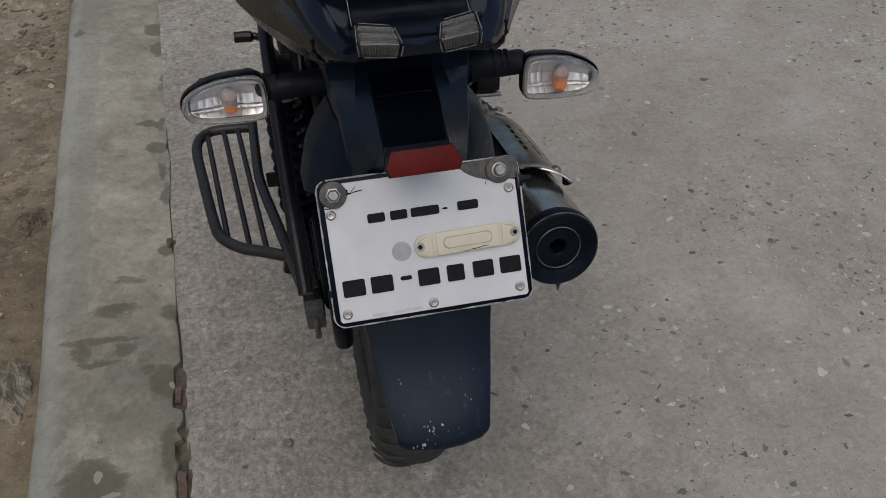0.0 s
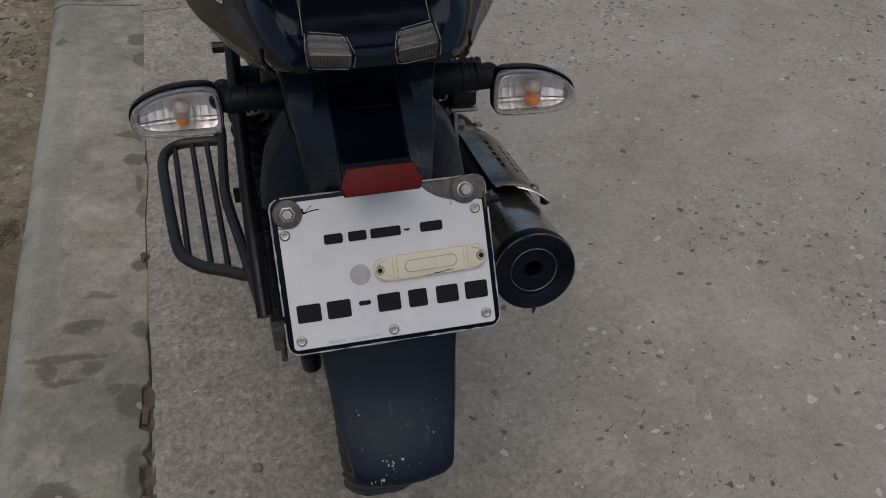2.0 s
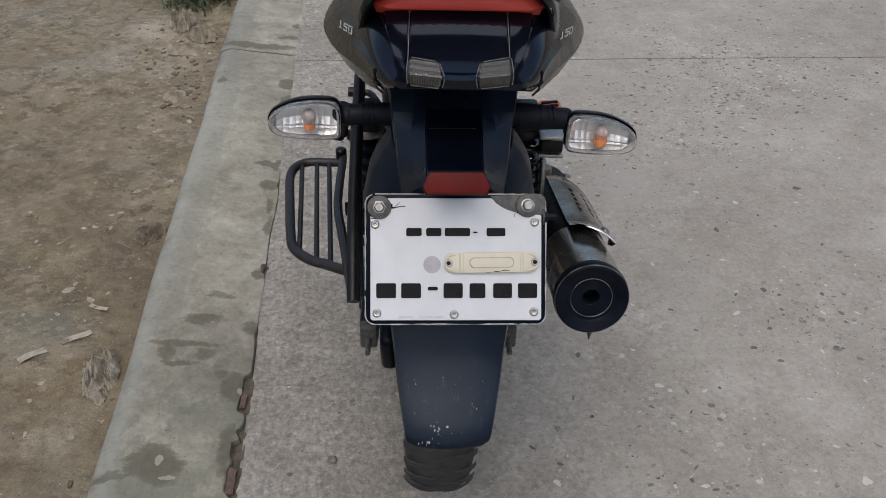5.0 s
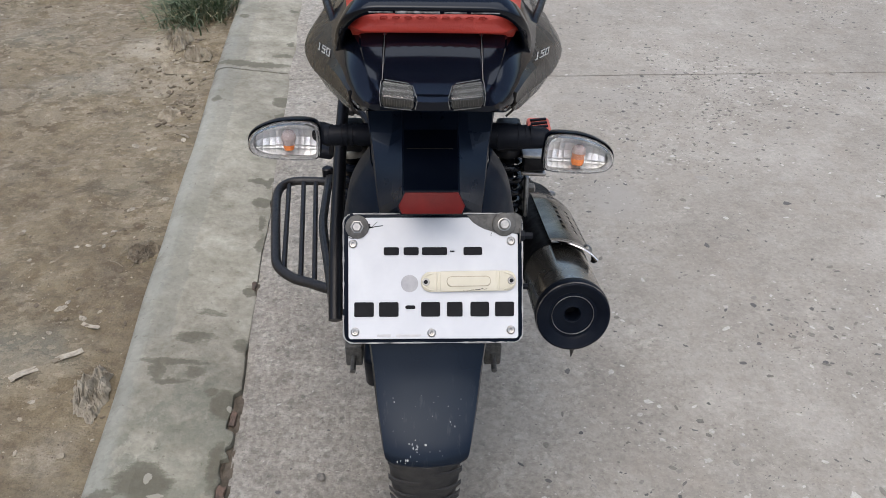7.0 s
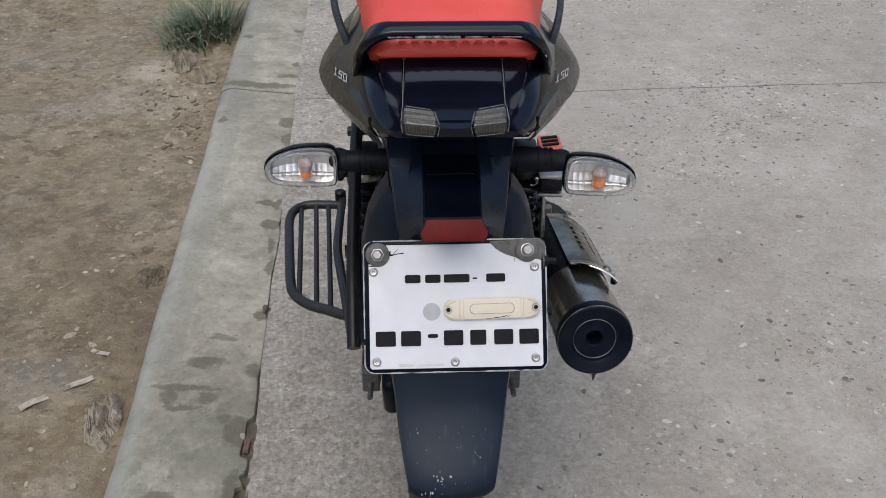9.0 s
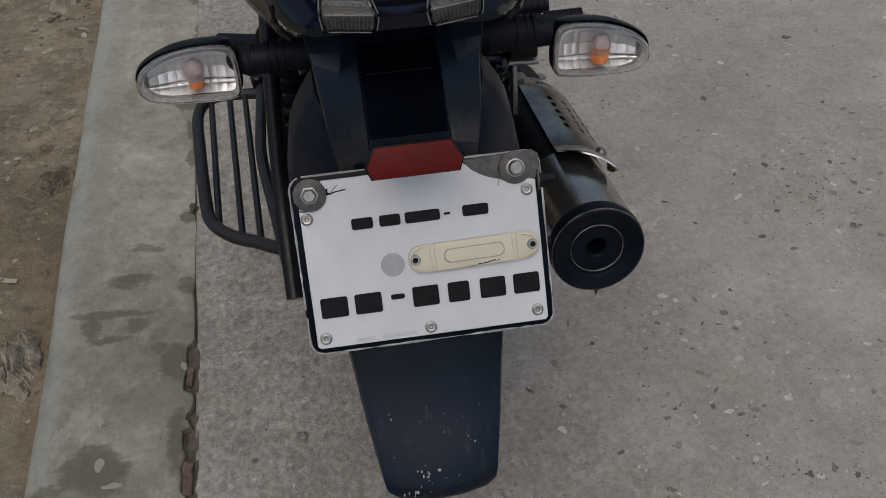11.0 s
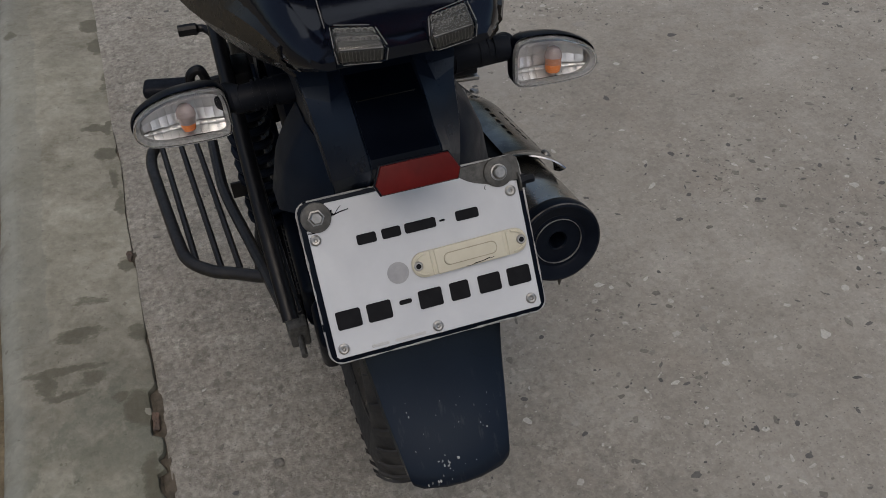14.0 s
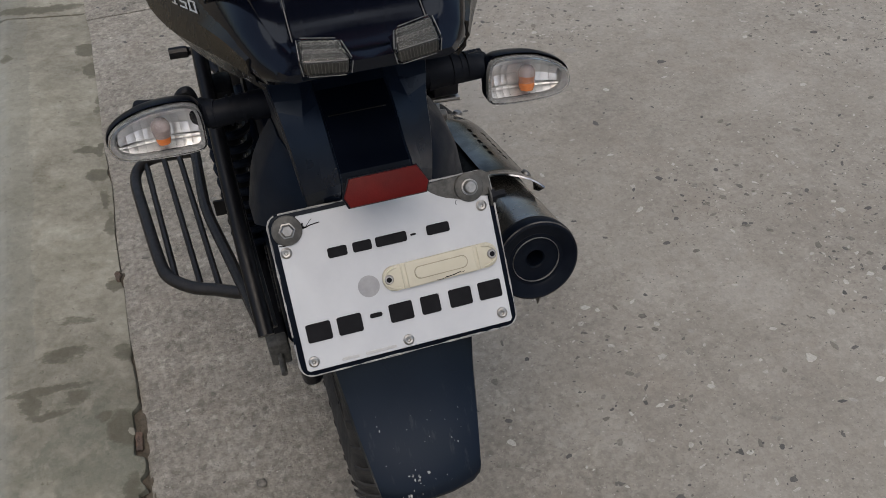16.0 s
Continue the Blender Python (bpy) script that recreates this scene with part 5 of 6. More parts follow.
    for z in (0.661, 0.596):
        stud = part("side_bolt", lathe([(0.0062, 0), (0.0062, 0.004), (0.0036, 0.0045), (0.0034, 0.0125), (0.0001, 0.0128)], pose(0.0895, 0.062, z, 0, 90, 0), 6), rubber_black, holder, "black bolt beside the plate")
        part("washer", lathe([(0.0082, -0.0012), (0.0082, 0.0), (0.004, 0.0002)], pose(0.0895, 0.062, z, 0, 90, 0), 20), washer_grey, stud)
    hexa = [(-0.0312, -0.0010), (-0.0248, 0.0118), (0.0248, 0.0118), (0.0312, -0.0010), (0.0280, -0.0085), (-0.0280, -0.0085)]
    red = part("red_reflector", prism(hexa, 0.006, frame_at((0.0, 0.0335, 0.7160), (1, 0, 0), (0, 0.592, 0.806)), 0.0012), reflector_red, bike, "faded red hexagonal reflector")
    part("reflector_rim", prism([(u * 1.035, v * 1.07) for u, v in hexa], 0.004, frame_at((0.0, 0.0335, 0.7160), (1, 0, 0), (0, 0.592, 0.806)) @ Matrix.Translation((0, 0, -0.0012)), 0.0008), plastic_dark, red, "black backing edge")
    part("reflector_mount", hull_box((0.034, 0.010, 0.040), frame_at((0.0, 0.0335, 0.7160), (1, 0, 0), (0, 0.592, 0.806)) @ Matrix.Translation((0, 0.002, -0.021)), 0.002), plastic_dark, red)


def build_seat():
    rows = []
    for y, hw, zt, zb in ((0.1215, 0.064, 0.8545, 0.8505), (0.1230, 0.0700, 0.859, 0.8495), (0.1300, 0.0765, 0.8660, 0.8470), (0.145, 0.0815, 0.8720, 0.838), (0.19, 0.0865, 0.878, 0.834), (0.25, 0.094, 0.880, 0.833), (0.34, 0.108, 0.872, 0.828), (0.46, 0.118, 0.856, 0.82), (0.60, 0.120, 0.815, 0.79), (0.78, 0.105, 0.805, 0.77), (0.92, 0.085, 0.82, 0.78)):
        h = zt - zb
        rows.append(mirrored([(0, y, zt), (hw * 0.55, y, zt - 0.03 * h), (hw * 0.86, y, zt - 0.16 * h), (hw * 0.918, y, zt - 0.42 * h), (hw, y, zb + 0.3 * h), (hw * 0.95, y, zb), (0, y, zb)]))
    seat = part("seat", loft(rows, closed=True, caps=True, per=5), seat_red, bike, "bright red vinyl seat cover", 60)
    bm = bmesh.new()
    for i in range(9):
        x = -0.046 + 0.0115 * i
        ring = [(x + 0.0030 * math.cos(g), 0.1262 - 0.0012 * math.sin(g), 0.8625 + 0.0020 * math.sin(g)) for g in (k * math.pi / 4 for k in range(9))]
        add_tube(bm, ring, 0.0007, 6, 2)
        add_tube(bm, [(x, 0.1264, 0.8620), (x, 0.1258, 0.8632)], 0.0008, 6, 0)
    part("stitching", bm, seat_red, seat, "embossed row of small rings")


def build_grab_rail():
    """Flat bar straight across behind the seat, bent tightly into broad arms that run down both sides."""
    side = [(0.0, 0.112, 0.8800), (0.030, 0.112, 0.8800), (0.052, 0.1125, 0.8796), (0.0630, 0.1140, 0.8778), (0.0715, 0.119, 0.8725), (0.0780, 0.128, 0.8640), (0.0835, 0.142, 0.8510), (0.0870, 0.158, 0.8360), (0.0890, 0.172, 0.8200)]
    path = spline([(-x, y, z) for x, y, z in reversed(side)] + side[1:], 5)
    rows = []
    for i, q in enumerate(path):
        way = (path[min(i + 1, len(path) - 1)] - path[max(i - 1, 0)]).normalized()
        k = min(1.0, max(0.0, abs(q.x) - 0.050) / 0.034)
        flat = Vector((0, -0.25, 1.0)).lerp(Vector((math.copysign(0.6, q.x), -0.35, 0.75)), k)
        u = (flat - way * flat.dot(way)).normalized()
        v = way.cross(u)
        a, b = 0.0048 + 0.001 * k, 0.0090 + 0.0050 * k ** 2
        rows.append([q + u * a * math.copysign(abs(math.cos(t)) ** 0.5, math.cos(t)) + v * b * math.copysign(abs(math.sin(t)) ** 0.5, math.sin(t)) for t in (2 * math.pi * j / 20 for j in range(20))])
    rail = part("grab_rail", loft(rows, closed=True, caps=True), gloss_black, bike, "scratched black grab rail", 50)
    # pale strips along the bar: scuffs, and the edge's sheen put into the colour
    for x0, x1, r in ((-0.058, -0.036, 0.0008), (-0.034, 0.006, 0.0014), (0.010, 0.030, 0.0009), (0.034, 0.060, 0.0006)):
        part("worn_edge", tube([(x0, 0.1026, 0.8766), ((x0 + x1) / 2, 0.1024, 0.8768), (x1, 0.1026, 0.8766)], r, 8), scuff_sheen, rail, "silvery edge, scuffs and painted sheen")
    for s in (-1, 1):
        part("side_rail", tube([(s * 0.106, 0.255, 0.786), (s * 0.113, 0.290, 0.797), (s * 0.124, 0.340, 0.794), (s * 0.140, 0.430, 0.786), (s * 0.150, 0.52, 0.776), (s * 0.146, 0.60, 0.75)], 0.0046, 12), frame_paint, bike, "black side tube")


def build_wheel():
    axle = Vector((-0.005, 0.390, 0.305))
    m = Matrix.Translation(axle) @ Matrix.Rotation(radians(90), 4, "Y")
    half = [(0.305, 0.0), (0.3035, 0.016), (0.297, 0.031), (0.284, 0.043), (0.266, 0.0480), (0.246, 0.0455), (0.230, 0.041), (0.218, 0.036)]
    prof = [(r, -w) for r, w in reversed(half)] + half[1:] + [(0.214, 0.0)]
    wheel = part("rear_wheel", lathe([(0.216, -0.034), (0.222, -0.038), (0.210, -0.030), (0.196, -0.014), (0.190, 0), (0.196, 0.014), (0.210, 0.030), (0.222, 0.038), (0.216, 0.034), (0.216, -0.034)], m, 64, False), pipe_black, bike, "black rear wheel")
    tyre = part("tyre", lathe(prof + prof[:1], m, 96, False), rubber, wheel, "dusty worn black tyre", 50)
    for k in range(6):
        part("spoke", hull_box((0.026, 0.022, 0.17), m @ Matrix.Rotation(radians(60 * k), 4, "Z") @ Matrix.Translation((0.118, 0, 0)) @ Matrix.Rotation(radians(90), 4, "Y"), 0.006), pipe_black, wheel)
    part("hub", lathe([(0.030, -0.085), (0.055, -0.07), (0.075, -0.045), (0.075, 0.05), (0.05, 0.07), (0.02, 0.09)], m, 40), steel, wheel, "dull alloy hub")
    # curved tread blocks
    def block(side, a, i):
        bm = bmesh.new()
        pts = []
        for j in range(6):
            w = 0.006 + 0.0085 * j
            r = 0.3050 - 0.9 * max(0, w - 0.012) ** 2 / 0.08 - 0.0022 * (j > 4)
            pts.append((r, side * w, a + 0.035 * (j / 5) ** 1.5))
        lows, highs = [], []
        for r, w, ang in pts:
            for width in (-0.017, 0.017):
                g = ang + width
                for lift, arr in ((-0.003, lows), (0.0003, highs)):
                    arr.append(bm.verts.new(m @ Vector(((r + lift) * math.cos(g), (r + lift) * math.sin(g), w))))
        for j in range(5):
            q = 2 * j
            bm.faces.new((highs[q], highs[q + 1], highs[q + 3], highs[q + 2]))
            bm.faces.new((lows[q], highs[q], highs[q + 2], lows[q + 2]))
            bm.faces.new((lows[q + 1], lows[q + 3], highs[q + 3], highs[q + 1]))
        bm.faces.new((lows[0], lows[1], highs[1], highs[0]))
        bm.faces.new((lows[10], highs[10], highs[11], lows[11]))
        part("tread_block", bm, rubber, tyre, angle=50)

    for i in range(46):
        for side in (-1, 1):
            block(side, 2 * math.pi * (i + 0.5 * (side > 0)) / 46, i)


def build_silencer():
    """Silencer body, rolled end cap with its outlet, perforated shield, drip spike."""
    p0, p1 = Vector((0.1765, 0.1590, 0.4720)), Vector((0.173, 0.600, 0.362))
    way = (p1 - p0).normalized()
    m = frame_at(p0, way.cross(Vector((0, 0, 1))), Vector((0, 0, 1)) - way * way.z)
    m = Matrix.Translation(p0) @ (m.to_3x3().to_4x4())
    # m's z axis: check that it runs forwards
    if (m.to_3x3() @ Vector((0, 0, 1))).dot(way) < 0:
        m = m @ Matrix.Rotation(radians(180), 4, "X")
    pipe = part("silencer", lathe([(0.0446, 0.0155), (0.0450, 0.030), (0.0450, 0.060), (0.0445, 0.20), (0.0430, 0.34), (0.0380, 0.42), (0.0260, 0.47), (0.018, 0.52)], m, 64, False), pipe_steel, bike, "smoked metal silencer")
    part("end_cap", lathe([(0.0450, 0.016), (0.0462, 0.012), (0.0464, 0.004), (0.0450, -0.001), (0.0430, -0.002), (0.0400, -0.0004), (0.0330, 0.0012), (0.0300, 0.0034), (0.0262, 0.0035), (0.0250, 0.0050), (0.0180, 0.0058), (0.0125, 0.0060), (0.0108, 0.0052), (0.0095, 0.0066), (0.0090, 0.055)], m, 64, False), cap_black, pipe, "black enamelled end cap", 30)
    part("front_sleeve", lathe([(0.0452, 0.130), (0.0456, 0.150), (0.0452, 0.21), (0.0438, 0.34), (0.0388, 0.42), (0.0268, 0.47)], m, 64, False), soot, pipe, "sooty black front sleeve")
    part("cap_ring", lathe([(0.0262, 0.0035), (0.0257, 0.0020), (0.0252, 0.0038)], m, 64, False), ring_grey, pipe, "worn bright ring")
    # thin pale line round the cap: the rim highlight put into the colour
    part("cap_rim", lathe([(0.0460, 0.0004), (0.0456, -0.0008), (0.0450, -0.0010)], m, 64, False), cap_glint, pipe, "cap rim with its highlight painted on")
    part("outlet", lathe([(0.0088, 0.03), (0.0001, 0.03)], m, 24, False), soot, pipe, "sooty outlet")
    part("drip_spike", lathe([(0.0052, -0.004), (0.0040, 0.006), (0.0006, 0.022)], frame_at(m @ Vector((0, 0, 0.004)) + Vector((0.004, -0.002, -0.0450)), (1, 0, 0), (0, 1, 0)) @ Matrix.Rotation(radians(180), 4, "X"), 8), pipe_black, pipe)
    # shield: a part-shell standing off the pipe, with two rows of square holes
    up = m.to_3x3().inverted() @ Vector((0, 0, 1))
    a0 = math.atan2(up.y, up.x)
    right = m.to_3x3().inverted() @ Vector((1, 0, 0))
    turn = 1 if math.cos(math.atan2(right.y, right.x) - a0 - math.pi / 2) > 0 else -1
    bm = bmesh.new()
    na, nh = 54, 108
    lo, hi = -14, 55
    grid = []
    for j in range(nh + 1):
        h = 0.103 + 0.237 * j / nh
        row = []
        for i in range(na + 1):
            ang = lo + (hi - lo) * i / na
            r = 0.0545 + (0.0030 * math.exp(-((h - 0.103) / 0.009) ** 2)) - 0.008 * max(0, (h - 0.280) / 0.06) ** 2
            cut = 0.022 * max(0.0, (25 - ang) / 75) ** 1.4
            q = a0 + turn * radians(ang)
            row.append(bm.verts.new(m @ Vector((r * math.cos(q), r * math.sin(q), h + cut))))
        grid.append(row)
    holes = set()
    for r0, first in ((20, 29), (34, 27), (46, 25)):
        for k in range(5):
            for dj in range(5):
                for di in range(4):
                    holes.add((first + 9 * k + dj, r0 + di))
    for j in range(nh):
        for i in range(na):
            if (j, i) not in holes:
                bm.faces.new((grid[j][i], grid[j][i + 1], grid[j + 1][i + 1], grid[j + 1][i]))
    bmesh.ops.recalc_face_normals(bm, faces=bm.faces)
    bmesh.ops.solidify(bm, geom=bm.faces[:], thickness=0.0016)
    shield = part("heat_shield", bm, chrome, pipe, "dark chrome heat shield with square holes", 30)
    # rolled bright lip along the rear edge of the shield
    lip = []
    for i in range(31):
        ang = lo + (hi - lo) * i / 30
        h0 = 0.103 + 0.022 * max(0.0, (25 - ang) / 75) ** 1.4
        q = a0 + turn * radians(ang)
        wide = (0.60 + 1.05 * i / 27) if i <= 27 else 1.65 * (1 - 0.22 * (i - 27))
        curl = 0.0 if i <= 27 else 0.0022 * (i - 27)
        lip.append([m @ Vector(((r - curl) * math.cos(q), (r - curl) * math.sin(q), h0 + dh * wide)) for r, dh in ((0.0562, 0.0060), (0.0582, 0.0005), (0.0598, -0.0075), (0.0600, -0.0125), (0.0584, -0.0132), (0.0568, -0.0070), (0.0547, 0.0050))])
    part("shield_lip", loft(lip, closed=True, caps=True), lip_chrome, shield, "bright flared chrome lip", 40)
    for h, ang in ((0.128, 46), (0.322, 20)):
        q = a0 + turn * radians(ang)
        c = m @ Vector((0.0545 * math.cos(q), 0.0545 * math.sin(q), h))
        out = (m.to_3x3() @ Vector((math.cos(q), math.sin(q), 0))).normalized()
        part("shield_bolt", lathe([(0.0065, 0), (0.006, 0.003), (0.003, 0.0045), (0.0001, 0.0046)], frame_at(c, out.orthogonal(), out.cross(out.orthogonal())), 20), bolt_grey, shield)
    part("bracket", hull_box((0.006, 0.05, 0.09), pose(0.140, 0.43, 0.475, -20), 0.002), frame_paint, bike)
    part("bracket_bolt", lathe([(0.008, 0), (0.008, 0.006), (0.0001, 0.007)], pose(0.143, 0.43, 0.505, 0, 90, 0), 6), steel, bike)


def build_shock(s):
    top, low = Vector((0.111 if s > 0 else -0.1035, 0.400, 0.592)), Vector((0.111 if s > 0 else -0.1035, 0.415, 0.330))
    shock = part("shock_absorber", tube([top, low], 0.011, 16, 0), frame_paint, bike, "black shock absorber with coil spring")
    turns, pts = 9, []
    for i in range(turns * 14 + 1):
        a = 2 * math.pi * i / 14
        q = top.lerp(low, 0.10 + 0.72 * i / (turns * 14))
        pts.append(q + Vector((0.0212 * math.cos(a), 0.0212 * math.sin(a), 0)))
    # left spring takes a duller black: its shade is put into the material
    part("spring", tube(pts, 0.0052, 10, 0), spring_paint if s > 0 else cap_black, shock, "black coil spring")
    part("top_mount", hull_box((0.034, 0.044, 0.034), Matrix.Translation(top), 0.006), frame_paint, shock)
    part("collar", lathe([(0.022, 0), (0.0235, 0.004), (0.0235, 0.010), (0.022, 0.013)], Matrix.Translation(top.lerp(low, 0.10)), 24), steel if s < 0 else frame_paint, shock, "bright spring collar" if s < 0 else "black spring collar")
    if s > 0:
        part("mount_block", hull_box((0.030, 0.026, 0.020), pose(0.146, 0.385, 0.560), 0.003), frame_paint, shock)
        for dz in (0.0135, -0.0135):
            part("mount_plate", hull_box((0.034, 0.028, 0.005), pose(0.145, 0.384, 0.560 + dz, 0, 4, 0), 0.0015), steel, shock, "bare metal mounting plate")
        part("hanger", hull_box((0.006, 0.030, 0.060), pose(0.140, 0.400, 0.497, -12), 0.002), bolt_grey, shock, "grey hanger plate")
        part("hanger_bolt", lathe([(0.0075, 0), (0.0075, 0.008), (0.004, 0.010), (0.0001, 0.010)], pose(0.143, 0.398, 0.508, 0, 90, 0), 6), bolt_grey, shock)


def build_step_guard():
    """Side step: an outer loop of tube with three bars, hung from upright tubes."""
    loop = [(-0.112, 0.206, 0.477), (-0.130, 0.216, 0.473), (-0.152, 0.234, 0.467), (-0.176, 0.250, 0.463), (-0.1975, 0.275, 0.461), (-0.2065, 0.310, 0.459), (-0.2210, 0.420, 0.452), (-0.2265, 0.472, 0.4485), (-0.2220, 0.500, 0.448), (-0.205, 0.514, 0.4485), (-0.175, 0.512, 0.450), (-0.150, 0.505, 0.453)]
    guard = part("side_step", tube(loop, 0.0068, 12), guard_paint, bike, "black tubular side step on the left flank")
    for (x0, y0, z0), (x1, y1, z1) in (((-0.212, 0.505, 0.448), (-0.190, 0.266, 0.462)), ((-0.190, 0.510, 0.449), (-0.166, 0.250, 0.463)), ((-0.171, 0.508, 0.451), (-0.147, 0.238, 0.464))):
        part("bar", tube([(x0, y0, z0), (x1, y1, z1)], 0.0036, 8, 0), guard_paint, guard)
    part("stay", tube([(-0.150, 0.515, 0.456), (-0.149, 0.42, 0.462), (-0.146, 0.36, 0.466), (-0.130, 0.26, 0.474), (-0.113, 0.150, 0.486)], 0.0062, 10), guard_paint, guard)
    part("upright", tube([(-0.110, 0.126, 0.496), (-0.111, 0.160, 0.521), (-0.112, 0.210, 0.553), (-0.1125, 0.300, 0.593), (-0.1130, 0.400, 0.625), (-0.1120, 0.540, 0.655)], 0.0080, 12), frame_paint, guard)
    part("upright", tube([(-0.1035, 0.136, 0.494), (-0.1075, 0.210, 0.540), (-0.1110, 0.300, 0.578), (-0.1140, 0.420, 0.608), (-0.116, 0.560, 0.63)], 0.0060, 10), frame_paint, guard)
    part("clamp_bolt", lathe([(0.008, 0), (0.0085, 0.004), (0.0085, 0.016), (0.006, 0.018), (0.0001, 0.018)], pose(-0.153, 0.520, 0.452, 0, 0, 0), 12), frame_paint, guard)
    part("clamp_plate", hull_box((0.020, 0.004, 0.022), pose(-0.130, 0.40, 0.440), 0.001), frame_paint, guard)


def build_chassis():
    for s in (-1, 1):
        arm = part("swing_arm", hull_box((0.026, 0.52, 0.040), pose(s * 0.098 - 0.006, 0.53, 0.322, 2), 0.006), frame_paint, bike)
        part("chain_adjuster", hull_box((0.024, 0.020, 0.036), pose(s * 0.098 - 0.006, 0.268, 0.316), 0.003), washer_grey, arm, "dull metal chain adjuster")
        part("adjuster_stud", lathe([(0.0038, 0), (0.0038, 0.034), (0.0001, 0.0345)], pose(s * 0.098 - 0.006, 0.262, 0.316, 90), 10), washer_grey, arm)
        part("frame_tube", tube([(s * 0.085, 0.30, 0.74), (s * 0.092, 0.42, 0.70), (s * 0.095, 0.60, 0.62), (s * 0.090, 0.80, 0.45), (s * 0.085, 0.85, 0.32)], 0.013, 12), frame_paint, bike)
    # chain case on the left
    part("chain_case", hull_box((0.026, 0.46, 0.075), pose(-0.078, 0.49, 0.365, 3), 0.012, 3), plastic_dark, bike, "black chain case")
    part("chain_lip", hull_box((0.024, 0.060, 0.078), pose(-0.0735, 0.228, 0.345, 18), 0.010, 3), plastic_dark, bike)
    part("chain", links(), frame_paint, bike, "dark chain beside the wheel")
    # rider and pillion pegs, gear lever and brake pedal
    for s, y, z, x0, x1 in ((1, 0.835, 0.33, 0.195, 0.285), (1, 0.790, 0.33, 0.27, 0.33)):
        peg = part("foot_peg", tube([(s * x0, y, z), (s * x1, y, z)], 0.0125, 14, 0), rubber_black, bike, "ribbed black rubber foot peg")
        bm = bmesh.new()
        for i in range(9):
            bmesh.ops.create_cone(bm, cap_ends=True, segments=14, radius1=0.0142, radius2=0.0142, depth=0.0045, matrix=Matrix.Translation((s * (x0 + (x1 - x0) * (i + 0.5) / 9), y, z)) @ Matrix.Rotation(radians(90), 4, "Y"))
        part("peg_ribs", bm, rubber_black, peg)
        part("peg_stem", tube([(s * (x0 + 0.004), y, z), (s * 0.09, y + 0.02, z + 0.01)], 0.010, 10, 0), frame_paint, peg)
    pad = part("pillion_peg", hull_box((0.074, 0.034, 0.020), pose(-0.205, 0.785, 0.352, 0, 4, -8), 0.007, 3), rubber_black, bike, "flat dark grey rubber peg")
    part("peg_clamp", tube([(-0.172, 0.770, 0.352), (-0.166, 0.768, 0.378), (-0.152, 0.766, 0.384), (-0.146, 0.766, 0.362), (-0.150, 0.768, 0.340)], 0.0075, 10), frame_paint, pad)
    part("peg_stem", tube([(-0.165, 0.775, 0.350), (-0.10, 0.79, 0.345)], 0.010, 10, 0), frame_paint, pad)
    pedal = part("brake_pedal", prism(rounded(0.046, 0.058, 0.010, 4), 0.014, pose(0.232, 0.925, 0.318), 0.003), pedal_red, bike, "faded red rubber brake pedal pad")
    for k in (-1, 0, 1):
        part("pad_rib", hull_box((0.034, 0.006, 0.005), pose(0.232, 0.925 + 0.015 * k, 0.3335, 0, 0, 12), 0.001), rubber_black, pedal)
    part("pedal_arm", tube([(0.23, 0.93, 0.316), (0.18, 0.90, 0.31), (0.12, 0.85, 0.31)], 0.007, 8), frame_paint, pedal)
    part("gear_lever", tube([(-0.176, 0.984, 0.332), (-0.150, 0.982, 0.332), (-0.128, 0.974, 0.330), (-0.10, 0.90, 0.325)], [0.0105] * 8 + [0.007] * 11, 10), frame_paint, bike)
    # engine case and stand legs that carry the bike
    part("engine_case", hull_box((0.20, 0.30, 0.26), pose(0, 0.95, 0.36), 0.05, 4), frame_paint, bike)
    for s in (-1, 1):
        part("stand_leg", tube([(s * 0.07, 0.72, 0.30), (s * 0.11, 0.70, 0.15), (s * 0.14, 0.68, 0.012)], 0.012, 10, 3), frame_paint, bike)


def links():
    bm = bmesh.new()
    for i in range(34):
        t = i / 33
        c = Vector((-0.089, 0.290, 0.362)).lerp(Vector((-0.089, 0.62, 0.385)), t)
        tmp = hull_box((0.010, 0.0085, 0.010), Matrix.Translation(c), 0.001, 1)
        me = bpy.data.meshes.new("tmp")
        tmp.to_mesh(me)
        tmp.free()
        bm.from_mesh(me)
        bpy.data.meshes.remove(me)
    return bm


island_white = worn("pale chips", (0.15, 0.155, 0.155), (0.36, 0.36, 0.345), 300, (0.7, 0.85), bump=0.2)
build_tail()
for s in (-1, 1):
    build_tail_lamp(s)
    build_indicator(s)
    build_shock(s)
build_under_tail()
build_wheel_arch()
build_rear_fender()
build_plate()
build_seat()
build_grab_rail()
swing = Matrix.Translation((0, 0.04, 0)) @ Matrix.Rotation(radians(-1.2), 4, "Z") @ Matrix.Translation((0, -0.04, 0))
for ob in list(bike.children):
    if ob.name.split(".")[0] in ("tail_cowl", "seat", "grab_rail", "side_rail"):
        ob.matrix_basis = swing
build_wheel()
build_silencer()
build_step_guard()
build_chassis()


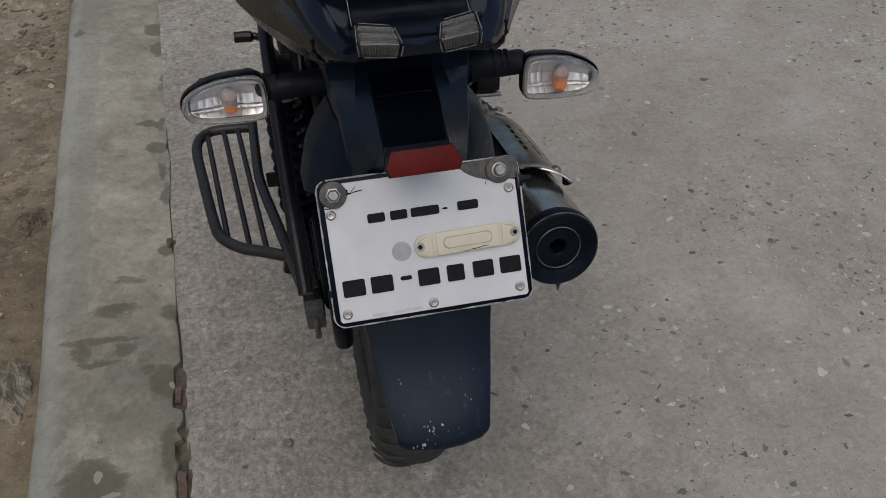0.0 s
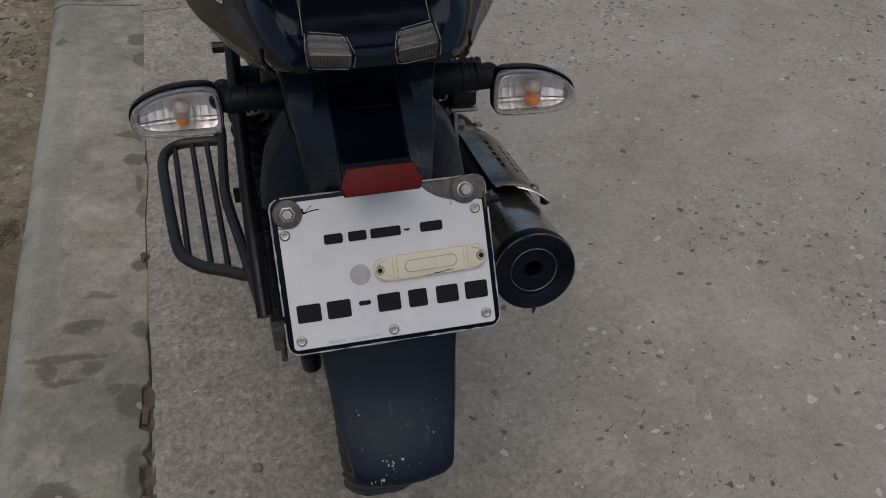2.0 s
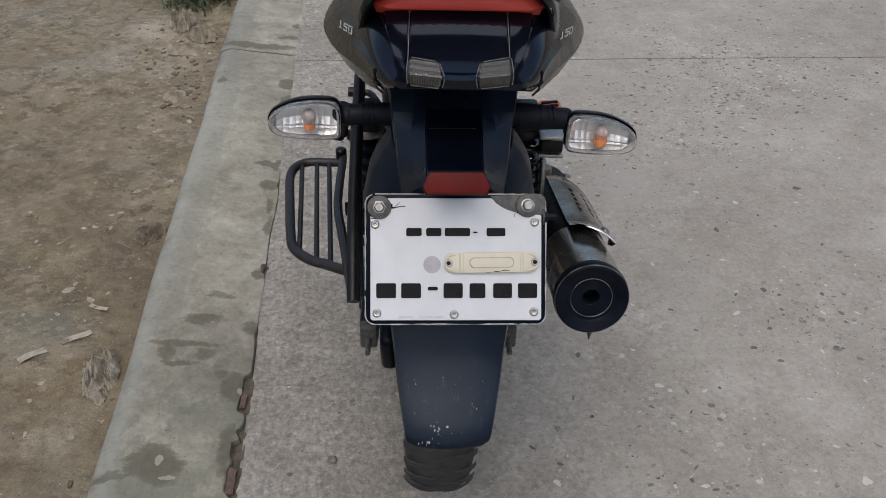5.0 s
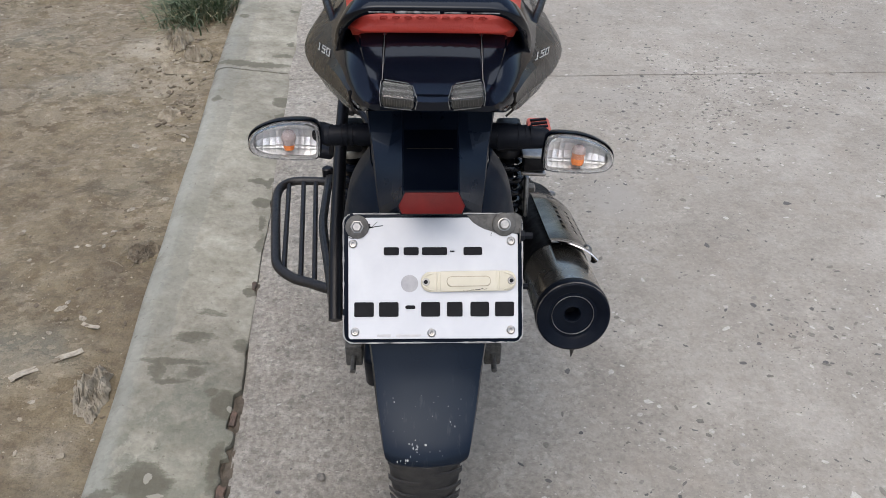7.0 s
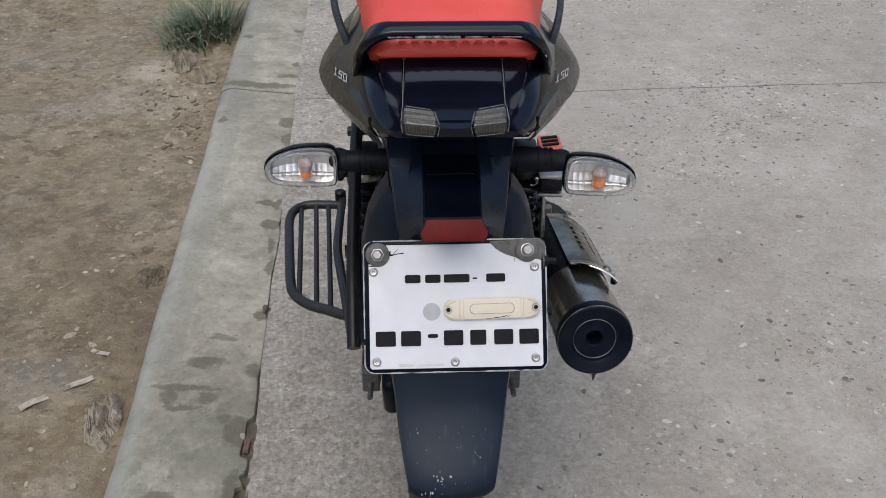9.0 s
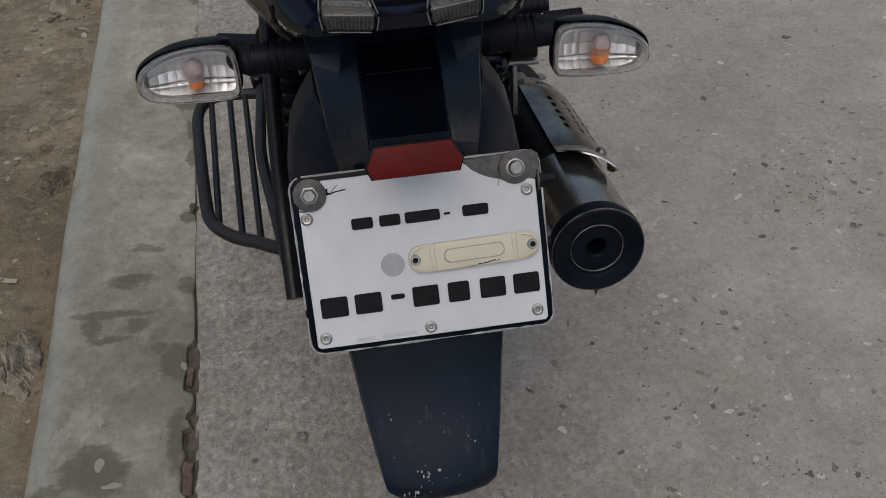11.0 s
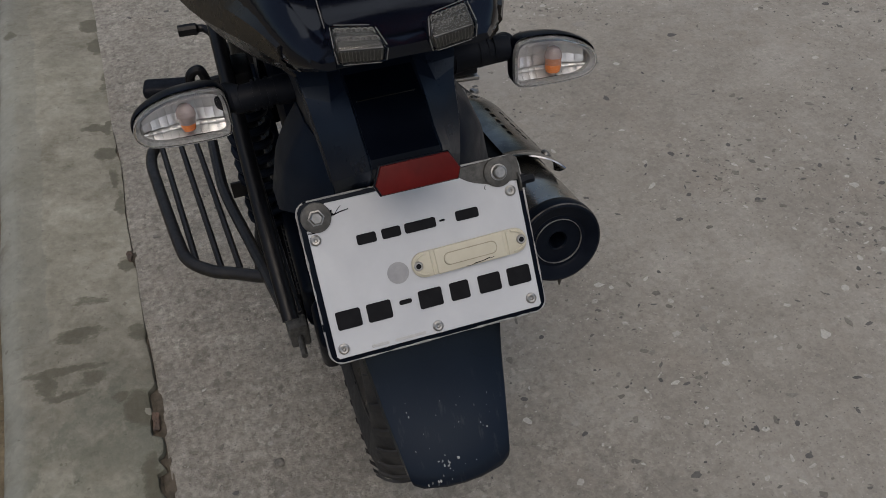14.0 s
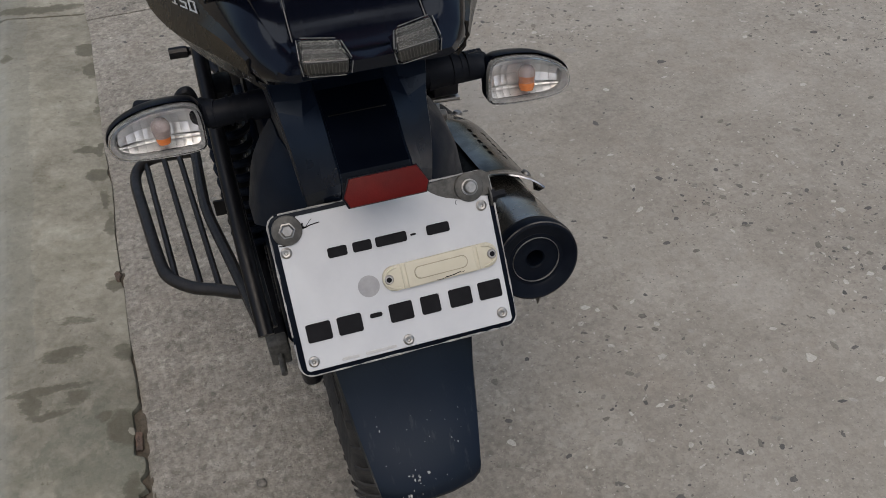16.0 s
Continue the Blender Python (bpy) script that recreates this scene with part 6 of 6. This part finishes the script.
# ---- road chips, litter and grass ----
def stone_verts(rng, c, a, b, h, yaw):
    """A low, uneven stone: a ragged foot and a slightly smaller top."""
    k = rng.choice((6, 7, 8, 9))
    turn = Matrix.Rotation(yaw, 3, "Z")
    rad = [rng.uniform(0.62, 1.18) for _ in range(k)]
    foot, top = [], []
    for i in range(k):
        g = 2 * math.pi * (i + rng.uniform(-0.25, 0.25)) / k
        q = Vector((a * rad[i] * math.cos(g), b * rad[i] * math.sin(g), 0))
        foot.append(c + turn @ q + Vector((0, 0, -0.002)))
        top.append(c + turn @ (q * 0.9) + Vector((0, 0, h * rng.uniform(0.75, 1.1))))
    return foot, top


def scatter(name, label, category, mat, rng, spots):
    """Many small stones in one mesh; spots: centre, half length, half width, height, turn."""
    verts, faces = [], []
    for c, a, b, h, yaw in spots:
        foot, top = stone_verts(rng, Vector(c), a, b, h, yaw)
        s, k = len(verts), len(foot)
        verts += [*foot, *top]
        faces.append(tuple(range(s + k, s + 2 * k)))
        faces += [(s + i, s + (i + 1) % k, s + k + (i + 1) % k, s + k + i) for i in range(k)]
    me = bpy.data.meshes.new(name)
    me.from_pydata([tuple(v) for v in verts], [], faces)
    me.materials.append(mat)
    return tagged(new(name, me), label, category, kind="stuff")


def build_chips():
    rng = random.Random(11)
    spots = []
    for count, lo, hi in ((7200, 0.0030, 0.0105), (21000, 0.0011, 0.0030)):
        made = 0
        while made < count:
            x, y = rng.uniform(-0.42, 2.4), rng.uniform(-0.1, 3.6)
            patch = 0.5 + 0.5 * noise.noise((x * 1.6, y * 1.6, 3)) + 0.25 * noise.noise((x * 5, y * 5, 8))
            want = (0.012 if lo > 0.002 and x < 0.3 else 0.07) + 0.8 * max(0.06, min(1.0, (x - 0.15) / 0.6)) * max(0.0, patch - 0.38) * 2.2
            if x < kerb_right(y) + 0.02 or rng.random() > want:
                continue
            made += 1
            a = lo + (hi - lo) * rng.random() ** 2.8
            spots.append(((x, y, 0.0), a, a * rng.uniform(0.28, 0.8), rng.uniform(0.0003, 0.0008), rng.gauss(0.0, 0.9)))
    for x, y, a, b in ((0.7125, 1.261, 0.020, 0.015), (0.5215, 0.2545, 0.008, 0.006), (0.6506, 0.5365, 0.009, 0.005), (0.4218, 0.4604, 0.006, 0.005), (0.6074, 0.6748, 0.012, 0.005), (0.5846, 0.1699, 0.010, 0.005), (0.8913, 1.1397, 0.015, 0.010), (0.9627, 0.5478, 0.010, 0.008), (0.7004, 0.2558, 0.012, 0.009), (1.10, 1.62, 0.016, 0.008), (0.90, 0.88, 0.014, 0.006)):
        spots.append(((x, y, 0.0), a, b, 0.0008, rng.uniform(-0.6, 0.6)))
    big = [q for q in spots if q[1] > 0.0075 and -0.3 < q[0][0] < 1.5 and 0.0 < q[0][1] < 2.4][:240]
    spots = [q for q in spots if q not in big]
    for c, a, w, h, yaw in big:
        foot, top = stone_verts(rng, Vector((0, 0, 0)), a, w, h, yaw)
        n = len(foot)
        me = bpy.data.meshes.new("stone_chip")
        me.from_pydata([tuple(v) for v in foot + top], [], [tuple(range(n, 2 * n))] + [(i, (i + 1) % n, n + (i + 1) % n, n + i) for i in range(n)])
        me.materials.append(chip_single)
        chip = new("stone_chip", me)
        chip.location = c
        chip.parent = slab_near if c[1] < 1.875 else slab_far
    scatter("stone_chips", "dark and pale stone chips bedded in the concrete", "stone chips", chip_mat, rng, spots)


def build_crumbs():
    rng = random.Random(23)
    spots = []
    while len(spots) < 6000:
        x, y = rng.uniform(-2.3, -0.57), rng.uniform(-0.1, 3.3)
        near = 1.0 if rng.random() < 0.3 else max(0.0, 1 - abs(x + 0.72) / 0.25)
        if x > kerb_left(y) - 0.004 or rng.random() > 0.25 + 0.75 * near * (0.5 + noise.noise((x * 3, y * 3, 2))):
            continue
        a = 0.0011 + 0.009 * rng.random() ** 7
        spots.append(((x, y, soil_height(x, y)), a, a * rng.uniform(0.35, 0.9), a * rng.uniform(0.12, 0.4), rng.uniform(0, 6.28)))
    while len(spots) < 17000:
        x, y = rng.uniform(-1.7, -0.57), rng.uniform(0.0, 2.6)
        if x > kerb_left(y) - 0.003:
            continue
        a = rng.uniform(0.0007, 0.0021)
        spots.append(((x, y, soil_height(x, y)), a, a * rng.uniform(0.4, 0.9), a * rng.uniform(0.2, 0.5), rng.uniform(0, 6.28)))
    # the flaky heap beside the grass
    while len(spots) < 17380:
        x, y = rng.choice(((rng.gauss(-0.775, 0.035), rng.gauss(2.10, 0.05)), (rng.gauss(-0.79, 0.07), rng.gauss(1.93, 0.11)), (rng.gauss(-0.72, 0.03), rng.gauss(1.72, 0.09))))
        if x > kerb_left(y) - 0.01:
            continue
        a = 0.0015 + 0.012 * rng.random() ** 4.0
        spots.append(((x, y, soil_height(x, y) + rng.uniform(0, 0.004)), a, a * rng.uniform(0.3, 0.8), a * rng.uniform(0.06, 0.2), rng.uniform(0, 6.28)))
    scatter("soil_crumbs", "loose crumbs and dry flakes on brown soil", "soil crumbs", clod_mat, rng, spots)


def crumple(name, label, mat, centre, a, b, h, seed, yaw=0.0, category="litter"):
    """A crushed sheet: flat facets between sharp creases, with a torn, angular outline."""
    rng = random.Random(seed)
    rows, nv, nu = [], (46 if a > 0.02 else 16), (100 if a > 0.02 else 30)
    seeds = [(rng.uniform(-1, 1), rng.uniform(-1, 1), rng.uniform(0.1, 1.0), rng.uniform(-1.2, 1.2), rng.uniform(-1.2, 1.2)) for _ in range(110 if a > 0.02 else 24)]
    nt = 11 if a > 0.02 else 5
    tips = [rng.uniform(0.5, 1.2) for _ in range(nt)]
    for j in range(nv + 1):
        row = []
        for i in range(nu):
            g, r = 2 * math.pi * i / nu, j / nv
            f = i / nu * nt
            rim = tips[int(f)] + (tips[(int(f) + 1) % nt] - tips[int(f)]) * (f - int(f))
            px, py = r * rim * math.cos(g), r * rim * math.sin(g)
            near = sorted(((px - q[0]) ** 2 + (py - q[1]) ** 2, q) for q in seeds)[:2]
            q = near[0][1]
            fold = q[2] + q[3] * (px - q[0]) + q[4] * (py - q[1])
            crease = min(1.0, (math.sqrt(near[1][0]) - math.sqrt(near[0][0])) * (16 if a > 0.02 else 7))
            z = h * max(0.04, min(1.0, (0.25 + 0.75 * fold) * (0.35 + 0.65 * crease))) * (1 - 0.8 * r ** 4) + 0.001
            row.append((a * px + 0.06 * a * noise.noise((px * 6, py * 6, seed)), b * py, z))
        rows.append(row)
    bm = loft(rows, closed=True)
    bm.transform(pose(*centre, 0, 0, yaw))
    return tagged(new(name, mesh_of(name, bm, mat, 8)), label, category)


def wad(name, label, mat, centre, a, b, h, seed, yaw=0.0, category="litter"):
    """A trodden, crumpled sheet: a ragged outline and sharp, wandering folds."""
    rows, nv, nu = [], 44, 110
    for j in range(nv + 1):
        row = []
        for i in range(nu):
            g, r = 2 * math.pi * i / nu, j / nv
            rim = 0.80 + 0.30 * noise.noise((1.3 * math.cos(g), 1.3 * math.sin(g), seed)) + 0.16 * noise.noise((4 * math.cos(g), 4 * math.sin(g), seed + 9)) + 0.05 * noise.noise((11 * math.cos(g), 11 * math.sin(g), seed))
            px, py = r * rim * math.cos(g), r * rim * math.sin(g)
            wx, wy = px + 0.28 * noise.noise((px * 2, py * 2, seed + 3)), py + 0.28 * noise.noise((px * 2, py * 2, seed + 5))
            fold = 1 - abs(noise.noise((wx * 2.4, wy * 2.6, seed))) * 2.0
            crease = 1 - abs(noise.noise((wx * 5.0, wy * 6.5, seed + 7))) * 2.0
            fine = 1 - abs(noise.noise((wx * 12, wy * 16, seed + 8))) * 2.0
            z = h * (0.22 + 0.42 * max(0.0, fold) ** 2 + 0.30 * max(0.0, crease) ** 2 + 0.12 * max(0.0, fine) ** 2) * (1 - 0.75 * r ** 7) + 0.001
            row.append((a * px, b * py, z))
        rows.append(row)
    bm = loft(rows, closed=True)
    bm.transform(pose(*centre, 0, 0, yaw))
    return tagged(new(name, mesh_of(name, bm, mat, 16)), label, category)


def strip(name, label, mat, centre, length, width, yaw, seed, category="litter", group=""):
    """A flattened, slightly curled strip with folded edges."""
    rows = []
    for i in range(13):
        t = i / 12 - 0.5
        w = width * (1.0 + 0.16 * noise.noise((t * 5, seed, 0)))
        bend = 0.05 * width * math.sin(t * 6 + seed)
        lift = 0.0035 + 0.0018 * math.cos(t * 5 + seed)
        fold = (0.0022, 0.0, 0.0016, 0.0004, 0.0026)
        rows.append([(length * t + 0.10 * width * noise.noise((u * 6, seed, 4)), bend + w * u, lift + f + 0.0008 * noise.noise((t * 9, u * 5, seed))) for u, f in zip((-0.5, -0.28, 0.0, 0.26, 0.5), fold)])
    bm = loft(rows, thick=0.0012)
    bm.transform(pose(*centre, 0, 0, yaw))
    return tagged(new(name, mesh_of(name, bm, mat, 25)), label, category, group)


def build_grass():
    """Tuft of thin arching blades against the kerb, curling outwards, with dry ones among them."""
    rng = random.Random(5)
    verts, faces = [], []
    for i in range(820):
        x, y = rng.gauss(-0.805, 0.060), rng.gauss(2.46, 0.085)
        if x > kerb_left(y) - 0.006:
            x = kerb_left(y) - 0.006 - rng.random() * 0.04
        size = rng.uniform(0.05, 0.15) * (1.15 - abs(x + 0.80) * 2.0)
        g = math.atan2(y - 2.50, x + 0.77) + rng.gauss(0, 0.75)
        lean = rng.uniform(0.5, 1.5)
        curl = rng.gauss(0, 0.5)
        wide = rng.uniform(0.0012, 0.0033)
        s = len(verts)
        q = Vector((x, y, soil_height(x, y)))
        for j in range(6):
            t = j / 5
            turn = g + curl * t
            way, side = Vector((math.cos(turn), math.sin(turn), 0)), Vector((-math.sin(turn), math.cos(turn), 0))
            rise = lean * (0.25 + 1.15 * t)
            if j:
                q = q + (way * math.sin(rise) + Vector((0, 0, math.cos(rise)))) * size / 5
                q.z = max(q.z, soil_height(q.x, q.y) + 0.002)
            w = wide * (1 - t ** 2) + 0.0002
            verts += [tuple(q + side * w), tuple(q - side * w + Vector((0, 0, 0.0005)))]
        faces += [(s + 2 * j, s + 2 * j + 1, s + 2 * j + 3, s + 2 * j + 2) for j in range(5)]
    me = bpy.data.meshes.new("grass_tuft")
    me.from_pydata(verts, [], faces)
    me.materials.append(grass_mat)
    me.shade_smooth()
    tagged(new("grass_tuft", me), "tuft of green grass growing against the kerb", "grass", kind="stuff")


def ground_z(x, y):
    return soil_height(x, y) - 0.001


build_chips()
build_crumbs()
build_grass()
wad("crumpled_paper", "mud-coloured crumpled paper lying on the soil", paper_mat, (-0.626, 0.530, ground_z(-0.626, 0.530)), 0.044, 0.082, 0.034, 3, 6)
wad("dead_leaf_clump", "dark dried leaf clump against the kerb", leaf_mat, (-0.640, 0.968, ground_z(-0.640, 0.968)), 0.050, 0.036, 0.026, 8, 35, "leaf litter")
for (x, y), long, wide, tall, seed in (((-0.815, 2.155), 0.085, 0.050, 0.046, 21), ((-0.735, 2.060), 0.060, 0.048, 0.036, 24), ((-0.765, 1.955), 0.080, 0.042, 0.020, 27), ((-0.800, 1.735), 0.045, 0.022, 0.012, 29), ((-0.735, 1.650), 0.050, 0.045, 0.014, 33)):
    tagged(wad("mud_crust", "lifted flakes of dry mud crust on the soil", crust_mat, (x, y, ground_z(x, y) - 0.003), long, wide, tall, seed, seed * 13, "mud crust"), group="mud crusts")
for (x, y), size, wide, yaw, seed in (((-0.770, 0.579), 0.052, 0.014, 40, 1), ((-0.700, 0.632), 0.052, 0.013, 36, 2), ((-0.682, 0.712), 0.042, 0.007, -22, 4), ((-0.660, 1.508), 0.034, 0.004, -38, 6)):
    strip("paper_strip", "pale flattened paper strip on the soil", paper_pale, (x, y, ground_z(x, y)), size, wide, yaw, seed, group="litter strips")
for (x, y), size, seed in (((-0.640, 1.190), 0.013, 5), ((-0.716, 1.148), 0.012, 6), ((-0.735, 0.991), 0.010, 7), ((-0.772, 0.997), 0.009, 9), ((-0.796, 0.994), 0.008, 10), ((-0.889, 0.944), 0.009, 12), ((-0.941, 1.062), 0.008, 13), ((-0.748, 1.048), 0.009, 14), ((-0.730, 1.051), 0.010, 15), ((-0.765, 0.771), 0.017, 16), ((-0.754, 0.795), 0.011, 17), ((-0.707, 0.745), 0.014, 18), ((-0.759, 0.695), 0.008, 19), ((-0.731, 0.507), 0.009, 20), ((-0.658, 1.489), 0.013, 22), ((-0.784, 1.461), 0.016, 23), ((-1.095, 2.450), 0.012, 25)):
    tagged(crumple("pale_scrap", "pale dry scrap lying on the soil", paper_pale, (x, y, ground_z(x, y)), size, size * 0.6, size * 0.4, seed, seed * 37, "litter"), group="pale scraps")
for (x, y), size, seed in (((-0.618, 0.729), 0.008, 51), ((-0.642, 0.648), 0.010, 52), ((-0.737, 0.836), 0.007, 53), ((-0.701, 0.845), 0.010, 54), ((-0.911, 0.840), 0.007, 55), ((-0.700, 1.002), 0.008, 56), ((-0.967, 1.662), 0.010, 57), ((-1.365, 2.503), 0.016, 58), ((-1.384, 2.654), 0.014, 59)):
    tagged(crumple("leaf_scrap", "small dark dry leaf scrap on the soil", leaf_mat, (x, y, ground_z(x, y)), size, size * 0.5, size * 0.45, seed, seed * 41, "leaf litter"), group="leaf scraps")
rng = random.Random(31)
bm = bmesh.new()
for i in range(26):
    g = rng.uniform(0, 6.28)
    c = Vector((-0.646 + rng.gauss(0, 0.022), 0.966 + rng.gauss(0, 0.018), ground_z(-0.64, 0.96) + 0.010))
    way = Vector((math.cos(g), math.sin(g), rng.uniform(-0.1, 0.35))) * rng.uniform(0.010, 0.030)
    add_tube(bm, [c - way, c + Vector((0, 0, 0.004)), c + way], rng.uniform(0.0004, 0.0010), 5, 3)
tagged(new("dry_twigs", mesh_of("dry_twigs", bm, twig_mat, 60)), "tangle of dry pale stalks against the kerb", "twigs")
rng = random.Random(77)
for i in range(16):
    x, y, size = rng.uniform(-1.05, -0.64), rng.uniform(0.55, 1.9), rng.uniform(0.004, 0.009)
    tagged(crumple("pale_scrap", "pale dry scrap lying on the soil", straw_mat if i % 3 else leaf_mat, (x - 0.03 * (y > 1.2), y, ground_z(x - 0.03 * (y > 1.2), y)), size, size * rng.uniform(0.4, 0.9), size * 0.4, 40 + i, rng.uniform(0, 180), "litter"), group="pale scraps")
for y, long, wide in ((0.262, 0.050, 0.0130), (0.436, 0.036, 0.0100), (0.817, 0.024, 0.0070)):
    bm = hull_box((wide, long, 0.020), None, 0.0006, 1)
    bmesh.ops.subdivide_edges(bm, edges=bm.edges[:], cuts=9, use_grid_fill=True)
    for v in bm.verts:
        spot = v.co * 110 + Vector((y * 50, y * 30, 0))
        v.co += Vector((0.0045 * noise.noise(spot), 0.005 * noise.noise(spot + Vector((7, 0, 0))), 0.0022 * noise.noise(spot * 2 + Vector((0, 7, 0)))))
    bm.transform(pose(kerb_right(y) - 0.0040 - wide / 2, y, -0.0052, 0, 6, 3))
    tagged(new("brick_fragment", mesh_of("brick_fragment", bm, red_paint, 40)), "broken red brick fragment in the kerb edge", "brick", "brick fragments")
rng = random.Random(2)
me_foot = hull_box((0.0145, 0.0125, 0.010), None, 0.0048, 4)
for v in me_foot.verts:
    v.co *= 1 + 0.25 * noise.noise(v.co * 90)
pebble = tagged(new("pebble", mesh_of("pebble", me_foot, stone_mat, 60)), "small dark loose pebble on the concrete", "pebble")
pebble.location = (-0.179, 0.303, 0.005)
